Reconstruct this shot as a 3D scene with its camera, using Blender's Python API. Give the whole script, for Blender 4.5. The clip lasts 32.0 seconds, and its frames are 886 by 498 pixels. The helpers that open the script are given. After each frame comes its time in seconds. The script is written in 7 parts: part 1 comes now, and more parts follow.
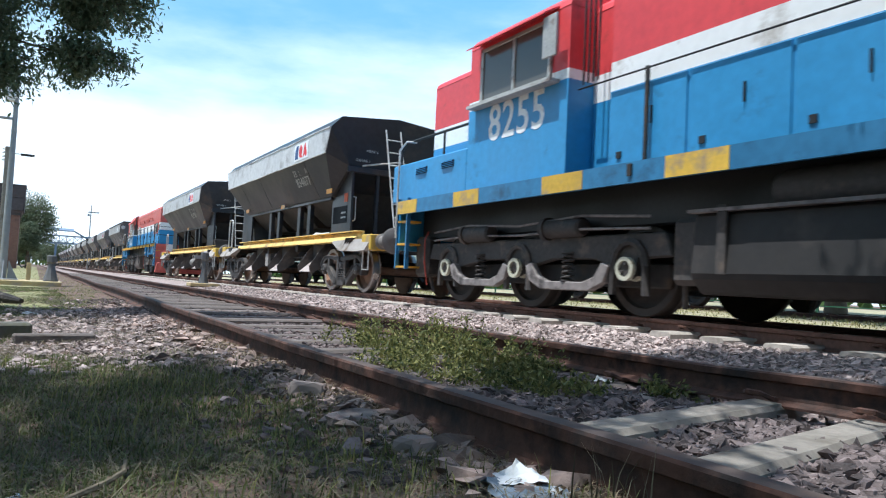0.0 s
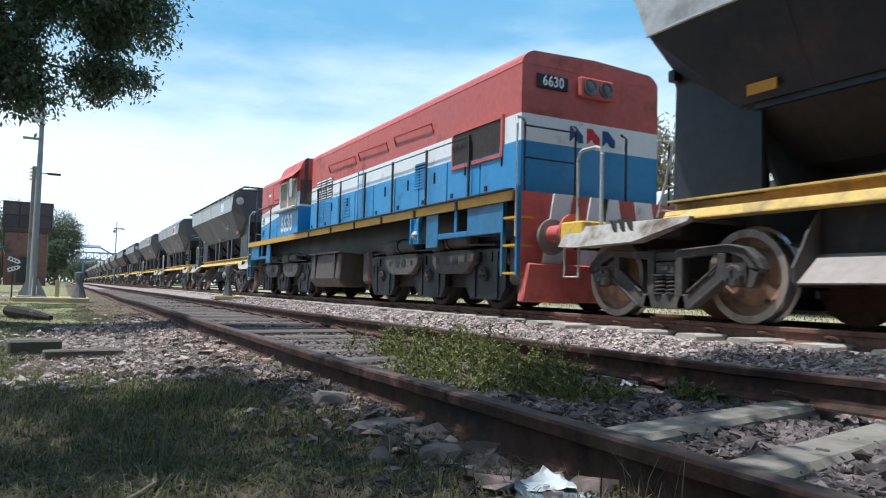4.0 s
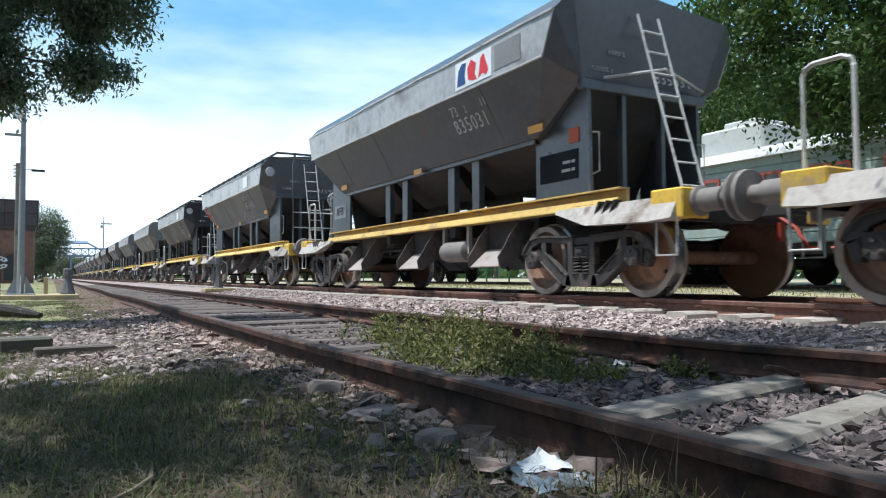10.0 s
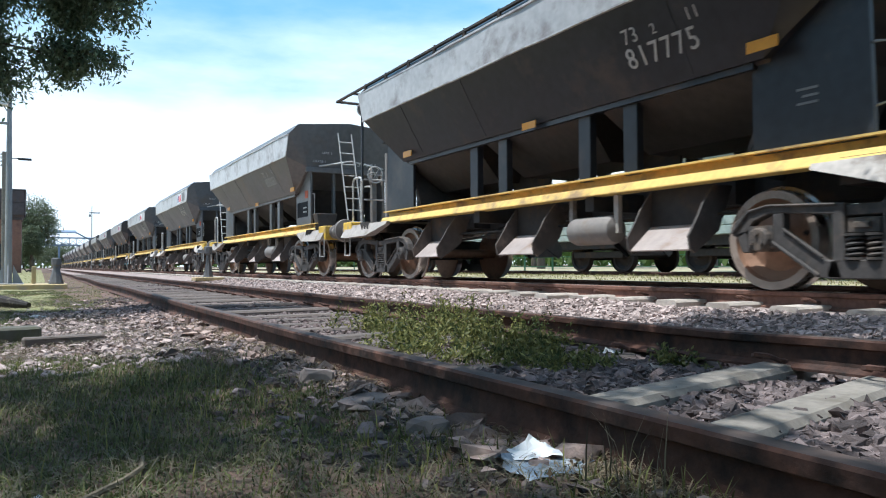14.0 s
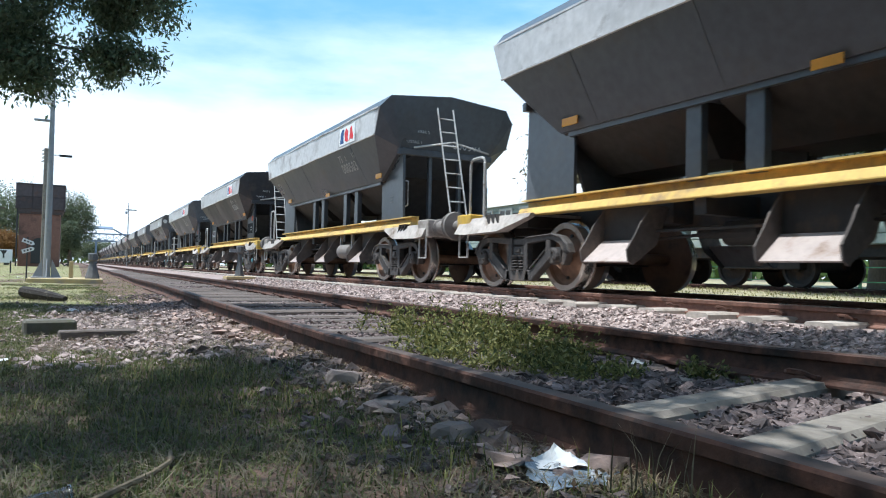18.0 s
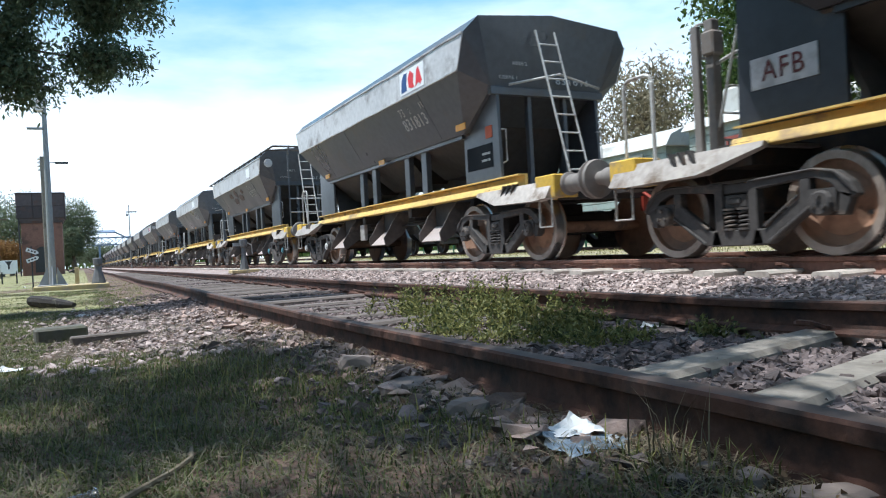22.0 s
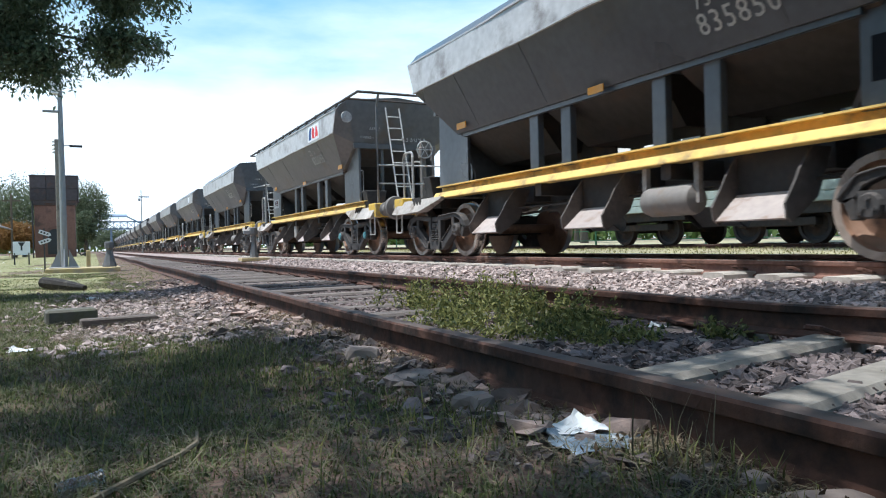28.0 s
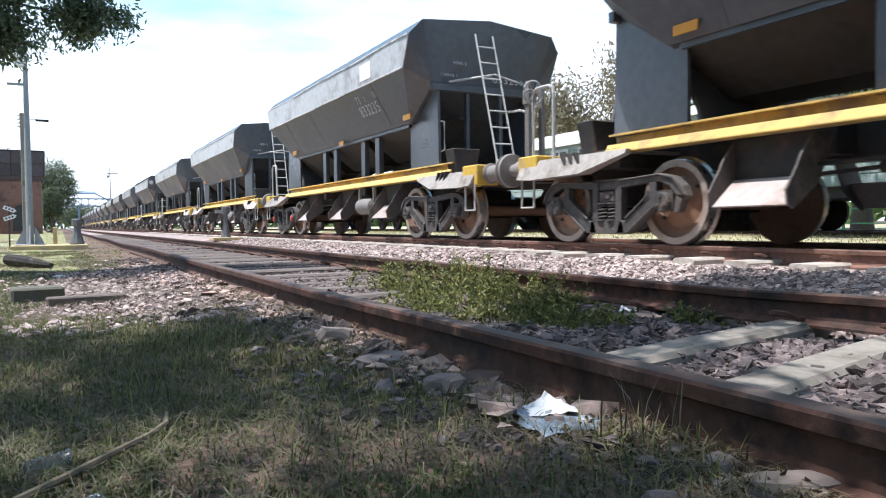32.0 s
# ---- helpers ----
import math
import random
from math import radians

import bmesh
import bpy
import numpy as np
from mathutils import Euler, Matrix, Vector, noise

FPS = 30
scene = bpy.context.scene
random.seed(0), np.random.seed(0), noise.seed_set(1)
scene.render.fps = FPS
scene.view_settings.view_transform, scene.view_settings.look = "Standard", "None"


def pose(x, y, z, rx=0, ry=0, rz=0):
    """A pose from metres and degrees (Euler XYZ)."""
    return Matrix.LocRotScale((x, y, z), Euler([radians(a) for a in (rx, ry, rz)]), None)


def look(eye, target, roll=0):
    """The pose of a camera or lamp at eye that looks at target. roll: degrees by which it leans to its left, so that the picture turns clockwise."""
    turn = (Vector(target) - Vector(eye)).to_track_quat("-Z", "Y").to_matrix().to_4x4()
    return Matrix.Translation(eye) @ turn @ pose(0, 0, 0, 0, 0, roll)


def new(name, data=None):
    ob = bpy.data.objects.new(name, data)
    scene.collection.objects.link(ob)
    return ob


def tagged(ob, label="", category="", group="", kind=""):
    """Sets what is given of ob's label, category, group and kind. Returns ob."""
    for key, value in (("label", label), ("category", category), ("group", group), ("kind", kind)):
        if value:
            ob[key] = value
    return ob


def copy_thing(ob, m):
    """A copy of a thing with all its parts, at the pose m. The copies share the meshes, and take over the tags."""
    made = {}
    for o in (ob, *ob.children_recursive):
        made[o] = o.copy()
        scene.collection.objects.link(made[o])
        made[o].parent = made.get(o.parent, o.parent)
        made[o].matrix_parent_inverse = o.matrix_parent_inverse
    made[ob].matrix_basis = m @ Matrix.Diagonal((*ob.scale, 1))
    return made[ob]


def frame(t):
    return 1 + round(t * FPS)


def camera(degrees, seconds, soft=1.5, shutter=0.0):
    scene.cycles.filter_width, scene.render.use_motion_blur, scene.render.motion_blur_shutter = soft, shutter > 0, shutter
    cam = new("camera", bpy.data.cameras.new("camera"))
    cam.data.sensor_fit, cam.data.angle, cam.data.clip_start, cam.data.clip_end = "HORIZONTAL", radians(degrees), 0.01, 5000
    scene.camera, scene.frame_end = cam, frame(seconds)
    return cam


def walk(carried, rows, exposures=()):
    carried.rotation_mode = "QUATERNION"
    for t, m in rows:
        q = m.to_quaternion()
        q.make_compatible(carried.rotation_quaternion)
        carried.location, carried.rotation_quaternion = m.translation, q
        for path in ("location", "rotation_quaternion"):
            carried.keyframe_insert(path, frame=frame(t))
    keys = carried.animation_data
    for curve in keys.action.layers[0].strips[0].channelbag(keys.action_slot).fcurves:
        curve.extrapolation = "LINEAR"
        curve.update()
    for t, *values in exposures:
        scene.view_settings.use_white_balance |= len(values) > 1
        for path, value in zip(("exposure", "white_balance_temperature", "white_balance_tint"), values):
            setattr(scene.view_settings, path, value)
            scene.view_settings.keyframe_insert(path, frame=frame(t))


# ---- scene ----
SECONDS = 32.0
cam = camera(64.0, SECONDS, 1.1, 0.12)
EYE = (0.0, 0.0, 0.505)
# seconds, heading, pitch and roll of the hand-held camera, which stays in one spot
PATH = [
    (0.0, -29.77, 2.86, -2.87),
    (0.5, -26.86, 1.90, -2.79),
    (1.0, -26.40, 2.28, -2.12),
    (1.5, -27.15, 2.81, -2.21),
    (2.0, -26.54, 2.06, -2.79),
    (2.5, -26.93, 3.88, -2.52),
    (4.5, -28.21, 2.99, -1.44),
    (5.0, -28.10, 0.92, -2.26),
    (5.5, -27.85, 0.78, -0.17),
    (6.0, -29.02, 3.90, -1.63),
    (6.5, -29.08, 5.21, -1.29),
    (7.0, -31.91, 6.79, -0.81),
    (7.5, -30.09, 5.41, -1.04),
    (8.0, -29.38, 4.21, -1.55),
    (8.5, -29.68, 3.39, 2.31),
    (9.0, -29.67, 2.41, 1.19),
    (9.5, -28.92, 2.84, -0.41),
    (10.0, -28.84, 2.23, 0.19),
    (10.5, -28.62, 2.20, -0.11),
    (11.0, -28.72, 1.33, -1.40),
    (11.5, -28.79, 1.64, -1.16),
    (12.0, -29.25, 1.49, -1.36),
    (12.5, -29.60, 0.55, -0.30),
    (13.0, -28.65, 0.01, -0.69),
    (13.5, -30.37, 2.62, -0.40),
    (14.0, -29.59, 1.32, 0.30),
    (14.5, -29.62, 1.13, -0.27),
    (16.5, -29.47, 0.84, 1.02),
    (17.0, -29.05, 0.38, 0.93),
    (17.5, -28.80, 0.44, 0.80),
    (18.0, -27.23, 1.71, -1.26),
    (18.5, -26.11, 0.81, -0.13),
    (19.0, -26.29, -0.66, 1.18),
    (19.5, -26.93, -0.74, 1.79),
    (20.0, -27.24, -0.19, 2.38),
    (20.5, -28.50, 0.61, 4.01),
    (21.0, -28.16, 0.15, 4.09),
    (21.5, -27.88, 0.56, 4.68),
    (22.0, -26.96, -0.04, 3.06),
    (22.5, -25.47, 0.70, 0.20),
    (23.0, -25.40, 0.42, 0.00),
    (23.5, -25.45, -0.70, 1.21),
    (24.0, -25.72, -0.02, 1.44),
    (24.5, -24.90, 1.07, 0.41),
    (25.0, -25.00, 0.59, -0.08),
    (25.5, -25.26, -0.77, 0.21),
    (27.5, -25.88, 0.15, 0.61),
    (28.0, -26.18, -0.52, 1.39),
    (28.5, -25.87, -1.71, 0.90),
    (29.0, -25.88, -3.57, 1.49),
    (29.5, -26.72, -4.53, 1.11),
    (30.0, -27.13, -5.07, 0.08),
    (30.5, -27.28, -4.67, -1.66),
    (31.0, -27.66, -4.64, -2.15),
    (31.5, -28.06, -2.42, -0.35),
    (32.0, -28.27, -1.98, 0.56),
]


def held(yaw, pitch, roll):
    return pose(*EYE, 0, 0, yaw) @ pose(0, 0, 0, 90 + pitch, 0, 0) @ pose(0, 0, 0, 0, 0, -roll)


walk(cam, [(t, held(a, b, c)) for t, a, b, c in PATH],
     exposures=[(0, 0.26, 5850, 6), (1.0, 0.13, 5850, 5), (2.5, 0.08, 5850, 5), (4.5, 0.0, 5800, 5), (6.0, 0.14, 5790, 6), (7.0, 0.08, 5780, 6), (8.0, 0.0, 5760, 5), (9.5, 0.12, 5850, 5), (11.0, 0.20, 5880, 6), (12.5, 0.27, 5880, 6), (25.5, 0.27, 5880, 6), (27.5, 0.24, 5880, 6), (29.0, 0.38, 5920, 7), (30.0, 0.66, 6030, 11), (31.0, 0.78, 6080, 12), (32.0, 0.64, 6030, 11)])

# ---- light ----
SUN_TO = Vector((-0.321, 0.05, 0.945)).normalized()
world = bpy.data.worlds.new("sky")
scene.world = world
world.use_nodes = True
wn = world.node_tree
wn.nodes.clear()
sky = wn.nodes.new("ShaderNodeTexSky")
sky.sky_type = "NISHITA"
sky.sun_disc = False
sky.sun_elevation = math.asin(SUN_TO.z)
sky.sun_rotation = math.atan2(SUN_TO.x, SUN_TO.y)
sky.air_density, sky.dust_density, sky.ozone_density = 1.0, 2.2, 1.0
bg = wn.nodes.new("ShaderNodeBackground")
bg.inputs[1].default_value = 0.15
wout = wn.nodes.new("ShaderNodeOutputWorld")
# thin bright cloud low over the horizon and a few wisps higher up
tc = wn.nodes.new("ShaderNodeTexCoord")
sep = wn.nodes.new("ShaderNodeSeparateXYZ")
wn.links.new(tc.outputs["Generated"], sep.inputs[0])
cn = wn.nodes.new("ShaderNodeTexNoise")
cn.inputs["Scale"].default_value = 3.2
cn.inputs["Detail"].default_value = 7
cn.inputs["Roughness"].default_value = 0.55
cmap = wn.nodes.new("ShaderNodeMapping")
cmap.inputs["Scale"].default_value = (1, 1, 3.5)
wn.links.new(tc.outputs["Generated"], cmap.inputs[0])
wn.links.new(cmap.outputs[0], cn.inputs["Vector"])
low = wn.nodes.new("ShaderNodeMapRange")
low.inputs[1].default_value, low.inputs[2].default_value = 0.38, 0.06
low.inputs[3].default_value, low.inputs[4].default_value = 0.06, 0.74
wn.links.new(sep.outputs[2], low.inputs[0])
addn = wn.nodes.new("ShaderNodeMath")
addn.operation = "ADD"
wn.links.new(low.outputs[0], addn.inputs[0])
soft_n = wn.nodes.new("ShaderNodeMath")
soft_n.operation = "MULTIPLY_ADD"
soft_n.inputs[1].default_value, soft_n.inputs[2].default_value = 0.60, 0.17
wn.links.new(cn.outputs[0], soft_n.inputs[0])
wn.links.new(soft_n.outputs[0], addn.inputs[1])
cov = wn.nodes.new("ShaderNodeMapRange")
cov.interpolation_type = "SMOOTHSTEP"
cov.inputs[1].default_value, cov.inputs[2].default_value = 0.53, 1.04
wn.links.new(addn.outputs[0], cov.inputs[0])
cmix = wn.nodes.new("ShaderNodeMixRGB")
cmix.inputs[2].default_value = (7.2, 7.8, 8.4, 1)
wn.links.new(cov.outputs[0], cmix.inputs[0])
# bright summer haze below the zenith
haze = wn.nodes.new("ShaderNodeMapRange")
haze.interpolation_type = "SMOOTHSTEP"
haze.inputs[1].default_value, haze.inputs[2].default_value = 0.95, 0.45
haze.inputs[3].default_value, haze.inputs[4].default_value = 0.0, 0.85
wn.links.new(sep.outputs[2], haze.inputs[0])
hmix = wn.nodes.new("ShaderNodeMixRGB")
hmix.inputs[2].default_value = (1.55, 3.7, 5.6, 1)
wn.links.new(haze.outputs[0], hmix.inputs[0])
wn.links.new(sky.outputs[0], hmix.inputs[1])
wn.links.new(hmix.outputs[0], cmix.inputs[1])
wn.links.new(cmix.outputs[0], bg.inputs[0])
wn.links.new(bg.outputs[0], wout.inputs[0])
sun = new("sun", bpy.data.lights.new("sun", "SUN"))
sun.data.energy, sun.data.angle, sun.data.color = 5.0, radians(0.53), (1.0, 0.965, 0.91)
sun.matrix_world = look(SUN_TO * 100, (0, 0, 0))


# ---- materials ----
def material(name, color, rough=0.8, metal=0.0, grain=30.0, spread=0.25, bump=0.3, bump_scale=None, stain=None, stain_amount=0.0,
             stain_scale=1.5, islands=0.0, objects=0.0, spec=0.4, local=False, stretch=(1, 1, 1)):
    """A surface with colour variation at two scales, optional stains, and fine relief."""
    m = bpy.data.materials.new(name)
    m.use_nodes = True
    nt = m.node_tree
    N, L = nt.nodes, nt.links
    b = N["Principled BSDF"]
    b.inputs["Roughness"].default_value, b.inputs["Metallic"].default_value = rough, metal
    b.inputs["Specular IOR Level"].default_value = spec
    co = N.new("ShaderNodeTexCoord")
    mp = N.new("ShaderNodeMapping")
    mp.inputs["Scale"].default_value = stretch
    L.new(co.outputs["Object"], mp.inputs[0])
    vec = mp.outputs[0]
    if objects:
        info = N.new("ShaderNodeObjectInfo")
        vadd = N.new("ShaderNodeVectorMath")
        vadd.operation = "ADD"
        vmul = N.new("ShaderNodeVectorMath")
        vmul.operation = "SCALE"
        vmul.inputs[0].default_value = (37, 53, 71)
        L.new(info.outputs["Random"], vmul.inputs["Scale"])
        L.new(vec, vadd.inputs[0])
        L.new(vmul.outputs[0], vadd.inputs[1])
        vec = vadd.outputs[0]
    fine = N.new("ShaderNodeTexNoise")
    fine.inputs["Scale"].default_value, fine.inputs["Detail"].default_value = grain, 6
    L.new(vec, fine.inputs["Vector"])
    big = N.new("ShaderNodeTexNoise")
    big.inputs["Scale"].default_value, big.inputs["Detail"].default_value = grain / 14, 4
    L.new(vec, big.inputs["Vector"])
    mixn = N.new("ShaderNodeMath")
    mixn.operation = "MULTIPLY_ADD"
    mixn.inputs[1].default_value = 0.5
    L.new(fine.outputs[0], mixn.inputs[0])
    half = N.new("ShaderNodeMath")
    half.operation = "MULTIPLY"
    half.inputs[1].default_value = 0.5
    L.new(big.outputs[0], half.inputs[0])
    L.new(half.outputs[0], mixn.inputs[2])
    rng = N.new("ShaderNodeMapRange")
    rng.inputs[1].default_value, rng.inputs[2].default_value = 0.3, 0.7
    rng.inputs[3].default_value, rng.inputs[4].default_value = 1 - spread, 1 + spread
    L.new(mixn.outputs[0], rng.inputs[0])
    fac = rng.outputs[0]
    for amount, node, sock in ((islands, "ShaderNodeNewGeometry", "Random Per Island"), (objects, "ShaderNodeObjectInfo", "Random")):
        if amount:
            src = N.new(node)
            r2 = N.new("ShaderNodeMapRange")
            r2.inputs[3].default_value, r2.inputs[4].default_value = 1 - amount, 1 + amount
            L.new(src.outputs[sock], r2.inputs[0])
            mu = N.new("ShaderNodeMath")
            mu.operation = "MULTIPLY"
            L.new(fac, mu.inputs[0])
            L.new(r2.outputs[0], mu.inputs[1])
            fac = mu.outputs[0]
    col = N.new("ShaderNodeVectorMath")
    col.operation = "SCALE"
    col.inputs[0].default_value = color
    L.new(fac, col.inputs["Scale"])
    out = col.outputs[0]
    if stain:
        sn = N.new("ShaderNodeTexNoise")
        sn.inputs["Scale"].default_value, sn.inputs["Detail"].default_value, sn.inputs["Roughness"].default_value = stain_scale, 8, 0.65
        L.new(vec, sn.inputs["Vector"])
        sr = N.new("ShaderNodeMapRange")
        sr.inputs[1].default_value, sr.inputs[2].default_value = 0.62 - 0.3 * stain_amount, 0.75 - 0.2 * stain_amount
        L.new(sn.outputs[0], sr.inputs[0])
        mx = N.new("ShaderNodeMixRGB")
        mx.inputs[2].default_value = (*stain, 1)
        L.new(sr.outputs[0], mx.inputs[0])
        L.new(out, mx.inputs[1])
        out = mx.outputs[0]
    L.new(out, b.inputs["Base Color"])
    rv = N.new("ShaderNodeMapRange")
    rv.inputs[1].default_value, rv.inputs[2].default_value = 0.3, 0.7
    rv.inputs[3].default_value, rv.inputs[4].default_value = max(0.05, rough - 0.12), min(1.0, rough + 0.12)
    L.new(big.outputs[0], rv.inputs[0])
    L.new(rv.outputs[0], b.inputs["Roughness"])
    if bump:
        bp = N.new("ShaderNodeBump")
        bp.inputs["Strength"].default_value, bp.inputs["Distance"].default_value = bump, 0.01
        if bump_scale:
            bn = N.new("ShaderNodeTexNoise")
            bn.inputs["Scale"].default_value, bn.inputs["Detail"].default_value = bump_scale, 5
            L.new(vec, bn.inputs["Vector"])
            L.new(bn.outputs[0], bp.inputs["Height"])
        else:
            L.new(fine.outputs[0], bp.inputs["Height"])
        L.new(bp.outputs[0], b.inputs["Normal"])
    return m


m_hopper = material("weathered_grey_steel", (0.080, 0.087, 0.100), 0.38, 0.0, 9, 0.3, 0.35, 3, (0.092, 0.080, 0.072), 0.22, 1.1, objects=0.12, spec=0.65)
m_hopper_dark = material("blue_black_steel", (0.027, 0.029, 0.036), 0.40, 0.0, 9, 0.35, 0.35, 3, (0.075, 0.056, 0.048), 0.25, 1.1, objects=0.12, spec=0.45)
m_hopper_pale = material("bleached_grey_steel", (0.135, 0.132, 0.134), 0.42, 0.0, 9, 0.28, 0.35, 3, (0.13, 0.10, 0.08), 0.28, 1.1, objects=0.12, spec=0.65)
# rusty steel, darkened to carry the shade inside the bays
m_funnel = material("rusty_funnel_steel", (0.052, 0.044, 0.040), 0.7, 0.0, 9, 0.4, 0.2, None, (0.075, 0.048, 0.036), 0.3, 1.4)
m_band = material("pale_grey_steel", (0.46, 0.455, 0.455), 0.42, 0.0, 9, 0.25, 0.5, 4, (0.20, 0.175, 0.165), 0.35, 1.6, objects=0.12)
m_under = material("underframe_black", (0.040, 0.036, 0.034), 0.8, 0.0, 12, 0.35, 0.3, None, (0.09, 0.055, 0.035), 0.3, 2.5, objects=0.15)
m_sill = material("sill_yellow_paint", (0.74, 0.50, 0.15), 0.6, 0.0, 14, 0.2, 0.15, None, (0.30, 0.20, 0.11), 0.36, 2.2, objects=0.18)
m_frame = material("dusty_frame_grey", (0.37, 0.335, 0.305), 0.8, 0.0, 14, 0.3, 0.3, None, (0.13, 0.09, 0.06), 0.35, 2.5, objects=0.2)
m_bogie = material("dusty_cast_steel", (0.060, 0.053, 0.050), 0.75, 0.0, 20, 0.4, 0.4, None, (0.15, 0.115, 0.09), 0.28, 4, objects=0.2)
m_wheel = material("rusty_wheel_steel", (0.30, 0.175, 0.115), 0.7, 0.1, 18, 0.25, 0.3, None, (0.11, 0.075, 0.06), 0.3, 3, objects=0.25)
m_rim = material("worn_wheel_rim", (0.34, 0.27, 0.225), 0.55, 0.2, 24, 0.25, 0.2, None, (0.16, 0.11, 0.085), 0.3, 4)
m_tread = material("polished_wheel_tread", (0.36, 0.33, 0.31), 0.3, 0.9, 30, 0.12, 0.05)
m_bar = material("worn_handrail_steel", (0.46, 0.45, 0.43), 0.55, 0.1, 30, 0.25, 0.1, None, (0.15, 0.09, 0.06), 0.2, 6, objects=0.15)
m_chute = material("bare_chute_plate", (0.40, 0.34, 0.315), 0.6, 0.1, 12, 0.2, 0.2, None, (0.22, 0.15, 0.11), 0.25, 3, objects=0.15)
m_cheek = material("dusty_cheek_plate", (0.085, 0.072, 0.066), 0.75, 0.0, 12, 0.35, 0.2, None, (0.16, 0.125, 0.105), 0.3, 3, objects=0.15)
m_tank = material("grey_air_tank", (0.20, 0.18, 0.165), 0.6, 0.0, 14, 0.2, 0.15, None, (0.2, 0.15, 0.11), 0.2, 3)
m_yellow = material("yellow_enamel", (0.66, 0.42, 0.06), 0.6, 0.0, 20, 0.2, 0.15, None, (0.34, 0.25, 0.16), 0.38, 3.5, objects=0.15)
m_reflector = material("orange_reflector", (0.78, 0.33, 0.02), 0.4, 0.0, 40, 0.1, 0.05)
m_hose = material("red_hose_rubber", (0.35, 0.05, 0.03), 0.6, 0.0, 20, 0.2, 0.1)
m_mark = material("faded_white_lettering", (0.50, 0.49, 0.47), 0.8, 0.0, 40, 0.25, 0.05)
m_white = material("white_enamel", (0.86, 0.86, 0.855), 0.45, 0.0, 12, 0.06, 0.08, None, (0.45, 0.40, 0.35), 0.12, 1.8)
m_blue = material("railway_blue_enamel", (0.05, 0.275, 0.55), 0.42, 0.0, 10, 0.14, 0.1, None, (0.03, 0.10, 0.19), 0.12, 1.4)
# grime and the deck's shade are both put into this darker blue
m_bluedark = material("grimy_blue_enamel", (0.04, 0.18, 0.35), 0.5, 0.0, 10, 0.25, 0.15, None, (0.02, 0.05, 0.09), 0.3, 1.6)
m_red = material("railway_red_enamel", (0.70, 0.072, 0.080), 0.45, 0.0, 10, 0.14, 0.1, None, (0.34, 0.06, 0.05), 0.15, 1.4)
m_redfaded = material("faded_brick_red_enamel", (0.54, 0.125, 0.105), 0.55, 0.0, 10, 0.2, 0.1, None, (0.24, 0.06, 0.05), 0.25, 1.4)
m_black = material("black_paint", (0.02, 0.02, 0.021), 0.55, 0.0, 20, 0.3, 0.1)
m_logored = material("logo_red", (0.65, 0.04, 0.05), 0.6, 0.0, 20, 0.15, 0.05)
m_logoblue = material("logo_navy", (0.03, 0.08, 0.22), 0.6, 0.0, 20, 0.15, 0.05)
# rust darkened for the tree shade on the near rails
m_rail = material("rusted_rail_steel", (0.092, 0.044, 0.031), 0.85, 0.0, 25, 0.45, 0.5, None, (0.022, 0.016, 0.014), 0.45, 5)
# lighter rust, with the sun on the running rails put into it
m_railsunlit = material("bright_rust_rail", (0.20, 0.105, 0.078), 0.85, 0.0, 25, 0.35, 0.4, None, (0.07, 0.04, 0.032), 0.35, 4)
m_railtop = material("worn_rail_head", (0.080, 0.058, 0.049), 0.75, 0.0, 20, 0.35, 0.25, None, (0.10, 0.05, 0.035), 0.3, 3)
m_railrun = material("polished_rail_head", (0.42, 0.38, 0.35), 0.28, 0.85, 20, 0.15, 0.05)
m_ballast = material("ballast_stone", (0.135, 0.106, 0.102), 0.95, 0.0, 60, 0.3, 0.6, islands=0.65)
m_ballastbed = material("ballast_bed", (0.29, 0.232, 0.215), 0.95, 0.0, 45, 0.5, 1.0, 40)
m_sleeper = material("weathered_sleeper_concrete", (0.27, 0.24, 0.205), 0.9, 0.0, 25, 0.3, 0.5, None, (0.15, 0.13, 0.105), 0.35, 4, objects=0.15)
m_woodsl = material("grey_sleeper_timber", (0.15, 0.125, 0.112), 0.9, 0.0, 18, 0.35, 0.6, None, (0.08, 0.065, 0.055), 0.3, 3, objects=0.25, stretch=(1, 8, 8))


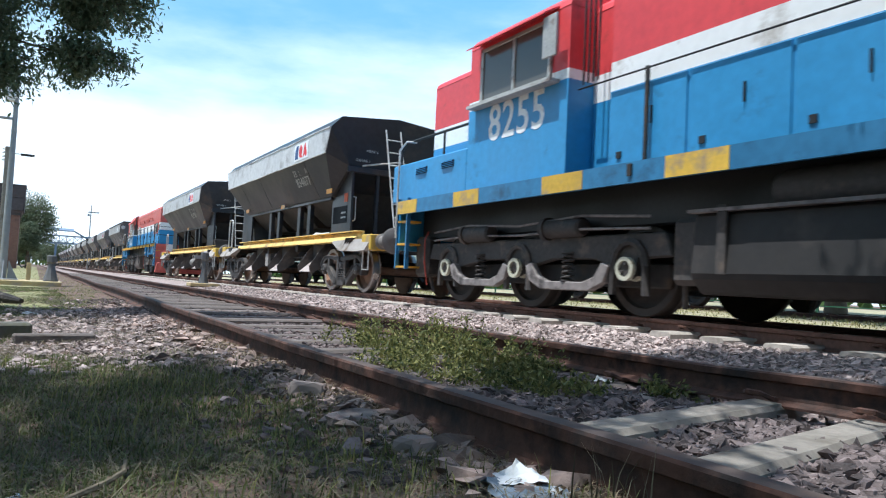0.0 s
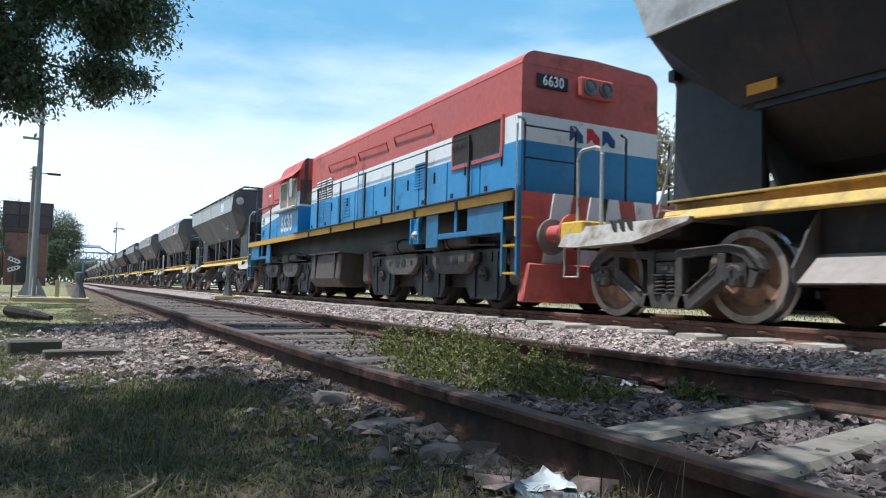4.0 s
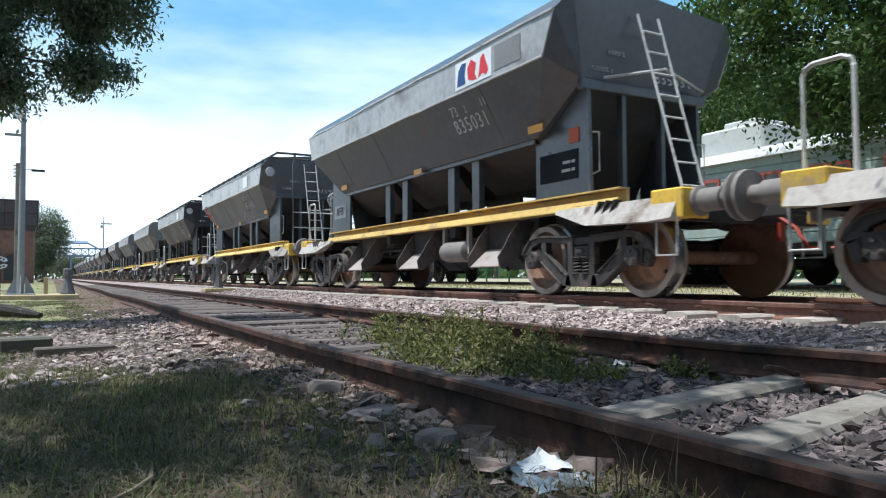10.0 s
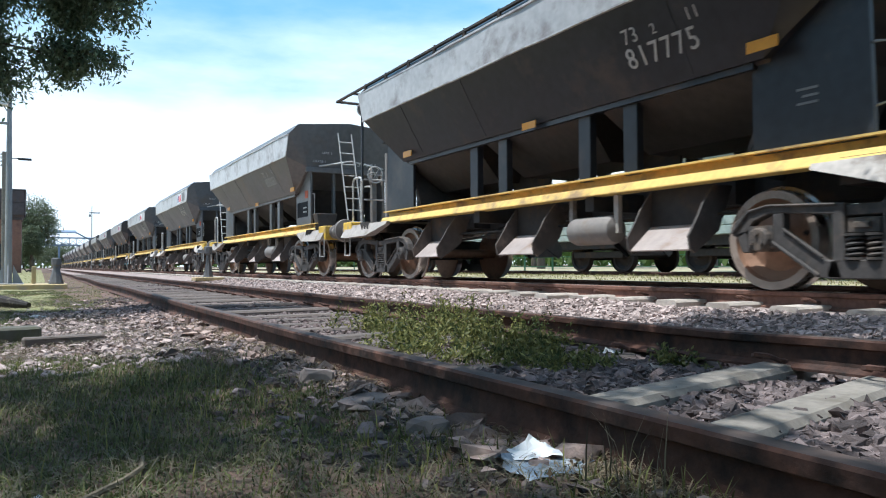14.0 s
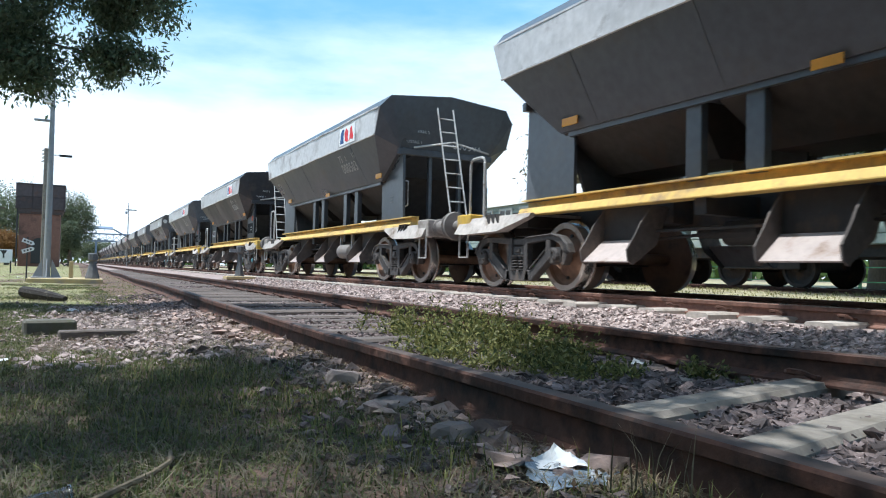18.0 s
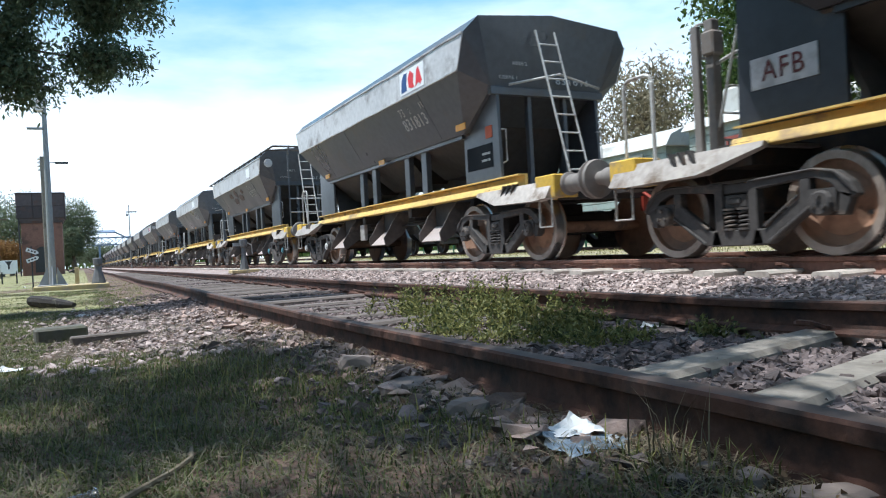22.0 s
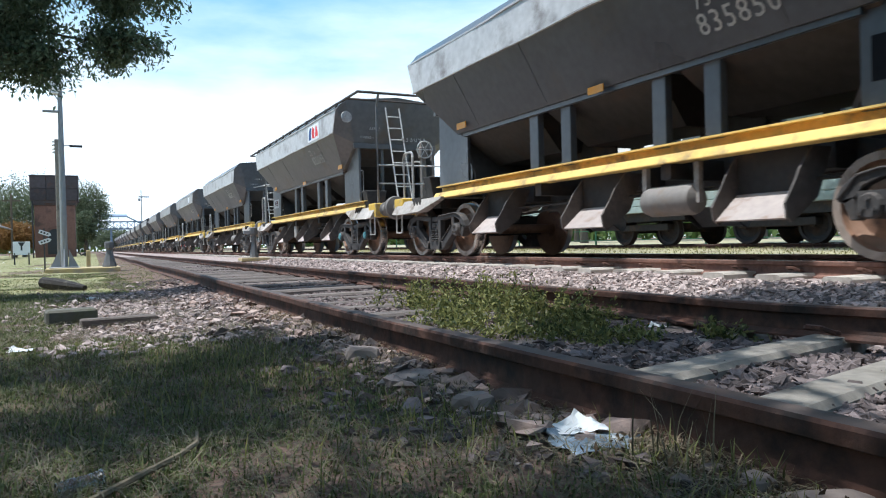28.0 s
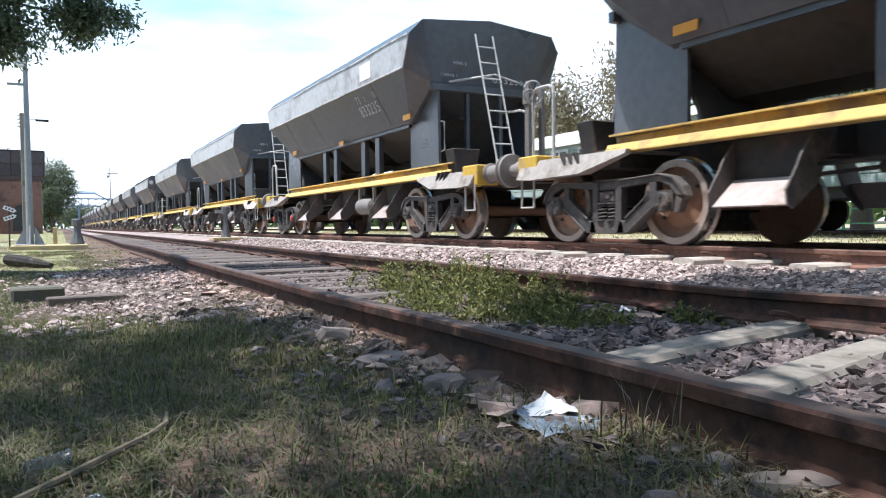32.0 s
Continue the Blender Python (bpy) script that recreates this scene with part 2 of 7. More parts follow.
# ---- mesh tools ----
class Shape:
    """Collects vertices and faces of one part, with a material slot for each face."""

    def __init__(self):
        self.v, self.f, self.s = [], [], []

    def add(self, verts, faces, slot=0):
        o = len(self.v)
        self.v += [tuple(p) for p in verts]
        self.f += [tuple(i + o for i in q) for q in faces]
        self.s += [slot] * len(faces)
        return self

    def box(self, x0, x1, y0, y1, z0, z1, slot=0, turn=None):
        p = [Vector((x, y, z)) for z in (z0, z1) for x, y in ((x0, y0), (x1, y0), (x1, y1), (x0, y1))]
        if turn:
            p = [turn @ q for q in p]
        return self.add(p, [(3, 2, 1, 0), (4, 5, 6, 7), (0, 1, 5, 4), (1, 2, 6, 5), (2, 3, 7, 6), (3, 0, 4, 7)], slot)

    def prism(self, outline, a, b, axis="x", slot=0):
        """An outline drawn in the two other axes (in x, y, z order), drawn out from a to b along the axis."""
        def put(u, w, t):
            return {"x": (t, u, w), "y": (u, t, w), "z": (u, w, t)}[axis]
        n = len(outline)
        p = [put(u, w, a) for u, w in outline] + [put(u, w, b) for u, w in outline]
        f = [tuple(range(n))[::-1], tuple(range(n, 2 * n))] + [(i, (i + 1) % n, n + (i + 1) % n, n + i) for i in range(n)]
        return self.add(p, f, slot)

    def tube(self, path, r, sides=6, slot=0, closed=False):
        path = [Vector(p) for p in path]
        n = len(path)
        rings = []
        up = Vector((0.013, 0.021, 1))
        for i, p in enumerate(path):
            if closed:
                d = path[(i + 1) % n] - path[i - 1]
            else:
                d = path[min(i + 1, n - 1)] - path[max(i - 1, 0)]
            d.normalize()
            a = d.cross(up)
            if a.length < 0.05:
                a = d.cross(Vector((1, 0, 0)))
            a.normalize()
            b = d.cross(a)
            rr = r[i] if isinstance(r, (list, tuple)) else r
            rings.append([p + rr * (math.cos(k * math.tau / sides) * a + math.sin(k * math.tau / sides) * b) for k in range(sides)])
        vs = [q for ring in rings for q in ring]
        fs = []
        for i in range(n if closed else n - 1):
            for k in range(sides):
                j = (i + 1) % n
                fs.append((i * sides + k, i * sides + (k + 1) % sides, j * sides + (k + 1) % sides, j * sides + k))
        if not closed:
            fs += [tuple(range(sides))[::-1], tuple((n - 1) * sides + k for k in range(sides))]
        return self.add(vs, fs, slot)

    def lathe(self, profile, axis="x", center=(0, 0, 0), sides=24, slots=None):
        """Turns (radius, along) pairs round an axis."""
        c = Vector(center)
        vs, fs, ss = [], [], []
        n = len(profile)
        for r, t in profile:
            for k in range(sides):
                u, w = r * math.cos(k * math.tau / sides), r * math.sin(k * math.tau / sides)
                vs.append(c + Vector({"x": (t, u, w), "y": (u, t, w), "z": (u, w, t)}[axis]))
        for i in range(n - 1):
            for k in range(sides):
                fs.append((i * sides + k, i * sides + (k + 1) % sides, (i + 1) * sides + (k + 1) % sides, (i + 1) * sides + k))
                ss.append(slots[i] if slots else 0)
        for ring in (0, n - 1):
            if profile[ring][0] > 1e-6:
                fs.append(tuple(ring * sides + k for k in range(sides)))
                ss.append(0)
        o = len(self.v)
        self.v += [tuple(p) for p in vs]
        self.f += [tuple(i + o for i in q) for q in fs]
        self.s += ss
        return self

    def mesh(self, name, mats, bevel=0.0, smooth=False):
        me = bpy.data.meshes.new(name)
        me.from_pydata(self.v, [], self.f)
        for m in mats if isinstance(mats, (list, tuple)) else [mats]:
            me.materials.append(m)
        if any(self.s):
            me.polygons.foreach_set("material_index", self.s)
        bm = bmesh.new()
        bm.from_mesh(me)
        bmesh.ops.recalc_face_normals(bm, faces=bm.faces)
        if bevel:
            bmesh.ops.bevel(bm, geom=list(bm.edges), offset=bevel, segments=1, affect="EDGES", clamp_overlap=True)
        bm.to_mesh(me)
        bm.free()
        if smooth:
            me.polygons.foreach_set("use_smooth", [True] * len(me.polygons))
            me.set_sharp_from_angle(angle=radians(38))
        return me


SPAN = [1.0]    # how far lengthwise measures of the wagons are drawn in


def part(name, shape, mats, parent=None, label="", bevel=0.0, smooth=False, at=None):
    """Links a shape as one mesh object, under its thing or part if one is given."""
    if isinstance(shape, Shape) and SPAN[0] != 1.0:
        shape.v = [(x, y * SPAN[0], z) for x, y, z in shape.v]
    me = shape if isinstance(shape, bpy.types.Mesh) else shape.mesh(name, mats, bevel, smooth)
    ob = new(name, me)
    if parent:
        ob.parent = parent
    if at:
        ob.location = at
    if label:
        tagged(ob, label)
    return ob


def thing(name, label, category, group="", at=(0, 0, 0), turn=0):
    ob = new(name)
    ob.empty_display_size = 0.3
    ob.matrix_basis = pose(*at, 0, 0, turn)
    return tagged(ob, label, category, group)


def lettering(name, text, size, mat, parent, at, turn, spacing=1.0, narrow=1.0, label="", width=0.0):
    """Painted characters in the built-in font, as a thin mesh. turn: an Euler in degrees."""
    cu = bpy.data.curves.new(name, "FONT")
    cu.body, cu.size, cu.space_character = text, size, spacing
    cu.extrude = 0.002
    cu.offset = width
    cu.align_x, cu.align_y = "CENTER", "CENTER"
    cu.resolution_u = 3
    tmp = bpy.data.objects.new(name, cu)
    me = bpy.data.meshes.new_from_object(tmp)
    bpy.data.objects.remove(tmp)
    me.transform(pose(*at, *turn) @ Matrix.Diagonal((narrow, 1, 1, 1)))
    me.materials.clear()
    me.materials.append(mat)
    return part(name, me, mat, parent, label)


def arc(cx, cz, r, a0, a1, n):
    return [(cx + r * math.cos(radians(a0 + (a1 - a0) * i / n)), cz + r * math.sin(radians(a0 + (a1 - a0) * i / n))) for i in range(n + 1)]


# ---- train: wheels and bogies ----
RAIL2 = 0.27
LANE = 6.475
WHEEL_R = 0.44


def wheelset_mesh(r=WHEEL_R, name="wheelset"):
    s = Shape()
    for side in (-1, 1):
        x = side * 0.84
        prof = [(0.0, x + side * 0.07), (0.085, x + side * 0.07), (0.10, x + side * 0.05), (0.13, x + side * 0.02), (r * 0.62, x - side * 0.005),
                (r * 0.80, x + side * 0.04), (r * 0.83, x + side * 0.095), (r * 0.985, x + side * 0.10), (r, x + side * 0.09), (r + 0.006, x - side * 0.02),
                (r + 0.034, x - side * 0.032), (r + 0.03, x - side * 0.05), (r * 0.85, x - side * 0.055), (r * 0.6, x - side * 0.03), (0.11, x - side * 0.03)]
        slots = [0, 0, 0, 0, 0, 0, 3, 1, 1, 1, 0, 0, 0, 0]
        s.lathe(prof, "x", (0, 0, 0), 28, slots)
        # two lifting holes, shown as dark plugs, and bolts on the axle end
        for k in (0, 1):
            a = k * math.pi
            cy, cz = 0.27 * math.cos(a), 0.27 * math.sin(a)
            s.lathe([(0.022, x + side * 0.0), (0.022, x + side * 0.022), (0.0, x + side * 0.022)], "x", (0, cy, cz), 8, [2, 2])
    s.lathe([(0.075, -1.02), (0.075, -0.72), (0.08, -0.7), (0.08, 0.7), (0.075, 0.72), (0.075, 1.02)], "x", (0, 0, 0), 12)
    return s.mesh(name, [m_wheel, m_tread, m_black, m_rim], smooth=True)


AXLE = 0.872


def sideframe(side):
    """A cast bogie side frame: arched arms over the axle boxes, two open windows and a spring pocket."""
    s = Shape()
    x0, x1 = sorted((side * 0.985, side * 1.085))
    lip0, lip1 = sorted((side * 1.085, side * 1.105))
    for e in (-1, 1):
        def plate(outline, a=x0, b=x1):
            pts = [(e * y, z) for y, z in outline]
            s.prism(pts if e > 0 else pts[::-1], a, b)
        plate([(0.14, 0.61), (0.66, 0.655), (0.80, 0.655), (0.94, 0.60), (1.02, 0.50), (1.10, 0.46), (1.17, 0.49), (1.12, 0.60), (0.99, 0.70), (0.80, 0.738), (0.14, 0.705)])
        plate([(0.14, 0.24), (0.24, 0.24), (0.24, 0.63), (0.14, 0.63)])
        plate([(0.16, 0.115), (0.36, 0.12), (0.76, 0.40), (0.76, 0.66), (0.66, 0.66), (0.66, 0.51), (0.32, 0.265), (0.20, 0.25)])
        plate([(0.99, 0.33), (1.06, 0.33), (1.13, 0.50), (1.02, 0.53)])
        # raised edges of the casting
        plate([(0.20, 0.685), (0.80, 0.715), (0.98, 0.675), (1.14, 0.50), (1.17, 0.50), (1.12, 0.60), (0.99, 0.70), (0.80, 0.738), (0.20, 0.708)], lip0, lip1)
        plate([(0.36, 0.12), (0.76, 0.40), (0.76, 0.435), (0.34, 0.15)], lip0, lip1)
        plate([(0.32, 0.265), (0.66, 0.51), (0.66, 0.54), (0.30, 0.29)], lip0, lip1)
    s.prism([(-0.30, 0.112), (0.30, 0.112), (0.26, 0.262), (-0.26, 0.262)], x0, x1)
    s.prism([(-0.16, 0.60), (0.16, 0.60), (0.16, 0.69), (-0.16, 0.69)], *sorted((side * 0.96, side * 1.06)))
    # bolster end with its wear plates
    s.box(*sorted((side * 0.90, side * 1.075)), -0.125, 0.125, 0.465, 0.585)
    s.box(*sorted((side * 1.06, side * 1.095)), -0.06, 0.07, 0.50, 0.555)
    return s.mesh("side_frame", m_bogie, bevel=0.009)


def spring_mesh(h=0.30, turns=5):
    s = Shape()
    pts = [(0.062 * math.cos(a), 0.062 * math.sin(a), h * a / (turns * math.tau)) for a in [i * math.tau / 12 for i in range(12 * turns + 1)]]
    s.tube(pts, 0.014, 6)
    s.lathe([(0.085, -0.02), (0.085, 0.0)], "z", (0, 0, 0), 12)
    s.lathe([(0.085, h), (0.085, h + 0.02)], "z", (0, 0, 0), 12)
    return s.mesh("coil_spring", m_bogie, smooth=True)


def axlebox_mesh():
    s = Shape()
    s.box(-0.09, 0.09, -0.12, 0.12, -0.07, 0.12)
    s.lathe([(0.105, 0.05), (0.105, 0.12), (0.09, 0.14), (0.0, 0.14)], "x", (0, 0, 0.0), 14)
    s.lathe([(0.105, -0.05), (0.105, -0.12), (0.09, -0.14), (0.0, -0.14)], "x", (0, 0, 0.0), 14)
    for k in range(3):
        a = math.radians(90 + 120 * k)
        for e in (-1, 1):
            s.lathe([(0.02, e * 0.13), (0.02, e * 0.165), (0.0, e * 0.165)], "x", (0, 0.055 * math.cos(a), 0.055 * math.sin(a)), 6)
    return s.mesh("axle_box", m_bogie, bevel=0.008)


WHEELSETS = []


def build_bogie(wagon, y, meshes):
    s = Shape()
    s.box(-1.0, 1.0, -0.17, 0.17, 0.42, 0.66)
    s.box(-0.35, 0.35, -0.25, 0.25, 0.62, 0.80)
    s.box(-0.9, 0.9, -0.55, -0.45, 0.34, 0.42)
    s.box(-0.9, 0.9, 0.45, 0.55, 0.34, 0.42)
    if "bolster" not in meshes:
        meshes["bolster"] = s.mesh("bogie", m_under, bevel=0.015)
        meshes["frames"] = {e: sideframe(e) for e in (-1, 1)}
        meshes["spring"], meshes["box"], meshes["wheels"] = spring_mesh(), axlebox_mesh(), wheelset_mesh()
        meshes["short_spring"] = spring_mesh(0.165, 4)
    b = part("bogie", meshes["bolster"], m_under, wagon, at=(0, y, 0))
    for e in (-1, 1):
        part("side_frame", meshes["frames"][e], m_bogie, b)
        for k in (-0.5, 0.5):
            part("coil_spring", meshes["short_spring"], m_bogie, b, at=(e * 1.03, k * 0.165, 0.28))
        for k in (-1, 1):
            part("axle_box", meshes["box"], m_bogie, b, at=(e * 1.0, k * AXLE, 0.44))
    for k in (-1, 1):
        w = part("wheelset", meshes["wheels"], m_wheel, b)
        w.matrix_parent_inverse = Matrix.Translation((0, k * AXLE, WHEEL_R))
        WHEELSETS.append(w)
    return b


# ---- train: hopper wagon ----
PITCH = 13.0
BOGIE = 4.36
DRAWN_IN = 0.9486


def handrail_loop(x, y0, y1, z0, z1, r=0.02):
    c = 0.10
    pts = [(x, y0, z0), (x, y0, z1 - c), (x, y0 + c * 0.3 * (1 if y1 > y0 else -1), z1 - c * 0.3), (x, y0 + c * (1 if y1 > y0 else -1), z1)]
    pts += [(x, y1 - c * (1 if y1 > y0 else -1), z1), (x, y1 - c * 0.3 * (1 if y1 > y0 else -1), z1 - c * 0.3), (x, y1, z1 - c), (x, y1, z0)]
    return pts, r


def build_hopper(kind, mats=None):
    """kind 'plain': arched roof edge with open ends; 'railed': a walkway frame carried round the top."""
    w = thing("hopper_wagon", "x", "wagon")
    M = build_hopper.meshes
    # main body: sloping sides, upright top bands, pitched roof, hipped corners; lengthwise measures already drawn in
    s = Shape()
    rows = [(1.03, 3.50, 2.02), (1.49, 4.20, 2.82), (1.49, 4.42, 3.31), (1.28, 4.52, 3.54), (0.0, 4.53, 3.66)]
    vs, fs = [], []
    for f in (-1, 1):
        for hw, hl, z in rows[:4]:
            vs += [(-hw, f * hl, z), (hw, f * hl, z)]
        vs += [(0, f * 4.53, 3.66), (-1.0, f * 4.33, 2.58), (1.0, f * 4.33, 2.58)]
    for k in range(3):
        for e in (0, 1):
            a = 2 * k + e
            fs.append((a, a + 2, a + 13, a + 11))
    fs += [(6, 8, 19, 17), (7, 8, 19, 18), (0, 1, 12, 11)]
    for o in (0, 11):
        fs += [(o + 9, o + 10, o + 7, o + 8, o + 6), (o + 9, o + 6, o + 4), (o + 9, o + 4, o + 2), (o + 10, o + 7, o + 5), (o + 10, o + 5, o + 3), (o + 9, o + 2, o), (o + 10, o + 3, o + 1), (o, o + 1, o + 10, o + 9)]
    s.add(vs, fs)
    body = part("hopper_body", s, m_hopper, w, "dark grey welded steel hopper with sloping sides")
    SPAN[0] = DRAWN_IN
    # welded seams down the sloping sides
    for y in (-2.9, 0.95, 2.9):
        s = Shape()
        s.add([(-1.05, y - 0.02, 2.05), (-1.05, y + 0.02, 2.05), (-1.494, y + 0.02, 2.815), (-1.494, y - 0.02, 2.815),
               (-1.03, y - 0.02, 2.05), (-1.03, y + 0.02, 2.05), (-1.474, y + 0.02, 2.815), (-1.474, y - 0.02, 2.815)],
              [(0, 1, 2, 3), (7, 6, 5, 4), (0, 4, 5, 1), (1, 5, 6, 2), (2, 6, 7, 3), (3, 7, 4, 0)])
        part("seam_strip", s, m_hopper, w)
    # discharge funnels under the body and sloping end sheets
    for cy in (-2.55, 0.0, 2.55):
        s = Shape()
        a = [(-0.98, cy - 1.15, 2.03), (0.98, cy - 1.15, 2.03), (0.98, cy + 1.15, 2.03), (-0.98, cy + 1.15, 2.03)]
        b = [(-0.38, cy - 0.95, 1.50), (0.38, cy - 0.95, 1.50), (0.38, cy + 0.95, 1.50), (-0.38, cy + 0.95, 1.50)]
        s.add(a + b, [(3, 2, 1, 0), (0, 1, 5, 4), (1, 2, 6, 5), (2, 3, 7, 6), (3, 0, 4, 7), (4, 5, 6, 7)])
        part("discharge_funnel", s, m_funnel, w)
        part("outlet_box", Shape().box(-0.52, 0.52, cy - 0.40, cy + 0.40, 0.82, 1.16), m_under, w)
    for f in (-1, 1):
        s = Shape()
        s.prism([(f * 3.95, 2.33), (f * 3.30, 1.04), (f * 3.26, 1.04), (f * 3.85, 2.33)], -0.86, 0.86)
        part("end_slope", s, m_funnel, w)
    # top bands on both sides, sky reflection put into their pale colour
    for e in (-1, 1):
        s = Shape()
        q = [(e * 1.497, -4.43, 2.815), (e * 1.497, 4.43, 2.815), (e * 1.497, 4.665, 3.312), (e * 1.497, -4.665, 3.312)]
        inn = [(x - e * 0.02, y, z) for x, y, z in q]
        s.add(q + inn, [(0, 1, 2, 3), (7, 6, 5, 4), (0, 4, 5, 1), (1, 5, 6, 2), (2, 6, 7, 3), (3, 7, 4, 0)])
        part("side_band", s, m_band, w, "pale steel band along the hopper top, skylight in its colour")
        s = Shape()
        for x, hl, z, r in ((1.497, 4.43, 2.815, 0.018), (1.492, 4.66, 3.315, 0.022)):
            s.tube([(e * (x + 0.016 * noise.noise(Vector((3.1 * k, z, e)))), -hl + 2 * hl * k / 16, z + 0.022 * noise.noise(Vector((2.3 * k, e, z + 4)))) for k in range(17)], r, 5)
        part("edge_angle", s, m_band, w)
        # lower stiffening lip and frame posts over the sill
        s = Shape()
        s.box(e * 0.97 - 0.03, e * 0.97 + 0.03, -3.55, 3.55, 1.96, 2.04)
        part("waist_beam", s, m_hopper, w)
        for y in (-1.91, -1.13, 0.65, 1.43):
            s = Shape()
            s.box(e * 0.90 - 0.05, e * 0.90 + 0.05, y - 0.11, y + 0.11, 1.20, 2.0)
            part("side_post", s, m_hopper, w, bevel=0.008)
        for f in (-1, 1):
            s = Shape()
            s.prism([(f * 3.5, 1.20), (f * 4.62, 1.20), (f * 4.58, 2.60), (f * 4.40, 2.57), (f * 3.5, 2.10)], e * 0.89, e * 0.94)
            part("corner_plate", s, m_hopper, w)
            s = Shape()
            s.box(e * 1.125 - 0.006, e * 1.125 + 0.006, f * 3.55 - 0.36, f * 3.55 - 0.04, 2.06, 2.16)
            part("reflector", s, m_reflector, w, "orange reflector plate")
        s = Shape()
        s.box(e * 1.095 - 0.006, e * 1.095 + 0.006, -0.35, -0.05, 1.96, 2.05)
        part("reflector", s, m_reflector, w, "orange reflector plate")
        # sill channel
        s = Shape()
        s.prism([(e * 0.85, 1.01), (e * 1.07, 1.01), (e * 1.07, 1.022), (e * 1.02, 1.108), (e * 1.0, 1.108), (e * 1.02, 1.03), (e * 0.89, 1.03), (e * 0.89, 1.205), (e * 1.005, 1.205), (e * 1.005, 1.225), (e * 0.85, 1.225)], -5.2, 4.64, "y")
        part("side_sill", s, m_sill, w, "faded yellow channel sill")
    for f in (-1, 1):
        # end wall parts
        for x in (-0.33, 0.33):
            s = Shape()
            s.box(x - 0.035, x + 0.035, f * 4.50 - 0.05, f * 4.50 + 0.05, 1.035, 2.50)
            part("end_post", s, m_hopper, w, bevel=0.006)
        s = Shape()
        s.box(-1.04, 1.04, f * 4.56 - 0.05, f * 4.56 + 0.05, 2.46, 2.58)
        part("end_beam", s, m_hopper, w, bevel=0.01)
        # deck and wedge shaped platform sides
        s = Shape()
        s.box(-1.08, 1.08, f * 4.3, f * 6.2, 1.0, 1.035)
        part("end_platform", s, m_frame, w)
        for e in (-1, 1):
            s = Shape()
            side = [(f * 4.2, 0.98), (f * 4.9, 0.80), (f * 5.9, 0.78), (f * 6.22, 0.80), (f * 6.22, 1.03), (f * 4.2, 1.03)]
            s.prism(side, e * 1.06, e * 1.13)
            s.v = [(x + (e * 0.55 * (1.03 - z) if abs(x) > 1.1 else 0), y, z) for x, y, z in s.v]
            part("platform_side", s, m_frame, w)
            s = Shape()
            s.box(e * 0.98 - 0.19, e * 0.98 + 0.19, f * 5.86, f * 6.30, 0.80, 1.10)
            part("headstock_box", s, m_yellow, w, "worn yellow headstock end", bevel=0.015)
            s = Shape()
            s.lathe([(0.0, f * 6.30), (0.15, f * 6.30), (0.15, f * 6.34), (0.115, f * 6.36), (0.115, f * 6.62), (0.085, f * 6.63), (0.085, f * 6.76), (0.23, f * 6.78), (0.24, f * 6.82), (0.20, f * 6.845), (0.0, f * 6.848)],
                    "y", (e * 0.93, 0, 0.97), 18)
            part("buffer", s, m_tank, w, "round dusty steel buffer", smooth=True)
            # stirrup step
            s = Shape()
            s.tube([(e * 1.16, f * 6.22, 0.84), (e * 1.16, f * 6.22, 0.44), (e * 1.16, f * 5.94, 0.44), (e * 1.16, f * 5.94, 0.84)], 0.018, 5)
            part("stirrup_step", s, m_bar, w)
            # hooped grab rail
            s = Shape()
            if f > 0:
                pts, r = handrail_loop(e * 1.0, f * 6.18, f * 5.72, 1.03, 1.98)
                s.tube(pts, r * 1.15, 6)
            else:
                s.tube([(e * 0.88, -4.60, 1.45), (e * 0.88, -4.72, 1.47), (e * 0.88, -4.72, 1.93), (e * 0.88, -4.60, 1.95)], 0.013, 5)
            part("grab_rail", s, m_bar, w)
        s = Shape()
        s.box(-1.0, 1.0, f * 6.12, f * 6.26, 0.78, 1.06)
        s.box(-0.16, 0.16, f * 6.2, f * 6.72, 0.84, 1.0)
        part("headstock", s, m_under, w)
        s = Shape()
        s.tube([(0.32, f * 6.26, 0.86), (0.33, f * 6.45, 0.74), (0.30, f * 6.62, 0.52), (0.24, f * 6.78, 0.50)], 0.022, 6)
        s.box(0.28, 0.36, f * 6.28 - 0.03, f * 6.28 + 0.03, 0.60, 0.80)
        part("brake_hose", s, m_hose, w, "red brake hose and cock")
        # stacked clamp plates on the platform side
        for e in (-1, 1):
            for k in range(3):
                s = Shape()
                y = f * (4.95 + k * 0.13)
                s.prism([(y - 0.02, 0.90), (y + f * 0.10, 1.06), (y + f * 0.14, 1.06), (y + 0.03 * f, 0.90)], e * 1.10, e * 1.19)
                part("clamp_plate", s, m_under, w)
        # ladder leaning to the hopper top
        s = Shape()
        for dx in (-0.17, 0.17):
            s.tube([(-0.15 + dx, f * 5.55, 1.03), (-0.15 + dx, f * 4.80, 3.40)], 0.017, 5)
        for i in range(8):
            t = (i + 0.8) / 8.6
            s.tube([(-0.32, f * (5.55 - 0.75 * t), 1.03 + 2.37 * t), (0.02, f * (5.55 - 0.75 * t), 1.03 + 2.37 * t)], 0.014, 5)
        part("ladder", s, m_bar, w, "worn pale steel ladder")
    # hand brake on one end
    s = Shape()
    s.tube([(0.30 + 0.19 * math.cos(a), -5.62, 2.35 + 0.19 * math.sin(a)) for a in [k * math.tau / 18 for k in range(18)]], 0.016, 6, closed=True)
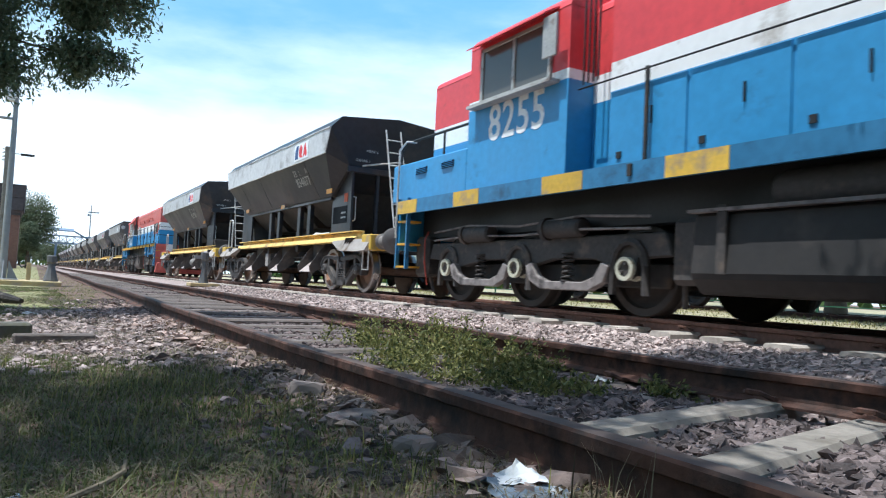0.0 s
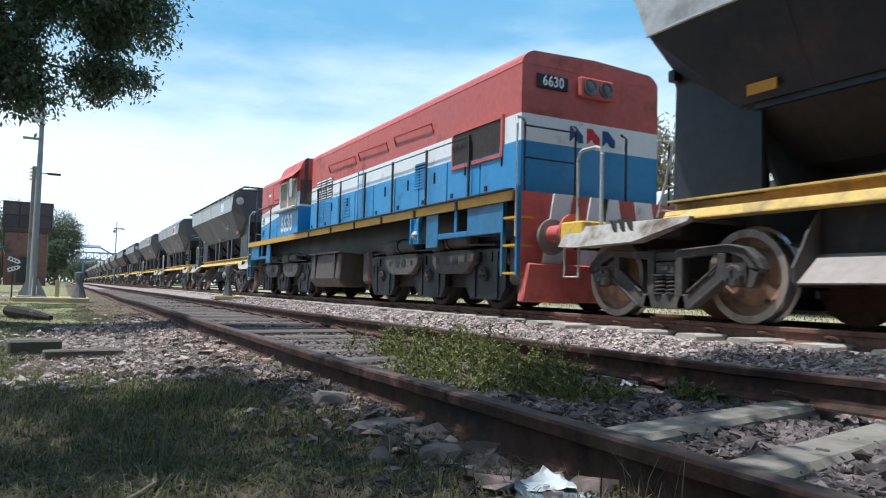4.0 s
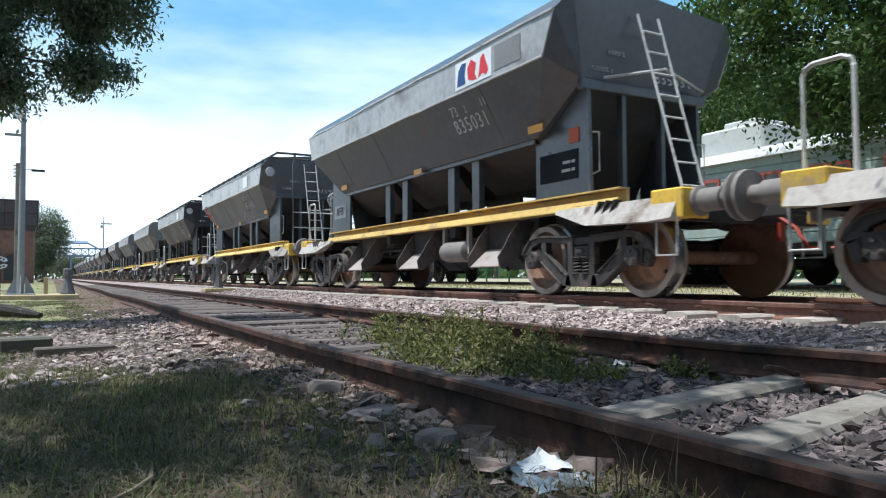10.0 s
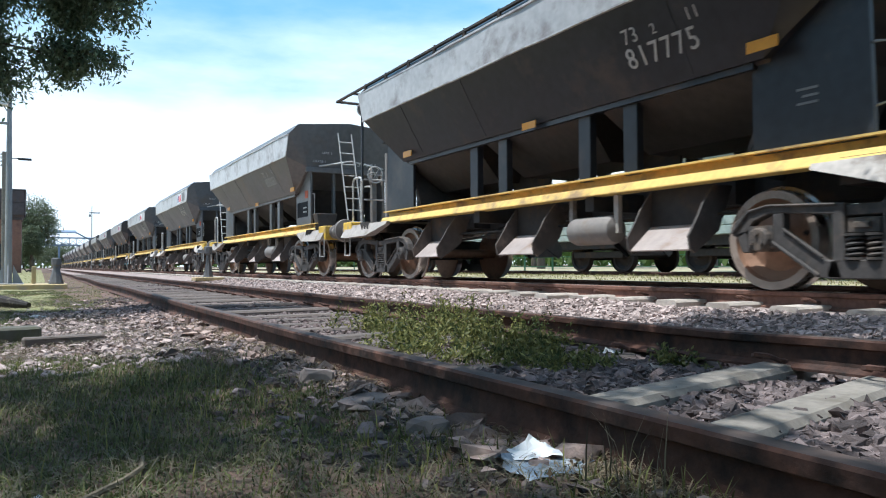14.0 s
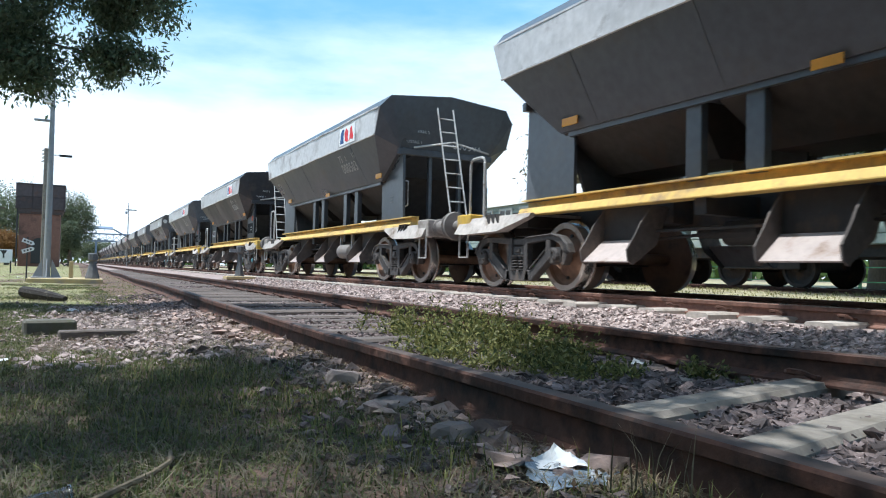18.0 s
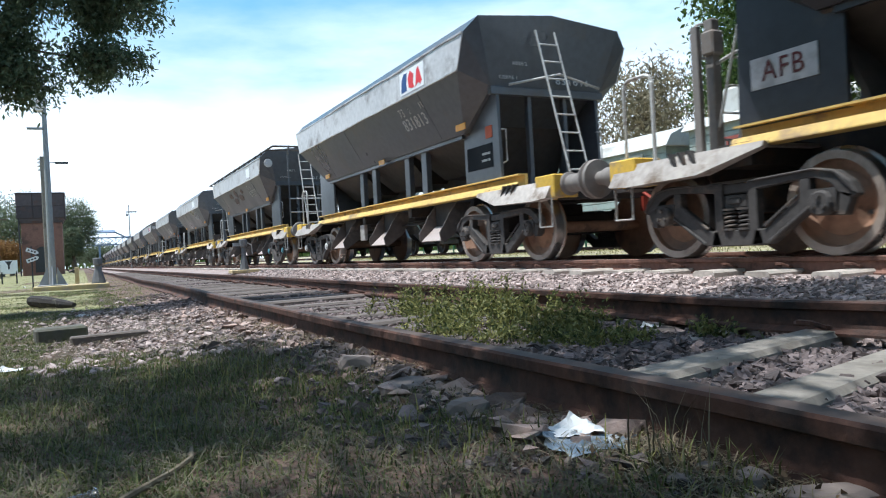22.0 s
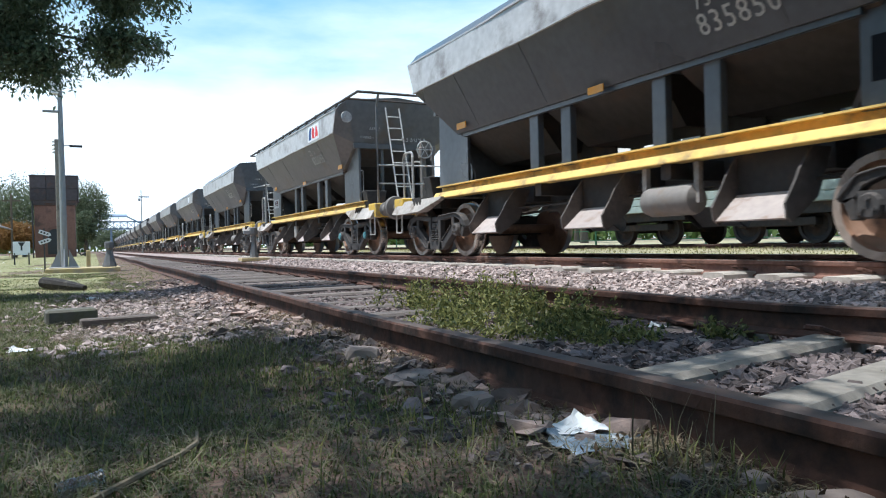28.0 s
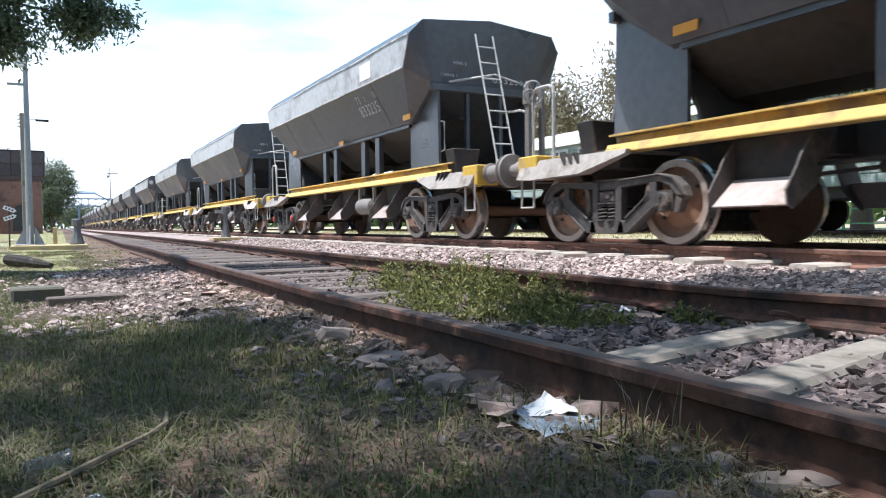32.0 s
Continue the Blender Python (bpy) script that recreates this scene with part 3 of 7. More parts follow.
    for k in range(3):
        a = k * math.pi / 3
        s.tube([(0.30 - 0.19 * math.cos(a), -5.62, 2.35 - 0.19 * math.sin(a)), (0.30 + 0.19 * math.cos(a), -5.62, 2.35 + 0.19 * math.sin(a))], 0.01, 5)
    part("brake_wheel", s, m_bar, w)
    s = Shape()
    s.box(0.24, 0.36, -5.56, -5.44, 1.03, 2.55)
    part("brake_stand", s, m_tank, w, bevel=0.01)
    part("brake_stand", Shape().box(0.50, 0.57, -5.56, -5.46, 1.03, 2.45), m_tank, w, bevel=0.008)
    part("gear_box", Shape().box(0.22, 0.40, -5.58, -5.40, 2.16, 2.42), m_tank, w, bevel=0.02)
    s = Shape()
    s.tube([(0.30, -5.50, 2.05), (0.30, -5.2, 2.12), (0.30, -4.56, 2.16)], 0.022, 5)
    part("stay_bar", s, m_bar, w)
    # added dark plates, there only to keep the gaps between the funnels black
    for y in (-1.275, 1.275):
        part("partition", Shape().box(-0.02, 0.02, y - 0.48, y + 0.48, 1.06, 2.03), m_under, w)
    # centre sill and bolsters
    s = Shape()
    s.box(-0.22, 0.22, -6.2, 6.2, 0.80, 1.12)
    part("underframe", s, m_under, w)
    for y, a, b in ((-4.6, 0.2, 1.05), (4.6, 0.2, 1.05), (-1.275, 0.075, 1.0), (1.275, 0.075, 1.0)):
        part("cross_beam", Shape().box(-b, b, y - a, y + a, 0.845, 1.06), m_under, w)
    # chutes: a sloping lip below a back plate, between two bent cheek plates on each side
    for cy in (-2.55, 0.0, 2.55):
        for e in (-1, 1):
            s = Shape()
            s.prism([(e * 0.88, 0.610), (e * 1.175, 0.362), (e * 1.185, 0.375), (e * 0.89, 0.625)], cy - 0.40, cy + 0.40, "y")
            chute = part("chute", s, m_chute, w, "bare dusty discharge chute")
            if e < 0:
                part("back_plate", Shape().box(-0.875, -0.85, cy - 0.40, cy + 0.40, 0.58, 1.0), m_under, chute)
            for f in (-1, 1):
                s = Shape()
                y = cy + f * 0.42
                s.prism([(e * 0.60, 1.0), (e * 0.86, 1.0), (e * 1.03, 0.80), (e * 1.09, 0.69), (e * 1.22, 0.50), (e * 1.20, 0.38), (e * 1.14, 0.335), (e * 0.80, 0.56)], y - 0.012, y + 0.012, "y")
                part("cheek_plate", s, m_cheek, chute)
    # air tank and its hangers
    s = Shape()
    prof = [(0.0, -0.40), (0.09, -0.39), (0.145, -0.36), (0.165, -0.30), (0.165, 0.30), (0.145, 0.36), (0.09, 0.39), (0.0, 0.40)]
    s.lathe(prof, "y", (-0.92, -1.28, 0.62), 18)
    tank = part("air_tank", s, m_tank, w, "pale dented cylindrical air tank", smooth=True)
    for dy in (-0.40, 0.40):
        s = Shape()
        s.box(-0.96, -0.90, -1.28 + dy - 0.035, -1.28 + dy + 0.035, 0.58, 1.0)
        part("tank_hanger", s, m_frame, tank)
    # brake cylinder and rods
    s = Shape()
    s.lathe([(0.0, 0.9), (0.13, 0.9), (0.13, 1.35), (0.05, 1.4), (0.05, 1.75)], "y", (-0.5, 0, 0.68), 14)
    s.tube([(-0.5, 1.7, 0.68), (-0.5, 3.6, 0.60)], 0.02, 5)
    s.tube([(-0.8, -3.4, 0.72), (-0.8, 3.4, 0.72)], 0.018, 5)
    part("brake_gear", s, m_under, w)
    if kind == "railed":
        s = Shape()
        z = 3.47
        for e in (-1, 1):
            s.tube([(e * 1.40, -6.0, z), (e * 1.40, 6.0, z)], 0.028, 5)
        for f in (-1, 1):
            s.tube([(-1.42, f * 6.0, z), (1.42, f * 6.0, z)], 0.03, 5)
            s.tube([(-1.42, f * 5.2, z), (1.42, f * 5.2, z)], 0.025, 5)
        for k in range(-5, 6):
            for e in (-1, 1):
                s.tube([(e * 1.42, k * 0.9, 3.36), (e * 1.40, k * 0.9, z + 0.03)], 0.03, 5)
        part("top_frame", s, m_under, w, "thin steel walkway frame above the roof")
        for f in (-1, 1):
            for e in (-1, 1):
                s = Shape()
                s.tube([(e * 0.93, f * 5.85, 1.03), (e * 0.93, f * 5.85, 3.2), (e * 0.93, f * 6.0, 3.47)], 0.028, 6)
                part("end_stanchion", s, m_hopper, w)
            s = Shape()
            for z in (1.55, 1.95):
                s.tube([(-0.93, f * 5.85, z), (0.93, f * 5.85, z)], 0.018, 5)
            part("end_rail", s, m_bar, w)
        for f, e in ((-1, -1), (1, -1)):
            s = Shape()
            s.lathe([(0.0, -5.07), (0.06, -5.07), (0.06, -5.05), (0.12, -5.05), (0.13, -5.03), (0.12, -5.0), (0.0, -5.0)], "y", (e * 1.30, 0.14, 3.12), 16)
            s.v = [(x, -f * y, z) for x, y, z in s.v]
            part("latch_disc", s, m_band, w)
    else:
        for k in range(4):
            y = -3.6 + 2.4 * k
            part("roof_hatch", Shape().box(-0.45, 0.45, y - 0.6, y + 0.6, 3.60, 3.70), m_hopper, w)
        s = Shape()
        s.tube([(-0.75, -4.66, 2.60), (-0.05, -4.98, 2.72), (0.9, -4.70, 2.62)], 0.02, 5)
        part("end_grab_bar", s, m_bar, w)
    SPAN[0] = 1.0
    for f in (-1, 1):
        build_bogie(w, f * BOGIE, M)
    return w


build_hopper.meshes = {}


def add_bin(w, f):
    """A small tapered bin standing on the end platform."""
    s = Shape()
    s.prism([(-1.0, 1.44), (-0.50, 1.44), (-0.58, 1.036), (-0.92, 1.036)], f * 4.95, f * 5.25, "y")
    part("tool_bin", s, m_under, w, "grey tapered bin on the platform", bevel=0.012)


# ---- train: locomotives ----
m_glass = bpy.data.materials.new("dusty_cab_glass")
m_glass.use_nodes = True
_b = m_glass.node_tree.nodes["Principled BSDF"]
_b.inputs["Base Color"].default_value = (0.10, 0.095, 0.085, 1)
_b.inputs["Roughness"].default_value = 0.12
m_mesh = material("rusty_window_mesh", (0.30, 0.24, 0.18), 0.7, 0.2, 120, 0.5, 0.6)
m_louvre = material("louvre_recess_black", (0.03, 0.032, 0.036), 0.8, 0.0, 20, 0.3, 0.1)
m_grille = material("grimy_grille_steel", (0.075, 0.062, 0.055), 0.7, 0.2, 20, 0.3, 0.1)
m_orange = material("orange_stripe", (0.62, 0.33, 0.03), 0.5, 0.0, 14, 0.14, 0.08, None, (0.3, 0.17, 0.05), 0.15, 2.0)


m_dusty = material("dusty_cast_iron", (0.105, 0.092, 0.082), 0.85, 0.0, 14, 0.4, 0.5, None, (0.05, 0.043, 0.04), 0.35, 3, objects=0.2)
m_locowheel = material("grimy_wheel_steel", (0.045, 0.036, 0.031), 0.75, 0.1, 18, 0.3, 0.3, None, (0.10, 0.07, 0.055), 0.2, 3)
m_ring = material("pale_axle_ring", (0.50, 0.48, 0.38), 0.7, 0.0, 30, 0.3, 0.2, None, (0.2, 0.18, 0.13), 0.3, 14)
# casting lightened to hold the sun that falls on it
m_castpale = material("worn_pale_casting", (0.24, 0.21, 0.20), 0.8, 0.0, 14, 0.4, 0.4, None, (0.07, 0.06, 0.058), 0.4, 4)


def loco_bogie(loco, ys, M, drop):
    """Three-axle bogie; with drop, sprung equaliser beams hang between the axle boxes, else cast hangers and sand boxes."""
    mid = sum(ys) / 3
    if "loco" not in M:
        s = Shape()
        s.box(-0.9, 0.9, -2.3, 2.3, 0.55, 0.78)
        s.box(-1.0, 1.0, -2.3, 2.3, 0.30, 0.56)
        M["loco"] = s.mesh("bogie", m_under, bevel=0.02)
        for key, mat in (("cyl", m_dusty), ("cyl_dark", m_bogie)):
            s = Shape()
            s.lathe([(0.0, -0.36), (0.09, -0.36), (0.115, -0.33), (0.115, 0.25), (0.14, 0.25), (0.14, 0.32), (0.05, 0.34), (0.05, 0.40)], "y", (0, 0, 0), 14)
            M[key] = s.mesh("brake_cylinder", mat, smooth=True)
        s = Shape()
        s.prism([(-0.70, 0.10), (-0.66, -0.02), (-0.46, -0.17), (-0.34, -0.20), (0.34, -0.20), (0.46, -0.17), (0.66, -0.02), (0.70, 0.10), (0.52, 0.15), (-0.52, 0.15)], -0.06, 0.06)
        # openings drawn as black insets, their inner shade put into the colour
        holes = M["holes"] = []
        for y, ry, rz in ((-0.13, 0.085, 0.065), (0.13, 0.085, 0.065), (-0.45, 0.042, 0.042), (0.45, 0.042, 0.042)):
            hole = [(y + ry * max(-1, min(1, 1.25 * math.cos(q))), rz * max(-1, min(1, 1.25 * math.sin(q)))) for q in [k * math.tau / 14 for k in range(14)]]
            h = Shape()
            h.prism(hole, -0.066, 0.066)
            holes.append(h.mesh("hanger_hole", m_black))
        M["hanger"] = s.mesh("hanger", m_dusty, bevel=0.01)
        s = Shape()
        s.prism([(-0.74, 0.52), (-0.66, 0.34), (-0.42, 0.24), (0.42, 0.24), (0.66, 0.34), (0.74, 0.52), (0.62, 0.56), (0.50, 0.40), (0.32, 0.34), (-0.32, 0.34), (-0.50, 0.40), (-0.62, 0.56)], -0.05, 0.05)
        M["boat"] = s.mesh("equaliser", m_castpale, bevel=0.012)
        s = Shape()
        s.tube([(0, -0.24, 0.22), (0, -0.23, 0.52)] + [(0, -0.22 * math.cos(q), 0.56 + 0.22 * math.sin(q)) for q in (0.5, 1.05, 1.57, 2.1, 2.64)] + [(0, 0.23, 0.52), (0, 0.24, 0.22)], 0.045, 6)
        M["arch"] = s.mesh("pedestal", m_bogie, smooth=True)
        s = Shape()
        for e in (-1, 1):
            s.lathe([(0.085, e * 0.05), (0.085, e * 0.10), (0.125, e * 0.10), (0.125, e * 0.05)], "x", (0, 0, 0), 16)
        M["ring"] = s.mesh("axle_ring", m_ring, smooth=False)
        # frame plates, black to hold the shade below the frame
        s = Shape()
        s.prism([(-0.56, 0.84), (-0.54, 0.30), (-0.40, 0.13), (0.40, 0.13), (0.54, 0.30), (0.56, 0.84)], -0.05, 0.03)
        for y in (-0.30, 0.30):
            s.box(-0.07, 0.07, y - 0.06, y + 0.06, 0.16, 0.80)
        s.lathe([(0.0, -0.09), (0.09, -0.085), (0.105, -0.06), (0.105, 0.06), (0.09, 0.085), (0.0, 0.09)], "x", (0, 0, 0.49), 12)
        for y, z in ((-0.44, 0.62), (0.44, 0.62), (-0.16, 0.74), (0.16, 0.74)):
            s.box(-0.075, 0.075, y - 0.05, y + 0.05, z - 0.07, z + 0.07)
        M["plate"] = s.mesh("frame_plate", m_black, bevel=0.012)
        M["locowheel"] = wheelset_mesh(0.49, "wheelset")
        M["locowheel"].materials[0] = M["locowheel"].materials[1] = M["locowheel"].materials[3] = m_locowheel
    b = part("bogie", M["loco"], m_under, loco, at=(0, mid, 0))
    rel = [y - mid for y in ys]
    for e in (-1, 1):
        s = Shape()
        x0, x1 = sorted((e * 1.02, e * 1.14))
        s.prism([(-2.45, 0.62), (-2.35, 0.86), (2.35, 0.86), (2.45, 0.62), (1.9, 0.60), (1.5, 0.50), (0.9, 0.60), (0.4, 0.60), (-0.1, 0.50), (-0.6, 0.60), (-1.3, 0.60), (-1.7, 0.50), (-2.0, 0.60)], x0, x1)
        part("side_frame", s, m_bogie if drop else m_dusty, b, bevel=0.015)
        for d in rel:
            part("axle_box", axle_shared, m_bogie, b, at=(e * 1.06, d, 0.49))
            if drop:
                part("pedestal", M["arch"], m_bogie, b, at=(e * 1.15, d, 0))
                part("axle_ring", M["ring"], m_ring, b, "pale ring on the axle end", at=(e * 1.13, d, 0.49))
        for d0, d1 in zip(rel, rel[1:]):
            d = (d0 + d1) / 2
            if drop:
                part("equaliser", M["boat"], m_castpale, b, "drop equaliser beam, sunlight put into its pale colour", at=(e * 1.17, d, 0))
                part("coil_spring", M["spring"], m_bogie, b, at=(e * 1.15, d, 0.36))
                part("brake_cylinder", M["cyl_dark"], m_bogie, b, at=(e * 1.16, d + 0.1, 0.96))
            else:
                part("frame_plate", M["plate"], m_bogie, b, at=(e * 1.10, d0, 0))
                part("hanger", M["hanger"], m_dusty, b, "dusty cast hanger with two oval holes", at=(e * 1.20, d - 0.05, 0.70))
                for h in M["holes"]:
                    part("hanger_hole", h, m_black, b, at=(e * 1.20, d - 0.05, 0.70))
                part("brake_cylinder", M["cyl"], m_dusty, b, at=(e * 1.16, d - 0.2, 1.0))
                s = Shape()
                s.lathe([(0.0, -0.24), (0.10, -0.20), (0.15, -0.10), (0.16, 0.12), (0.10, 0.22), (0.0, 0.24)], "y", (e * 1.15, d + 0.46, 0.98), 14)
                part("air_filter", s, m_dusty, b, smooth=True)
        if not drop:
            part("frame_plate", M["plate"], m_bogie, b, at=(e * 1.10, rel[-1], 0))
        for za, zb in ((1.02, 1.08), (0.90, 0.93)):
            s = Shape()
            s.tube([(e * 1.20, -2.2, za), (e * 1.22, -1.2, zb), (e * 1.20, 0.0, za), (e * 1.22, 1.2, zb), (e * 1.20, 2.2, za)], 0.016, 5)
            part("air_pipe", s, m_castpale if drop else m_dusty, b)
        s = Shape()
        s.tube([(e * 1.22, 2.36, 1.04), (e * 1.27, 2.38, 0.92), (e * 1.25, 2.40, 0.55), (e * 1.2, 2.38, 0.22)], 0.012, 5)
        part("red_hose", s, m_hose, b)
        for f in (-1, 1):
            s = Shape()
            s.box(e * 1.06 - 0.12, e * 1.06 + 0.14, f * 2.66 - 0.20, f * 2.66 + 0.20, 0.34, 0.98)
            box = part("sand_box", s, m_bogie if drop else m_dusty, b, bevel=0.05)
            s = Shape()
            s.tube([(e * 1.06, f * 2.55, 0.36), (e * 1.0, f * 2.5, 0.12)], 0.03, 6)
            part("sand_pipe", s, m_bogie, b)
    for y in ys:
        w = part("wheelset", M["locowheel"], m_locowheel, b)
        w.matrix_parent_inverse = Matrix.Translation((0, y - mid, 0.49))
        WHEELSETS.append(w)


axle_shared = axlebox_mesh()


def louvre_panel(loco, x, y0, y1, z0, z1, n, mat):
    e = -1 if x < 0 else 1
    s = Shape()
    s.box(x - 0.004, x + 0.004, y0, y1, z0, z1, 0)
    h = (z1 - z0) / n
    for i in range(n):
        z = z0 + h * (i + 0.5)
        s.prism([(x, z - h * 0.10), (x + e * 0.022, z - h * 0.30), (x + e * 0.026, z - h * 0.20), (x, z + h * 0.44)], y0 + 0.015, y1 - 0.015, "y", 1)
    part("louvre", s, [m_louvre, mat], loco, "slatted ventilation louvre")


def build_loco(number, seed, M, hood, cab, nose, levels, roof, sill, stripe, plow):
    loco = thing("diesel_locomotive", "x", "locomotive")
    HL = 7.35
    red = m_red if stripe == "blocks" else m_redfaded
    z_deck = sill[1]
    # frame and deck; the deck's shade is put into the underframe's black
    s = Shape()
    s.box(-1.0, 1.0, -HL, HL, 0.95, z_deck - 0.04)
    s.box(-0.55, 0.55, -HL + 0.6, HL - 0.6, 0.72, 0.98)
    part("underframe", s, m_black, loco, bevel=0.02)
    s = Shape()
    s.box(-1.44, 1.44, -HL, HL, z_deck - 0.04, z_deck)
    part("deck", s, m_black, loco)
    if stripe != "blocks":
        for e in (-1, 1):
            part("deck_edge", Shape().box(*sorted((e * 1.445, e * 1.525)), -HL, 2.36, z_deck + 0.002, z_deck + 0.022), m_black, loco)
    for e in (-1, 1):
        s = Shape()
        if stripe == "blocks":
            cuts = [(-7.35, -6.6, 1), (-6.6, -4.9, 0), (-4.9, -4.2, 1), (-4.2, -2.2, 0), (-2.2, -1.5, 1), (-1.5, 1.05, 0), (1.05, 1.75, 1), (1.75, 2.9, 0),
                    (2.9, 3.6, 1), (3.6, 4.95, 0), (4.95, 5.6, 1), (5.6, 6.7, 0), (6.7, 7.35, 1)]
            s.box(e * 1.46 - 0.02, e * 1.46 + 0.02, -7.35, 7.35, sill[0], sill[1])
            beam = part("side_sill", s, m_bluedark, loco, "blue painted side sill")
            for a, b, k in cuts:
                if k:
                    part("yellow_block", Shape().box(e * 1.483 - 0.003, e * 1.483 + 0.003, a, b, sill[0] + 0.002, sill[1] - 0.002), m_yellow, beam, "yellow painted warning block")
        else:
            s.box(e * 1.46 - 0.02, e * 1.46 + 0.02, -HL, HL, sill[0], sill[1], 1)
            part("side_sill", s, [m_blue, m_orange], loco, "orange-yellow sill stripe")
            for f in (-1, 1):
                s = Shape()
                for ya, yb, za, zb in ((6.15, 7.1, 0.40, 0.0), (5.25, 6.15, 0.40, 0.32), (5.76, 5.84, 0.32, 0.0), (4.85, 5.25, 0.52, 0.0)):
                    y0, y1 = sorted((f * ya, f * yb))
                    s.box(e * 1.42 - 0.02, e * 1.42 + 0.02, y0, y1, sill[0] - za, sill[0] - zb)
                part("apron", s, m_bluedark, loco, "blue skirt under the deck", bevel=0.008)
    # long hood
    def house(name, y0, y1, hw, zt, zc, label, levels=levels):
        zs = [z_deck] + [z for z in levels if z < zt] + [zt]
        h = None
        for a, b in zip(zs, zs[1:]):
            slot = sum(1 for z in levels if a >= z - 1e-6)
            s = Shape()
            s.box(-hw, hw, y0, y1, a, b)
            ob = part(name if h is None else ("white_band", "red_band")[slot - 1], s, (m_blue, m_white, red)[slot], h or loco, label if h is None else "")
            h = h or ob
        s = Shape()
        out = [(-hw - 0.005, zt - 0.005)] + [(-hw + 0.28 - 0.28 * math.cos(a), zt + (zc - zt) * math.sin(a)) for a in (0.4, 0.8, 1.2)] + [(0, zc + 0.03)]
        out += [(hw - 0.28 + 0.28 * math.cos(a), zt + (zc - zt) * math.sin(a)) for a in (1.2, 0.8, 0.4)] + [(hw + 0.005, zt - 0.005)]
        s.prism(out, y0 - 0.005, y1 + 0.005, "y")
        part("hood_roof" if name != "cab" else "cab_roof", s, red, h)
        return h
    house("long_hood", hood[0], hood[1], 1.22, roof[0], roof[1], "long hood in blue, white and red bands")
    house("cab_passage", hood[1] + 0.004, cab[0] - 0.004, 1.02, roof[0] - 0.03, roof[1] - 0.03, "recessed passage behind the cab")
    eave = roof[0] if stripe == "blocks" else 3.04
    house("cab", cab[0], cab[1], 1.40, eave, roof[1] + (0.02 if stripe == "blocks" else 0.0), "driver's cab in blue, white and red bands", (2.64, 2.76) if stripe == "blocks" else levels)
    if stripe == "blocks":
        house("short_hood", nose[0], nose[1], 1.0, nose[2], nose[3], "short hood in blue, white and red bands")
    else:
        ya, yb = nose[0] + 0.004, nose[1]
        h = part("short_hood", Shape().prism([(ya, z_deck), (yb, z_deck), (yb, 2.02), (ya, 2.28)], -1.22, 1.22), m_blue, loco, "short hood with bands sloping to its end")
        part("white_band", Shape().prism([(ya, 2.28), (yb, 2.02), (yb, 2.40), (ya, 2.62)], -1.22, 1.22), m_white, h)
        part("red_band", Shape().prism([(ya, 2.62), (yb, 2.40), (yb, nose[2]), (ya, nose[2])], -1.22, 1.22), red, h)
        out = [(-1.225, nose[2] - 0.005)] + [(-0.94 - 0.28 * math.cos(a), nose[2] + (nose[3] - nose[2]) * math.sin(a)) for a in (0.4, 0.8, 1.2)] + [(0, nose[3] + 0.03)]
        out += [(-x, z) for x, z in reversed(out[:-1])]
        part("hood_roof", Shape().prism(out, ya, yb + 0.005, "y"), red, h)
        for e in (-1, 1):
            x0, x1 = sorted((e * 1.218, e * 1.236))
            part("hood_hatch", Shape().box(x0, x1, 5.55, 6.15, 2.62, 3.12), red, h, bevel=0.008)
            part("hood_hatch", Shape().box(x0, x1, 4.55, 5.35, 2.70, 3.12), red, h, bevel=0.008)
            part("hood_door", Shape().box(x0, x1, 5.0, 6.35, z_deck + 0.05, 1.98), m_blue, h, bevel=0.008)
            part("maker_plate", Shape().box(*sorted((e * 1.234, e * 1.242)), 5.75, 6.0, 2.86, 2.93), m_white, h)
            louvre_panel(loco, e * 1.226, 6.48, 6.70, 2.10, 2.28, 4, m_white)
            louvre_panel(loco, e * 1.226, 6.48, 6.70, 1.74, 1.92, 4, m_blue)
    if stripe == "blocks":
        for e in (-1, 1):
            s = Shape()
            s.box(min(e * 1.05, e * 1.40), max(e * 1.05, e * 1.40), nose[0], nose[1] + 0.62, z_deck, z_deck + 0.62)
            part("side_locker", s, m_blue, loco, bevel=0.02)
            for k in (0, 1):
                louvre_panel(loco, e * 1.405, nose[0] + 0.35 + k * 0.8, nose[0] + 0.7 + k * 0.8, z_deck + 0.40, z_deck + 0.50, 4, m_blue)
    # cab windows, sun visor and mirror
    ym = (cab[0] + cab[1]) / 2
    for e in (-1, 1):
        x = e * 1.405
        z0, z1 = levels[0] + (0.34 if stripe == "blocks" else 0.06), eave - (0.12 if stripe == "blocks" else 0.08)
        s = Shape()
        s.box(x - 0.01, x + 0.01, ym - 0.72, ym + 0.72, z0, z1)
        part("cab_window", s, m_mesh if stripe != "blocks" else m_glass, loco, "dusty two-pane cab window")
        s = Shape()
        for a, b in ((ym - 0.76, ym - 0.70), (ym - 0.03, ym + 0.03), (ym + 0.70, ym + 0.76)):
            s.box(x - 0.03, x + 0.03, a, b, z0 - 0.05, z1 + 0.05)
        s.box(x - 0.03, x + 0.03, ym - 0.76, ym + 0.76, z0 - 0.07, z0 - 0.01)
        s.box(x - 0.03, x + 0.03, ym - 0.76, ym + 0.76, z1, z1 + 0.05)
        part("window_frame", s, m_white if stripe != "blocks" else m_bar, loco, bevel=0.006)
        s = Shape()
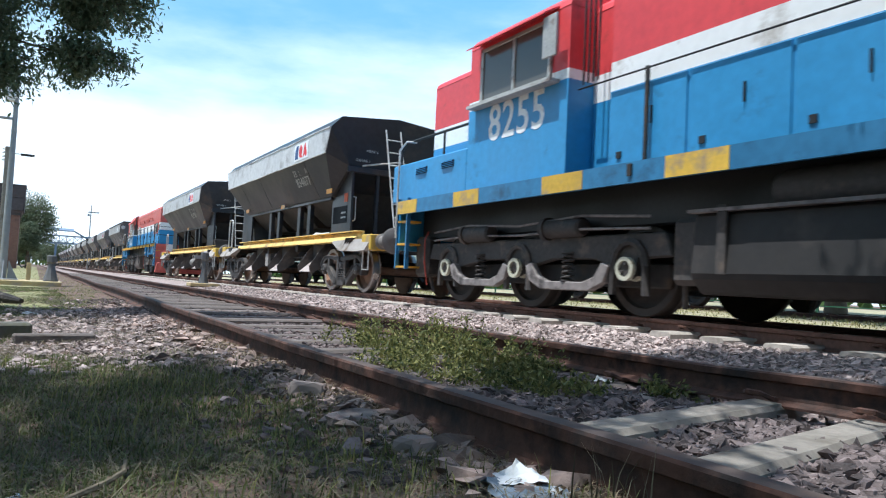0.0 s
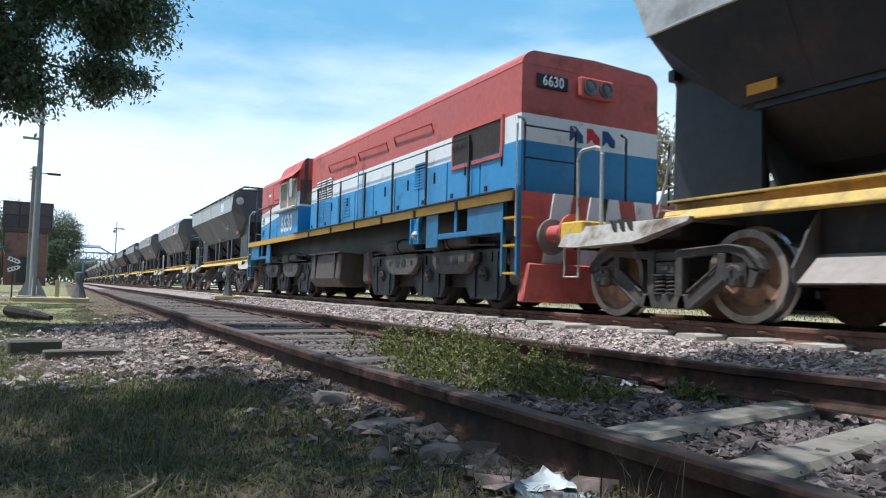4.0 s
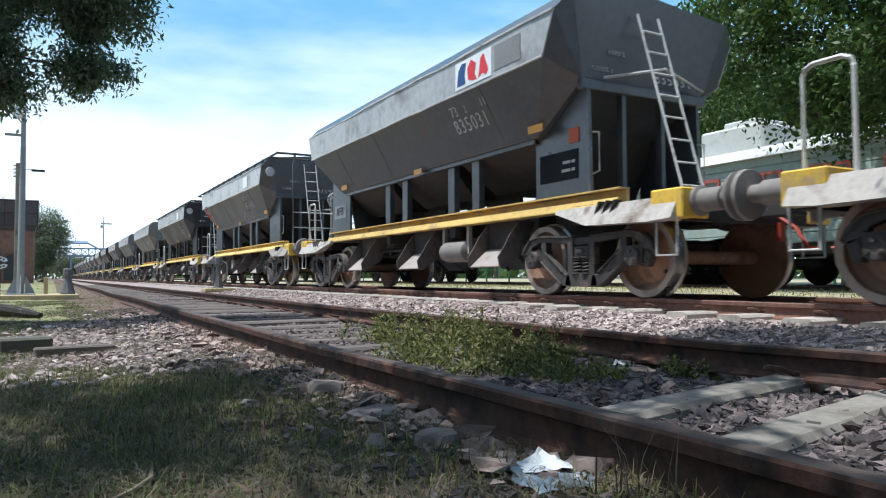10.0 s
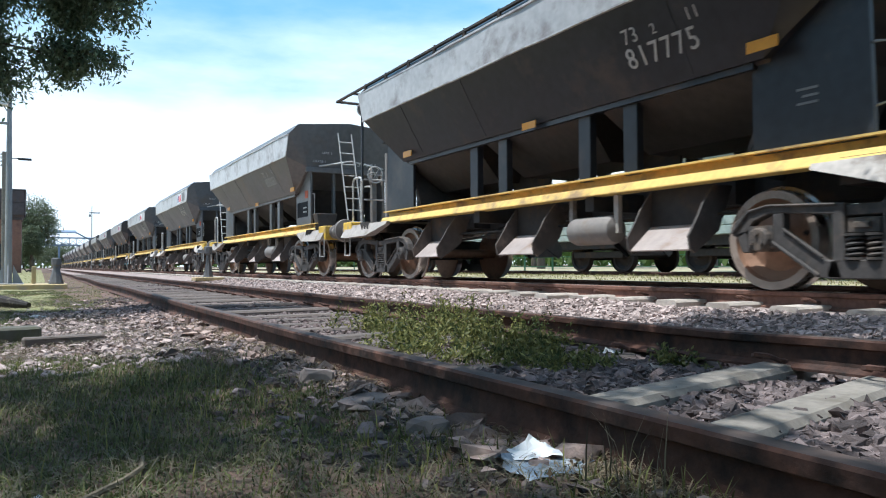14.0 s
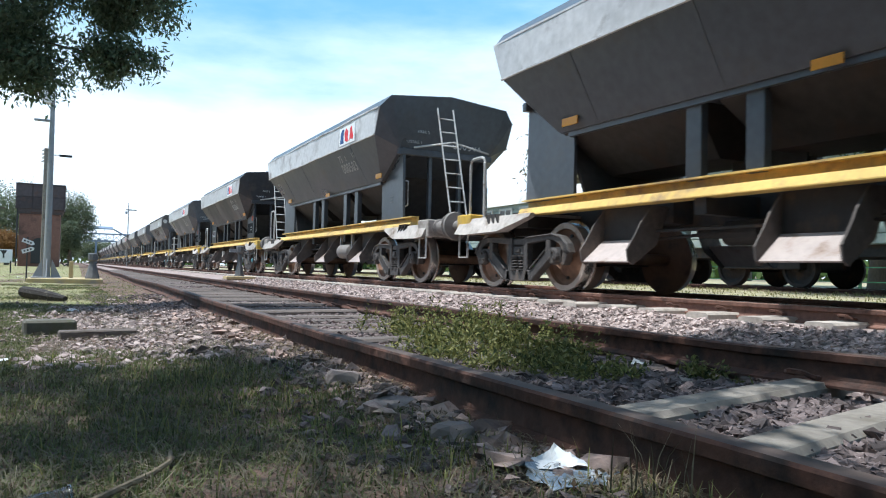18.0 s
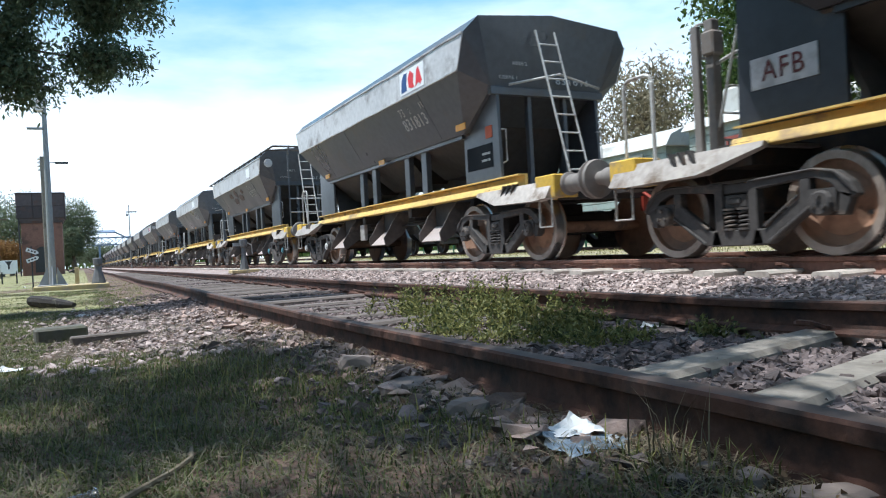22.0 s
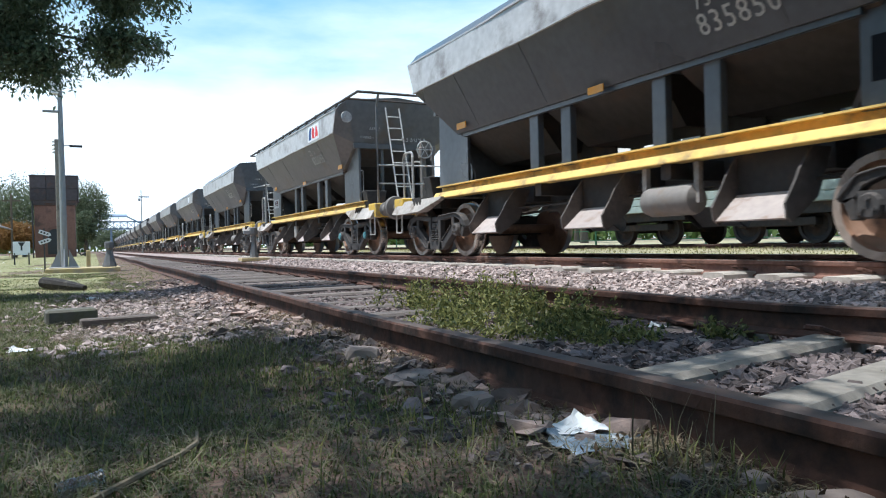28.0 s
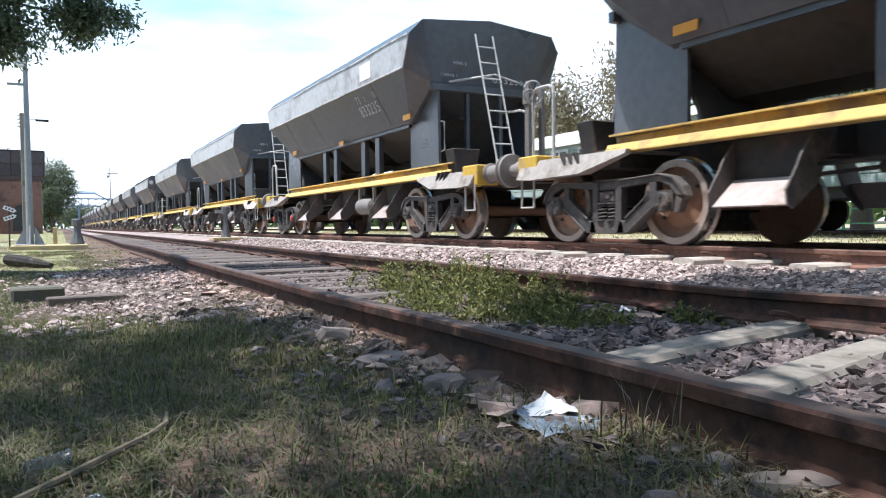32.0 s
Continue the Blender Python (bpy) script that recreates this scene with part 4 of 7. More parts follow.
        s.box(e * 1.43 - 0.03, e * 1.43 + 0.12 * e, ym - 0.9, ym + 0.9, z0 - 0.12, z0 - 0.08) if e > 0 else s.box(-1.55, -1.40, ym - 0.9, ym + 0.9, z0 - 0.12, z0 - 0.08)
        part("arm_rest", s, m_bar, loco)
        s = Shape()
        if stripe == "blocks":
            s.prism([(e * 1.40, z1 + 0.14), (e * 1.62, z1 + 0.02), (e * 1.62, z1 + 0.035), (e * 1.40, z1 + 0.16)], ym - 0.85, ym + 0.85, "y")
        else:
            s.prism([(e * 1.26, z1 + 0.34), (e * 1.58, z1 + 0.04), (e * 1.58, z1 + 0.06), (e * 1.26, z1 + 0.37)], cab[0] - 0.06, cab[1] + 0.02, "y")
            part("end_window", Shape().box(*sorted((e * 1.06, e * 1.36)), cab[0] - 0.012, cab[0] + 0.02, 2.32, 2.94), m_glass, loco, "dark window in the cab end")
        part("sun_visor", s, red, loco)
        s = Shape()
        s.box(e * 1.55 - 0.015, e * 1.55 + 0.015, cab[0] + 0.05, cab[0] + 0.30, z0 + 0.15, z1)
        part("mirror", s, m_bar, loco, bevel=0.005)
        for k in range(4):
            s = Shape()
            s.tube([(e * 1.30, hood[1] + 0.12 + k * 0.08, levels[0] + 0.15), (e * 1.30, hood[1] + 0.12 + k * 0.08, roof[0] + 0.1)], 0.012, 5)
            part("grab_bar", s, m_black, loco)
        lettering("number", number, 0.68 if stripe == "blocks" else 0.60, m_white, loco, (e * 1.4025, ym + (-0.06 if stripe == "blocks" else 0.12), levels[0] - (0.04 if stripe == "blocks" else 0.40)), (90, 0, 90 * e), 1.06, 0.86, "white painted running number", 0.008)
        # handrail along the hood with its stanchions
        xs = e * 1.29
        ys = [hood[0] + 0.7, hood[0] + 2.15, hood[0] + 3.6, hood[0] + 5.05, hood[0] + 6.5, hood[1] - 0.6] if stripe == "blocks" else [-5.9, -4.5, -3.13, -1.78, -0.37, 1.17]
        s = Shape()
        s.tube([(xs, ys[0], z_deck + 0.98), (xs, hood[1] + 0.45, z_deck + 0.98)], 0.010, 6)
        part("handrail", s, m_black, loco)
        for y in ys:
            s = Shape()
            s.box(xs - 0.015, xs + 0.015, y - 0.018, y + 0.018, z_deck - 0.02, z_deck + 1.0)
            s.box(*sorted((e * 1.29, e * 1.50)), y - 0.03, y + 0.03, z_deck - 0.14, z_deck - 0.02)
            part("stanchion", s, m_under, loco)
        s = Shape()
        s.tube([(xs, nose[1] + 0.55, z_deck), (xs, nose[1] + 0.55, z_deck + 0.9), (xs, nose[1] + 0.35, z_deck + 1.0), (xs, cab[1] + 0.1, z_deck + 1.0)], 0.02, 6)
        s.tube([(xs, (nose[0] + nose[1]) / 2, z_deck), (xs, (nose[0] + nose[1]) / 2, z_deck + 1.0)], 0.018, 6)
        part("handrail", s, m_black, loco)
        # doors along the hood: raised seams, latches
        n = 9
        w = (hood[1] - hood[0]) / n
        for k in range(n):
            y = hood[0] + w * k
            s = Shape()
            s.box(e * 1.225 - 0.012, e * 1.225 + 0.012, y + 0.02, y + w - 0.02, z_deck + 0.05, levels[0] - 0.012)
            door = part("hood_door", s, m_blue, loco, bevel=0.006)
            s = Shape()
            s.box(e * 1.245 - 0.016, e * 1.245 + 0.016, y + 0.42 * w - 0.008, y + 0.42 * w + 0.008, z_deck + 0.42, z_deck + 0.60)
            part("latch", s, m_black, door)
            s = Shape()
            s.box(e * 1.24 - 0.012, e * 1.24 + 0.012, y + 0.8 * w, y + 0.8 * w + 0.07, z_deck + 0.12, z_deck + 0.19)
            part("vent", s, m_black, door)
        s = Shape()
        s.tube([(e * 1.19, hood[0] + 0.6, roof[0] + 0.0), (e * 1.19, hood[1] - 0.6, roof[0] + 0.0)], 0.012, 5)
        for k in range(7):
            y = hood[0] + 0.6 + k * (hood[1] - hood[0] - 1.2) / 6
            s.tube([(e * 1.19, y, roof[0]), (e * 1.12, y, roof[0] + 0.02)], 0.02, 5)
        part("roof_handrail", s, red, loco)
        # steps at each end
        for f in (-1, 1):
            s = Shape()
            y0, y1 = f * 7.08, f * 7.42
            for y in (y0, y1):
                s.box(e * 1.42 - 0.03, e * 1.42 + 0.03, y - 0.02, y + 0.02, 0.45, z_deck + 0.05)
            part("step_frame", s, m_bluedark, loco)
            for z in (0.47, 0.83, 1.19):
                s = Shape()
                s.box(min(e * 1.18, e * 1.44), max(e * 1.18, e * 1.44), min(y0, y1), max(y0, y1), z, z + 0.03)
                part("step_tread", s, m_orange, loco)
            s = Shape()
            s.tube([(e * 1.46, f * 7.42, 0.95), (e * 1.46, f * 7.42, z_deck + 0.85), (e * 1.40, f * 7.3, z_deck + 0.98), (e * 1.25, f * 7.25, z_deck + 0.98)], 0.018, 6)
            part("grab_rail", s, m_bar, loco)
    # front end details on both ends
    for f in (-1, 1):
        s = Shape()
        y = f * 7.36
        if plow and f < 0:
            n = 9
            plate = part("end_plate", Shape().box(-1.38, 1.38, min(y, y + f * 0.03), max(y, y + f * 0.03), 0.42, z_deck), red, loco, "red and white striped end plate")
            for k in range(1, n, 2):
                s = Shape()
                x0, x1 = -1.38 + 2.76 * k / n, -1.38 + 2.76 * (k + 1) / n
                d = 0.22 * (1 if k < n / 2 else -1)
                s.add([(x0, y, 0.42), (x1, y, 0.42), (x1 + d, y, z_deck), (x0 + d, y, z_deck), (x0, y + f * 0.06, 0.42), (x1, y + f * 0.06, 0.42), (x1 + d, y + f * 0.06, z_deck), (x0 + d, y + f * 0.06, z_deck)],
                      [(0, 1, 2, 3), (4, 5, 6, 7), (0, 1, 5, 4), (2, 3, 7, 6), (1, 2, 6, 5), (0, 3, 7, 4)])
                part("white_stripe", s, m_white, plate)
            s = Shape()
            s.prism([(-1.4, 0.12), (1.4, 0.12), (1.3, 0.62), (-1.3, 0.62)], y + f * 0.02, y + f * 0.14, "y")
            part("pilot", s, red, loco, bevel=0.02)
        else:
            s.box(-1.42, 1.42, min(y, y + f * 0.06), max(y, y + f * 0.06), 0.75, z_deck)
            part("end_plate", s, m_blue, loco)
        for e in (-1, 1):
            s = Shape()
            s.lathe([(0.0, f * 7.38), (0.17, f * 7.38), (0.17, f * 7.44), (0.11, f * 7.45), (0.11, f * 7.75), (0.08, f * 7.76), (0.08, f * 7.9), (0.23, f * 7.93), (0.23, f * 7.97), (0.0, f * 7.99)], "y", (e * 0.95, 0, 1.0), 16)
            part("buffer", s, red if plow and f < 0 else m_bogie, loco, smooth=True)
        s = Shape()
        s.box(-0.14, 0.14, min(f * 7.4, f * 8.0), max(f * 7.4, f * 8.0), 0.82, 1.02)
        part("coupler", s, m_bogie, loco, bevel=0.02)
    # fuel tank
    s = Shape()
    ta, tb = (-1.1, 1.6) if stripe == "blocks" else (-0.45, 1.55)
    s.prism([(-1.25, 1.0), (-1.30, 0.42), (-1.15, 0.26), (1.15, 0.26), (1.30, 0.42), (1.25, 1.0)], ta, tb, "y")
    part("fuel_tank", s, m_tankdark if stripe == "blocks" else m_tankbrown, loco, "grimy fuel tank", bevel=0.03)
    for e in (-1, 1):
        for y in (ta + 0.3, tb - 0.35):
            part("tank_strap", Shape().box(e * 1.29 - 0.02, e * 1.29 + 0.02, y - 0.05, y + 0.05, 0.44, 1.06), m_bogie, loco, bevel=0.006)
        # pale tone paints the lit top edge of the tank
        part("tank_ledge", Shape().box(e * 1.27 - 0.05, e * 1.27 + 0.05, ta - 0.02, tb + 0.02, 1.0, 1.03), m_castpale, loco)
        if stripe == "blocks":
            s = Shape()
            s.lathe([(0.0, -1.2), (0.14, -1.2), (0.17, -1.14), (0.17, 1.14), (0.14, 1.2), (0.0, 1.2)], "y", (e * 1.12, -0.4, 1.16), 14)
            part("air_reservoir", s, m_bogie, loco, smooth=True)
        else:
            for y0, y1 in ((-1.1, 0.55), (-2.75, -1.3), (-4.6, -3.1)):
                s = Shape()
                s.tube([(e * 1.22, y0, 2.82), (e * 1.27, y0, 2.98), (e * 1.27, y1, 3.02), (e * 1.22, y1, 2.86)], 0.014, 5)
                part("hood_rail", s, m_hose, loco, "dull red grab rail on the hood side")
    loco_bogie(loco, (-6.2, -4.45, -2.5), M, stripe == "blocks")
    loco_bogie(loco, (2.5, 4.45, 6.2), M, stripe == "blocks")
    return loco


m_tankbrown = material("dusty_brown_tank_side", (0.115, 0.09, 0.074), 0.75, 0.0, 10, 0.3, 0.2, None, (0.08, 0.065, 0.055), 0.3, 1.6)
m_tankdark = material("dusty_brown_tank", (0.030, 0.027, 0.026), 0.7, 0.0, 10, 0.25, 0.2, None, (0.06, 0.05, 0.045), 0.3, 1.6)

# ---- train: make-up ----
LOCO = 15.25
SPOT3 = 7.8
proto_plain = build_hopper("plain")
proto_railed = build_hopper("railed")
RAILED = (4, 7, 8, 14, 17, 22, 26, 27, 33)
VEHICLES = []
shared = build_hopper.meshes


def vehicle_offset(i):
    """Centre of a vehicle behind the coupling between the second locomotive and the wagon after it."""
    if i >= 4:
        return PITCH * (i - 4) + PITCH / 2
    return {3: -7.81, 2: -LOCO - PITCH / 2, 1: -LOCO - 1.5 * PITCH, 0: -49.79}[i]


used = {"plain": False, "railed": False}
for i in range(44):
    if i == 0:
        v = build_loco("8255", 1, shared, (-6.9, 2.8), (3.3, 5.42), (5.42, 7.12, 3.40, 3.56), (2.40, 2.72), (3.5, 3.68), (1.32, 1.53), "blocks", False)
        tagged(v, "blue, white and red diesel locomotive with yellow sill blocks", "locomotive", "locomotives of the train")
    elif i == 3:
        v = build_loco("6630", 2, shared, (-7.15, 1.90), (2.4, 4.2), (4.2, 6.85, 3.2, 3.38), (2.27, 2.64), (3.32, 3.52), (1.42, 1.55), "stripe", True)
        for x0, x1, z0, z1, n in ((-4.4, -3.95, 1.95, 2.39, 9), (-0.85, -0.45, 1.75, 2.2, 7), (0.35, 0.68, 1.62, 2.22, 10), (0.74, 1.07, 1.62, 2.22, 10), (1.13, 1.46, 1.62, 2.22, 10),
                                  (0.35, 0.68, 2.28, 2.75, 8), (0.74, 1.07, 2.28, 2.75, 8), (1.13, 1.46, 2.28, 2.75, 8)):
            for e in (-1, 1):
                louvre_panel(v, e * 1.226, x0, x1, z0, z1, n, m_blue if z1 < 2.4 else m_white)
        for e in (-1, 1):
            s = Shape()
            s.box(e * 1.228 - 0.004, e * 1.228 + 0.004, -6.7, -5.35, 2.15, 2.64)
            g = part("radiator_grille", s, m_black, v, "dark slatted radiator grille in a red frame")
            for k in range(15):
                s = Shape()
                y = -6.66 + 1.27 * k / 14
                s.prism([(y, e * 1.23), (y + 0.045, e * 1.23), (y + 0.06, e * 1.262), (y + 0.05, e * 1.262)], 2.17, 2.62, "z")
                for q in range(len(s.v)):
                    s.v[q] = (s.v[q][1], s.v[q][0], s.v[q][2])
                part("grille_slat", s, m_grille, g)
            s = Shape()
            s.box(e * 1.24 - 0.02, e * 1.24 + 0.02, -6.75, -5.30, 2.10, 2.15)
            s.box(e * 1.24 - 0.02, e * 1.24 + 0.02, -6.75, -5.30, 2.64, 2.69)
            s.box(e * 1.24 - 0.02, e * 1.24 + 0.02, -6.75, -6.70, 2.15, 2.64)
            s.box(e * 1.24 - 0.02, e * 1.24 + 0.02, -5.35, -5.30, 2.15, 2.64)
            part("grille_frame", s, m_redfaded, g)
        for e in (-1, 1):
            s = Shape()
            for y in (-1.62, -1.36):
                s.tube([(e * 1.27, y, 1.6), (e * 1.27, y, 2.62)], 0.010, 5)
            for k in range(5):
                s.tube([(e * 1.27, -1.62, 1.68 + 0.22 * k), (e * 1.27, -1.36, 1.68 + 0.22 * k)], 0.009, 5)
            part("hood_ladder", s, m_blue, v, "thin ladder rungs on the hood side")
        for e in (-1, 1):
            bracket = part("lamp_bracket", Shape().box(*sorted((e * 1.44, e * 1.47)), -4.72, -4.42, 0.98, 1.40), m_blue, v, "blue bracket with a walkway lamp", bevel=0.01)
            for y in (-4.73, -4.45):
                part("bracket_rim", Shape().box(*sorted((e * 1.47, e * 1.52)), y, y + 0.04, 0.98, 1.40), m_blue, bracket, bevel=0.008)
            s = Shape()
            s.lathe([(0.0, -0.05), (0.06, -0.03), (0.07, 0.03), (0.04, 0.08), (0.0, 0.09)], "z", (e * 1.49, -4.57, 1.10), 12)
            part("lamp", s, m_bar, bracket, smooth=True)
        # headlights, number board and emblem on the leading end
        lamp_box = part("headlight_box", Shape().box(-0.30, 0.30, -7.24, -7.15, 2.98, 3.26), m_redfaded, v, bevel=0.02)
        for x in (-0.14, 0.14):
            s = Shape()
            s.lathe([(0.115, -7.24), (0.115, -7.262), (0.095, -7.262), (0.085, -7.247), (0.0, -7.243)], "y", (x, 0, 3.12), 16)
            part("headlight", s, m_glass, lamp_box, "round glass headlight")
        board = part("number_board", Shape().box(-0.98, -0.48, -7.185, -7.15, 3.02, 3.20), m_black, v)
        lettering("number", "6630", 0.20, m_white, board, (-0.73, -7.188, 3.11), (90, 0, 0), 1.06, 0.86, "", 0.004)
        for k, (x, mat) in enumerate(((-0.30, m_logoblue), (0.0, m_logored), (0.28, m_logoblue))):
            s = Shape()
            s.prism([(x - 0.11, 2.34), (x - 0.11, 2.56), (x - 0.02, 2.56), (x + 0.11, 2.44), (x + 0.11, 2.34), (x + 0.04, 2.34), (x - 0.03, 2.42)], -7.166, -7.15, "y")
            part("emblem", s, mat, v)
        for x in (-1.28, -0.45, 0.45, 1.28):
            s = Shape()
            s.tube([(x, -7.33, 1.55), (x, -7.33, 2.45), (x * 0.97, -7.24, 2.52)], 0.018, 6)
            part("end_rail", s, m_black, v)
        for z in (2.0, 2.42):
            s = Shape()
            s.tube([(-1.28, -7.33, z), (-0.45, -7.33, z)], 0.014, 5)
            part("end_rail", s, m_black, v)
        tagged(v, "blue, white and red diesel locomotive with striped end plate", "locomotive", "locomotives of the train")
    else:
        kind = "railed" if i in RAILED else "plain"
        src = proto_railed if kind == "railed" else proto_plain
        if not used[kind]:
            v, used[kind] = src, True
        else:
            v = copy_thing(src, Matrix())
        if kind == "railed":
            tagged(v, "dark grey ballast hopper wagon with walkway frame on top, rolling", "wagon", "hopper wagons of the train")
        else:
            tagged(v, "dark grey ballast hopper wagon with yellow sill, rolling", "wagon", "hopper wagons of the train")
    v.matrix_basis = pose(LANE, SPOT3 + vehicle_offset(i), RAIL2)
    VEHICLES.append(v)


# ---- ground and tracks ----
m_ground = material("trodden_earth_and_grass", (0.140, 0.088, 0.068), 0.95, 0.0, 55, 0.6, 1.0, 70, (0.06, 0.06, 0.028), 0.38, 1.3)


def smooth_step(a, b, t):
    t = min(1, max(0, (t - a) / (b - a)))
    return t * t * (3 - 2 * t)


def ground_z(x, y):
    z = 0.05 * smooth_step(-0.2, -2.5, x) * 0.4
    z += 0.10 * smooth_step(3.2, 5.0, x) + 0.07 * smooth_step(9.5, 13.0, x)
    near = 1 - smooth_step(18, 40, math.hypot(x, y))
    z += near * 0.030 * noise.noise(Vector((x * 0.9, y * 0.9, 0.3))) + near * 0.012 * noise.noise(Vector((x * 4.1, y * 4.1, 2.3)))
    z += 0.028 * smooth_step(0.5, 1.0, x) * (1 - smooth_step(1.14, 1.22, x))
    z -= 0.035 * smooth_step(1.2, 1.3, x) * (1 - smooth_step(2.9, 3.3, x))
    return z


def grid_sheet(xs, ys, zf):
    v = [(x, y, zf(x, y)) for y in ys for x in xs]
    n = len(xs)
    f = [(j * n + i, j * n + i + 1, (j + 1) * n + i + 1, (j + 1) * n + i) for j in range(len(ys) - 1) for i in range(n - 1)]
    return v, f


xs = [-900, -300, -120, -60, -35, -22, -15, -11] + [-8 + 0.35 * i for i in range(22)] + [-0.3 + 0.12 * i for i in range(46)] + [5.4 + 0.5 * i for i in range(20)] + [16, 19, 24, 32, 45, 70, 120, 300, 900]
ys = [-900, -200, -60, -25, -12, -7, -4, -2.5] + [-1.5 + 0.16 * i for i in range(85)] + [12.5 + 0.6 * i for i in range(30)] + [31, 34, 38, 44, 52, 65, 85, 120, 200, 400, 900, 2500]
s = Shape()
s.add(*grid_sheet(xs, ys, ground_z))
ground = part("ground", s, m_ground, smooth=True)
tagged(ground, "uneven trodden earth with patchy short grass", "ground", kind="structure")

RAIL1_X = (1.192, 2.955)
RAIL2_X = (LANE - 0.873, LANE + 0.873)
RAIL3_X = (15.0, 16.746)


def rail_outline(h):
    """Half profile of a flat-bottomed rail of that height, as (across, up)."""
    half = [(0.066, 0.0), (0.066, 0.011), (0.014, 0.030), (0.009, 0.058), (0.009, h - 0.050), (0.034, h - 0.040), (0.036, h - 0.010), (0.029, h - 0.002), (0.012, h)]
    return half + [(-a, b) for a, b in reversed(half)]


def dip(x, y):
    """Slight unevenness of the old near track."""
    if x > 2.5:
        return 0.004 * math.sin(y * 0.55) + 0.022 * (1 - smooth_step(1.5, 2.6, y))
    return 0.012 * math.sin(y * 0.55 + x) + 0.016 * (smooth_step(3.2, 5.5, y) - 0.5)


def build_rail(name, x, z0, h, y0, y1, step, top_mat, label, wave=False, side_mat=None):
    out = rail_outline(h)
    n = len(out)
    s = Shape()
    ys_ = []
    y = y0
    while y < y1:
        ys_.append(y)
        y += step if y < 45 else step * 12
    ys_.append(y1)
    vs = [(x + a, yy, z0 + b + (dip(x, yy) if wave and yy < 45 else 0)) for yy in ys_ for a, b in out]
    fs, sl = [], []
    for i in range(len(ys_) - 1):
        for k in range(n):
            fs.append((i * n + k, i * n + (k + 1) % n, (i + 1) * n + (k + 1) % n, (i + 1) * n + k))
            sl.append(1 if k in (7, 8, 9) else 0)
    # shade on the near track is put into this stone, used under the train too
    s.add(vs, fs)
    s.s = sl
    s.add([(x + a, y0, z0 + b) for a, b in out], [tuple(range(n))])
    ob = part(name, s, [side_mat or m_rail, top_mat], smooth=True)
    return tagged(ob, label, "rail", kind="structure")


for i, x in enumerate(RAIL1_X):
    build_rail("rail", x, 0.018, 0.152, -30, 420, 0.3, m_railtop, "rusty steel rail of the unused track", True)
for x in RAIL2_X:
    build_rail("rail", x, RAIL2 - 0.15, 0.15, -60, 700, 2.0, m_railrun, "rusty steel rail with a polished running surface", side_mat=m_railsunlit)
for x in RAIL3_X:
    build_rail("rail", x, 0.14, 0.14, -20, 300, 3.0, m_railrun, "rusty steel rail of the far siding")

# ---- ballast, sleepers and fastenings ----
rng = np.random.default_rng(7)


def bed_z(x, y):
    base = ground_z(x, y) + 0.012 + 0.012 * noise.noise(Vector((x * 7, y * 7, 5.1)))
    if x > 5.0 and x < 8.0:
        base = max(base, 0.085 + 0.015 * noise.noise(Vector((x * 6, y * 6, 1.1))))
    base += 0.026 * smooth_step(1.24, 1.34, x) * (1 - smooth_step(2.80, 2.90, x)) * (1 - smooth_step(2.3, 3.0, y))
    edge = smooth_step(1.05, 1.2, x + 0.0 * 0.25 * noise.noise(Vector((x, y * 0.8, 9.0)))) * (1 - smooth_step(8.6, 9.6, x))
    return base - 0.10 * (1 - edge)


bx = [0.3 + 0.13 * i for i in range(40)] + [5.6 + 0.3 * i for i in range(15)]
by = [-6 + 0.25 * i for i in range(24)] + [0.14 * i for i in range(100)] + [14.1 + 0.5 * i for i in range(40)] + [35, 40, 50, 70, 110, 200, 420, 700]
s = Shape()
s.add(*grid_sheet(bx, by, bed_z))
track_bed = tagged(part("track_bed", s, m_ballastbed, smooth=True), "grey crushed stone bed under the tracks", "track bed", kind="structure")


def stone_cloud(name, count, size, place, mat, label, flat=0.58):
    """Many small angular stones in one object; place(n) gives x, y and a size factor for each."""
    px, py, k = place(count)
    n = len(px)
    base = np.array([(-1, -0.7, -0.5), (0.8, -1, -0.6), (1, 0.8, -0.5), (-0.7, 1, -0.6), (-0.6, -0.5, 0.8), (0.7, -0.6, 0.6), (0.5, 0.7, 0.9), (-0.5, 0.5, 0.6)])
    faces = [(3, 2, 1, 0), (4, 5, 6, 7), (0, 1, 5, 4), (1, 2, 6, 5), (2, 3, 7, 6), (3, 0, 4, 7)]
    jit = base[None] + rng.normal(0, 0.27, (n, 8, 3))
    sc = (size * k * rng.choice([0.45, 0.7, 1.0, 1.45], n, p=[0.3, 0.34, 0.26, 0.10]) * rng.uniform(0.85, 1.2, n))[:, None, None] * 0.5
    jit = jit * sc * np.array([1.0, 1.0, flat])
    a, b = rng.uniform(0, math.tau, n), rng.normal(0, 0.45, n)
    ca, sa, cb, sb = np.cos(a), np.sin(a), np.cos(b), np.sin(b)
    R = np.zeros((n, 3, 3))
    R[:, 0, 0], R[:, 0, 1], R[:, 1, 0], R[:, 1, 1], R[:, 2, 2] = ca, -sa, sa, ca, 1
    T = np.zeros((n, 3, 3))
    T[:, 0, 0], T[:, 1, 1], T[:, 1, 2], T[:, 2, 1], T[:, 2, 2] = 1, cb, -sb, sb, cb
    v = np.einsum("nij,nkj->nki", R @ T, jit)
    z = np.array([max(bed_z(x, y), ground_z(x, y)) for x, y in zip(px, py)])
    v += np.stack([px, py, z + sc[:, 0, 0] * flat * 0.35 + rng.normal(0, 0.006, n)], 1)[:, None]
    f = (np.array(faces)[None] + (np.arange(n) * 8)[:, None, None]).reshape(-1, 4)
    me = bpy.data.meshes.new(name)
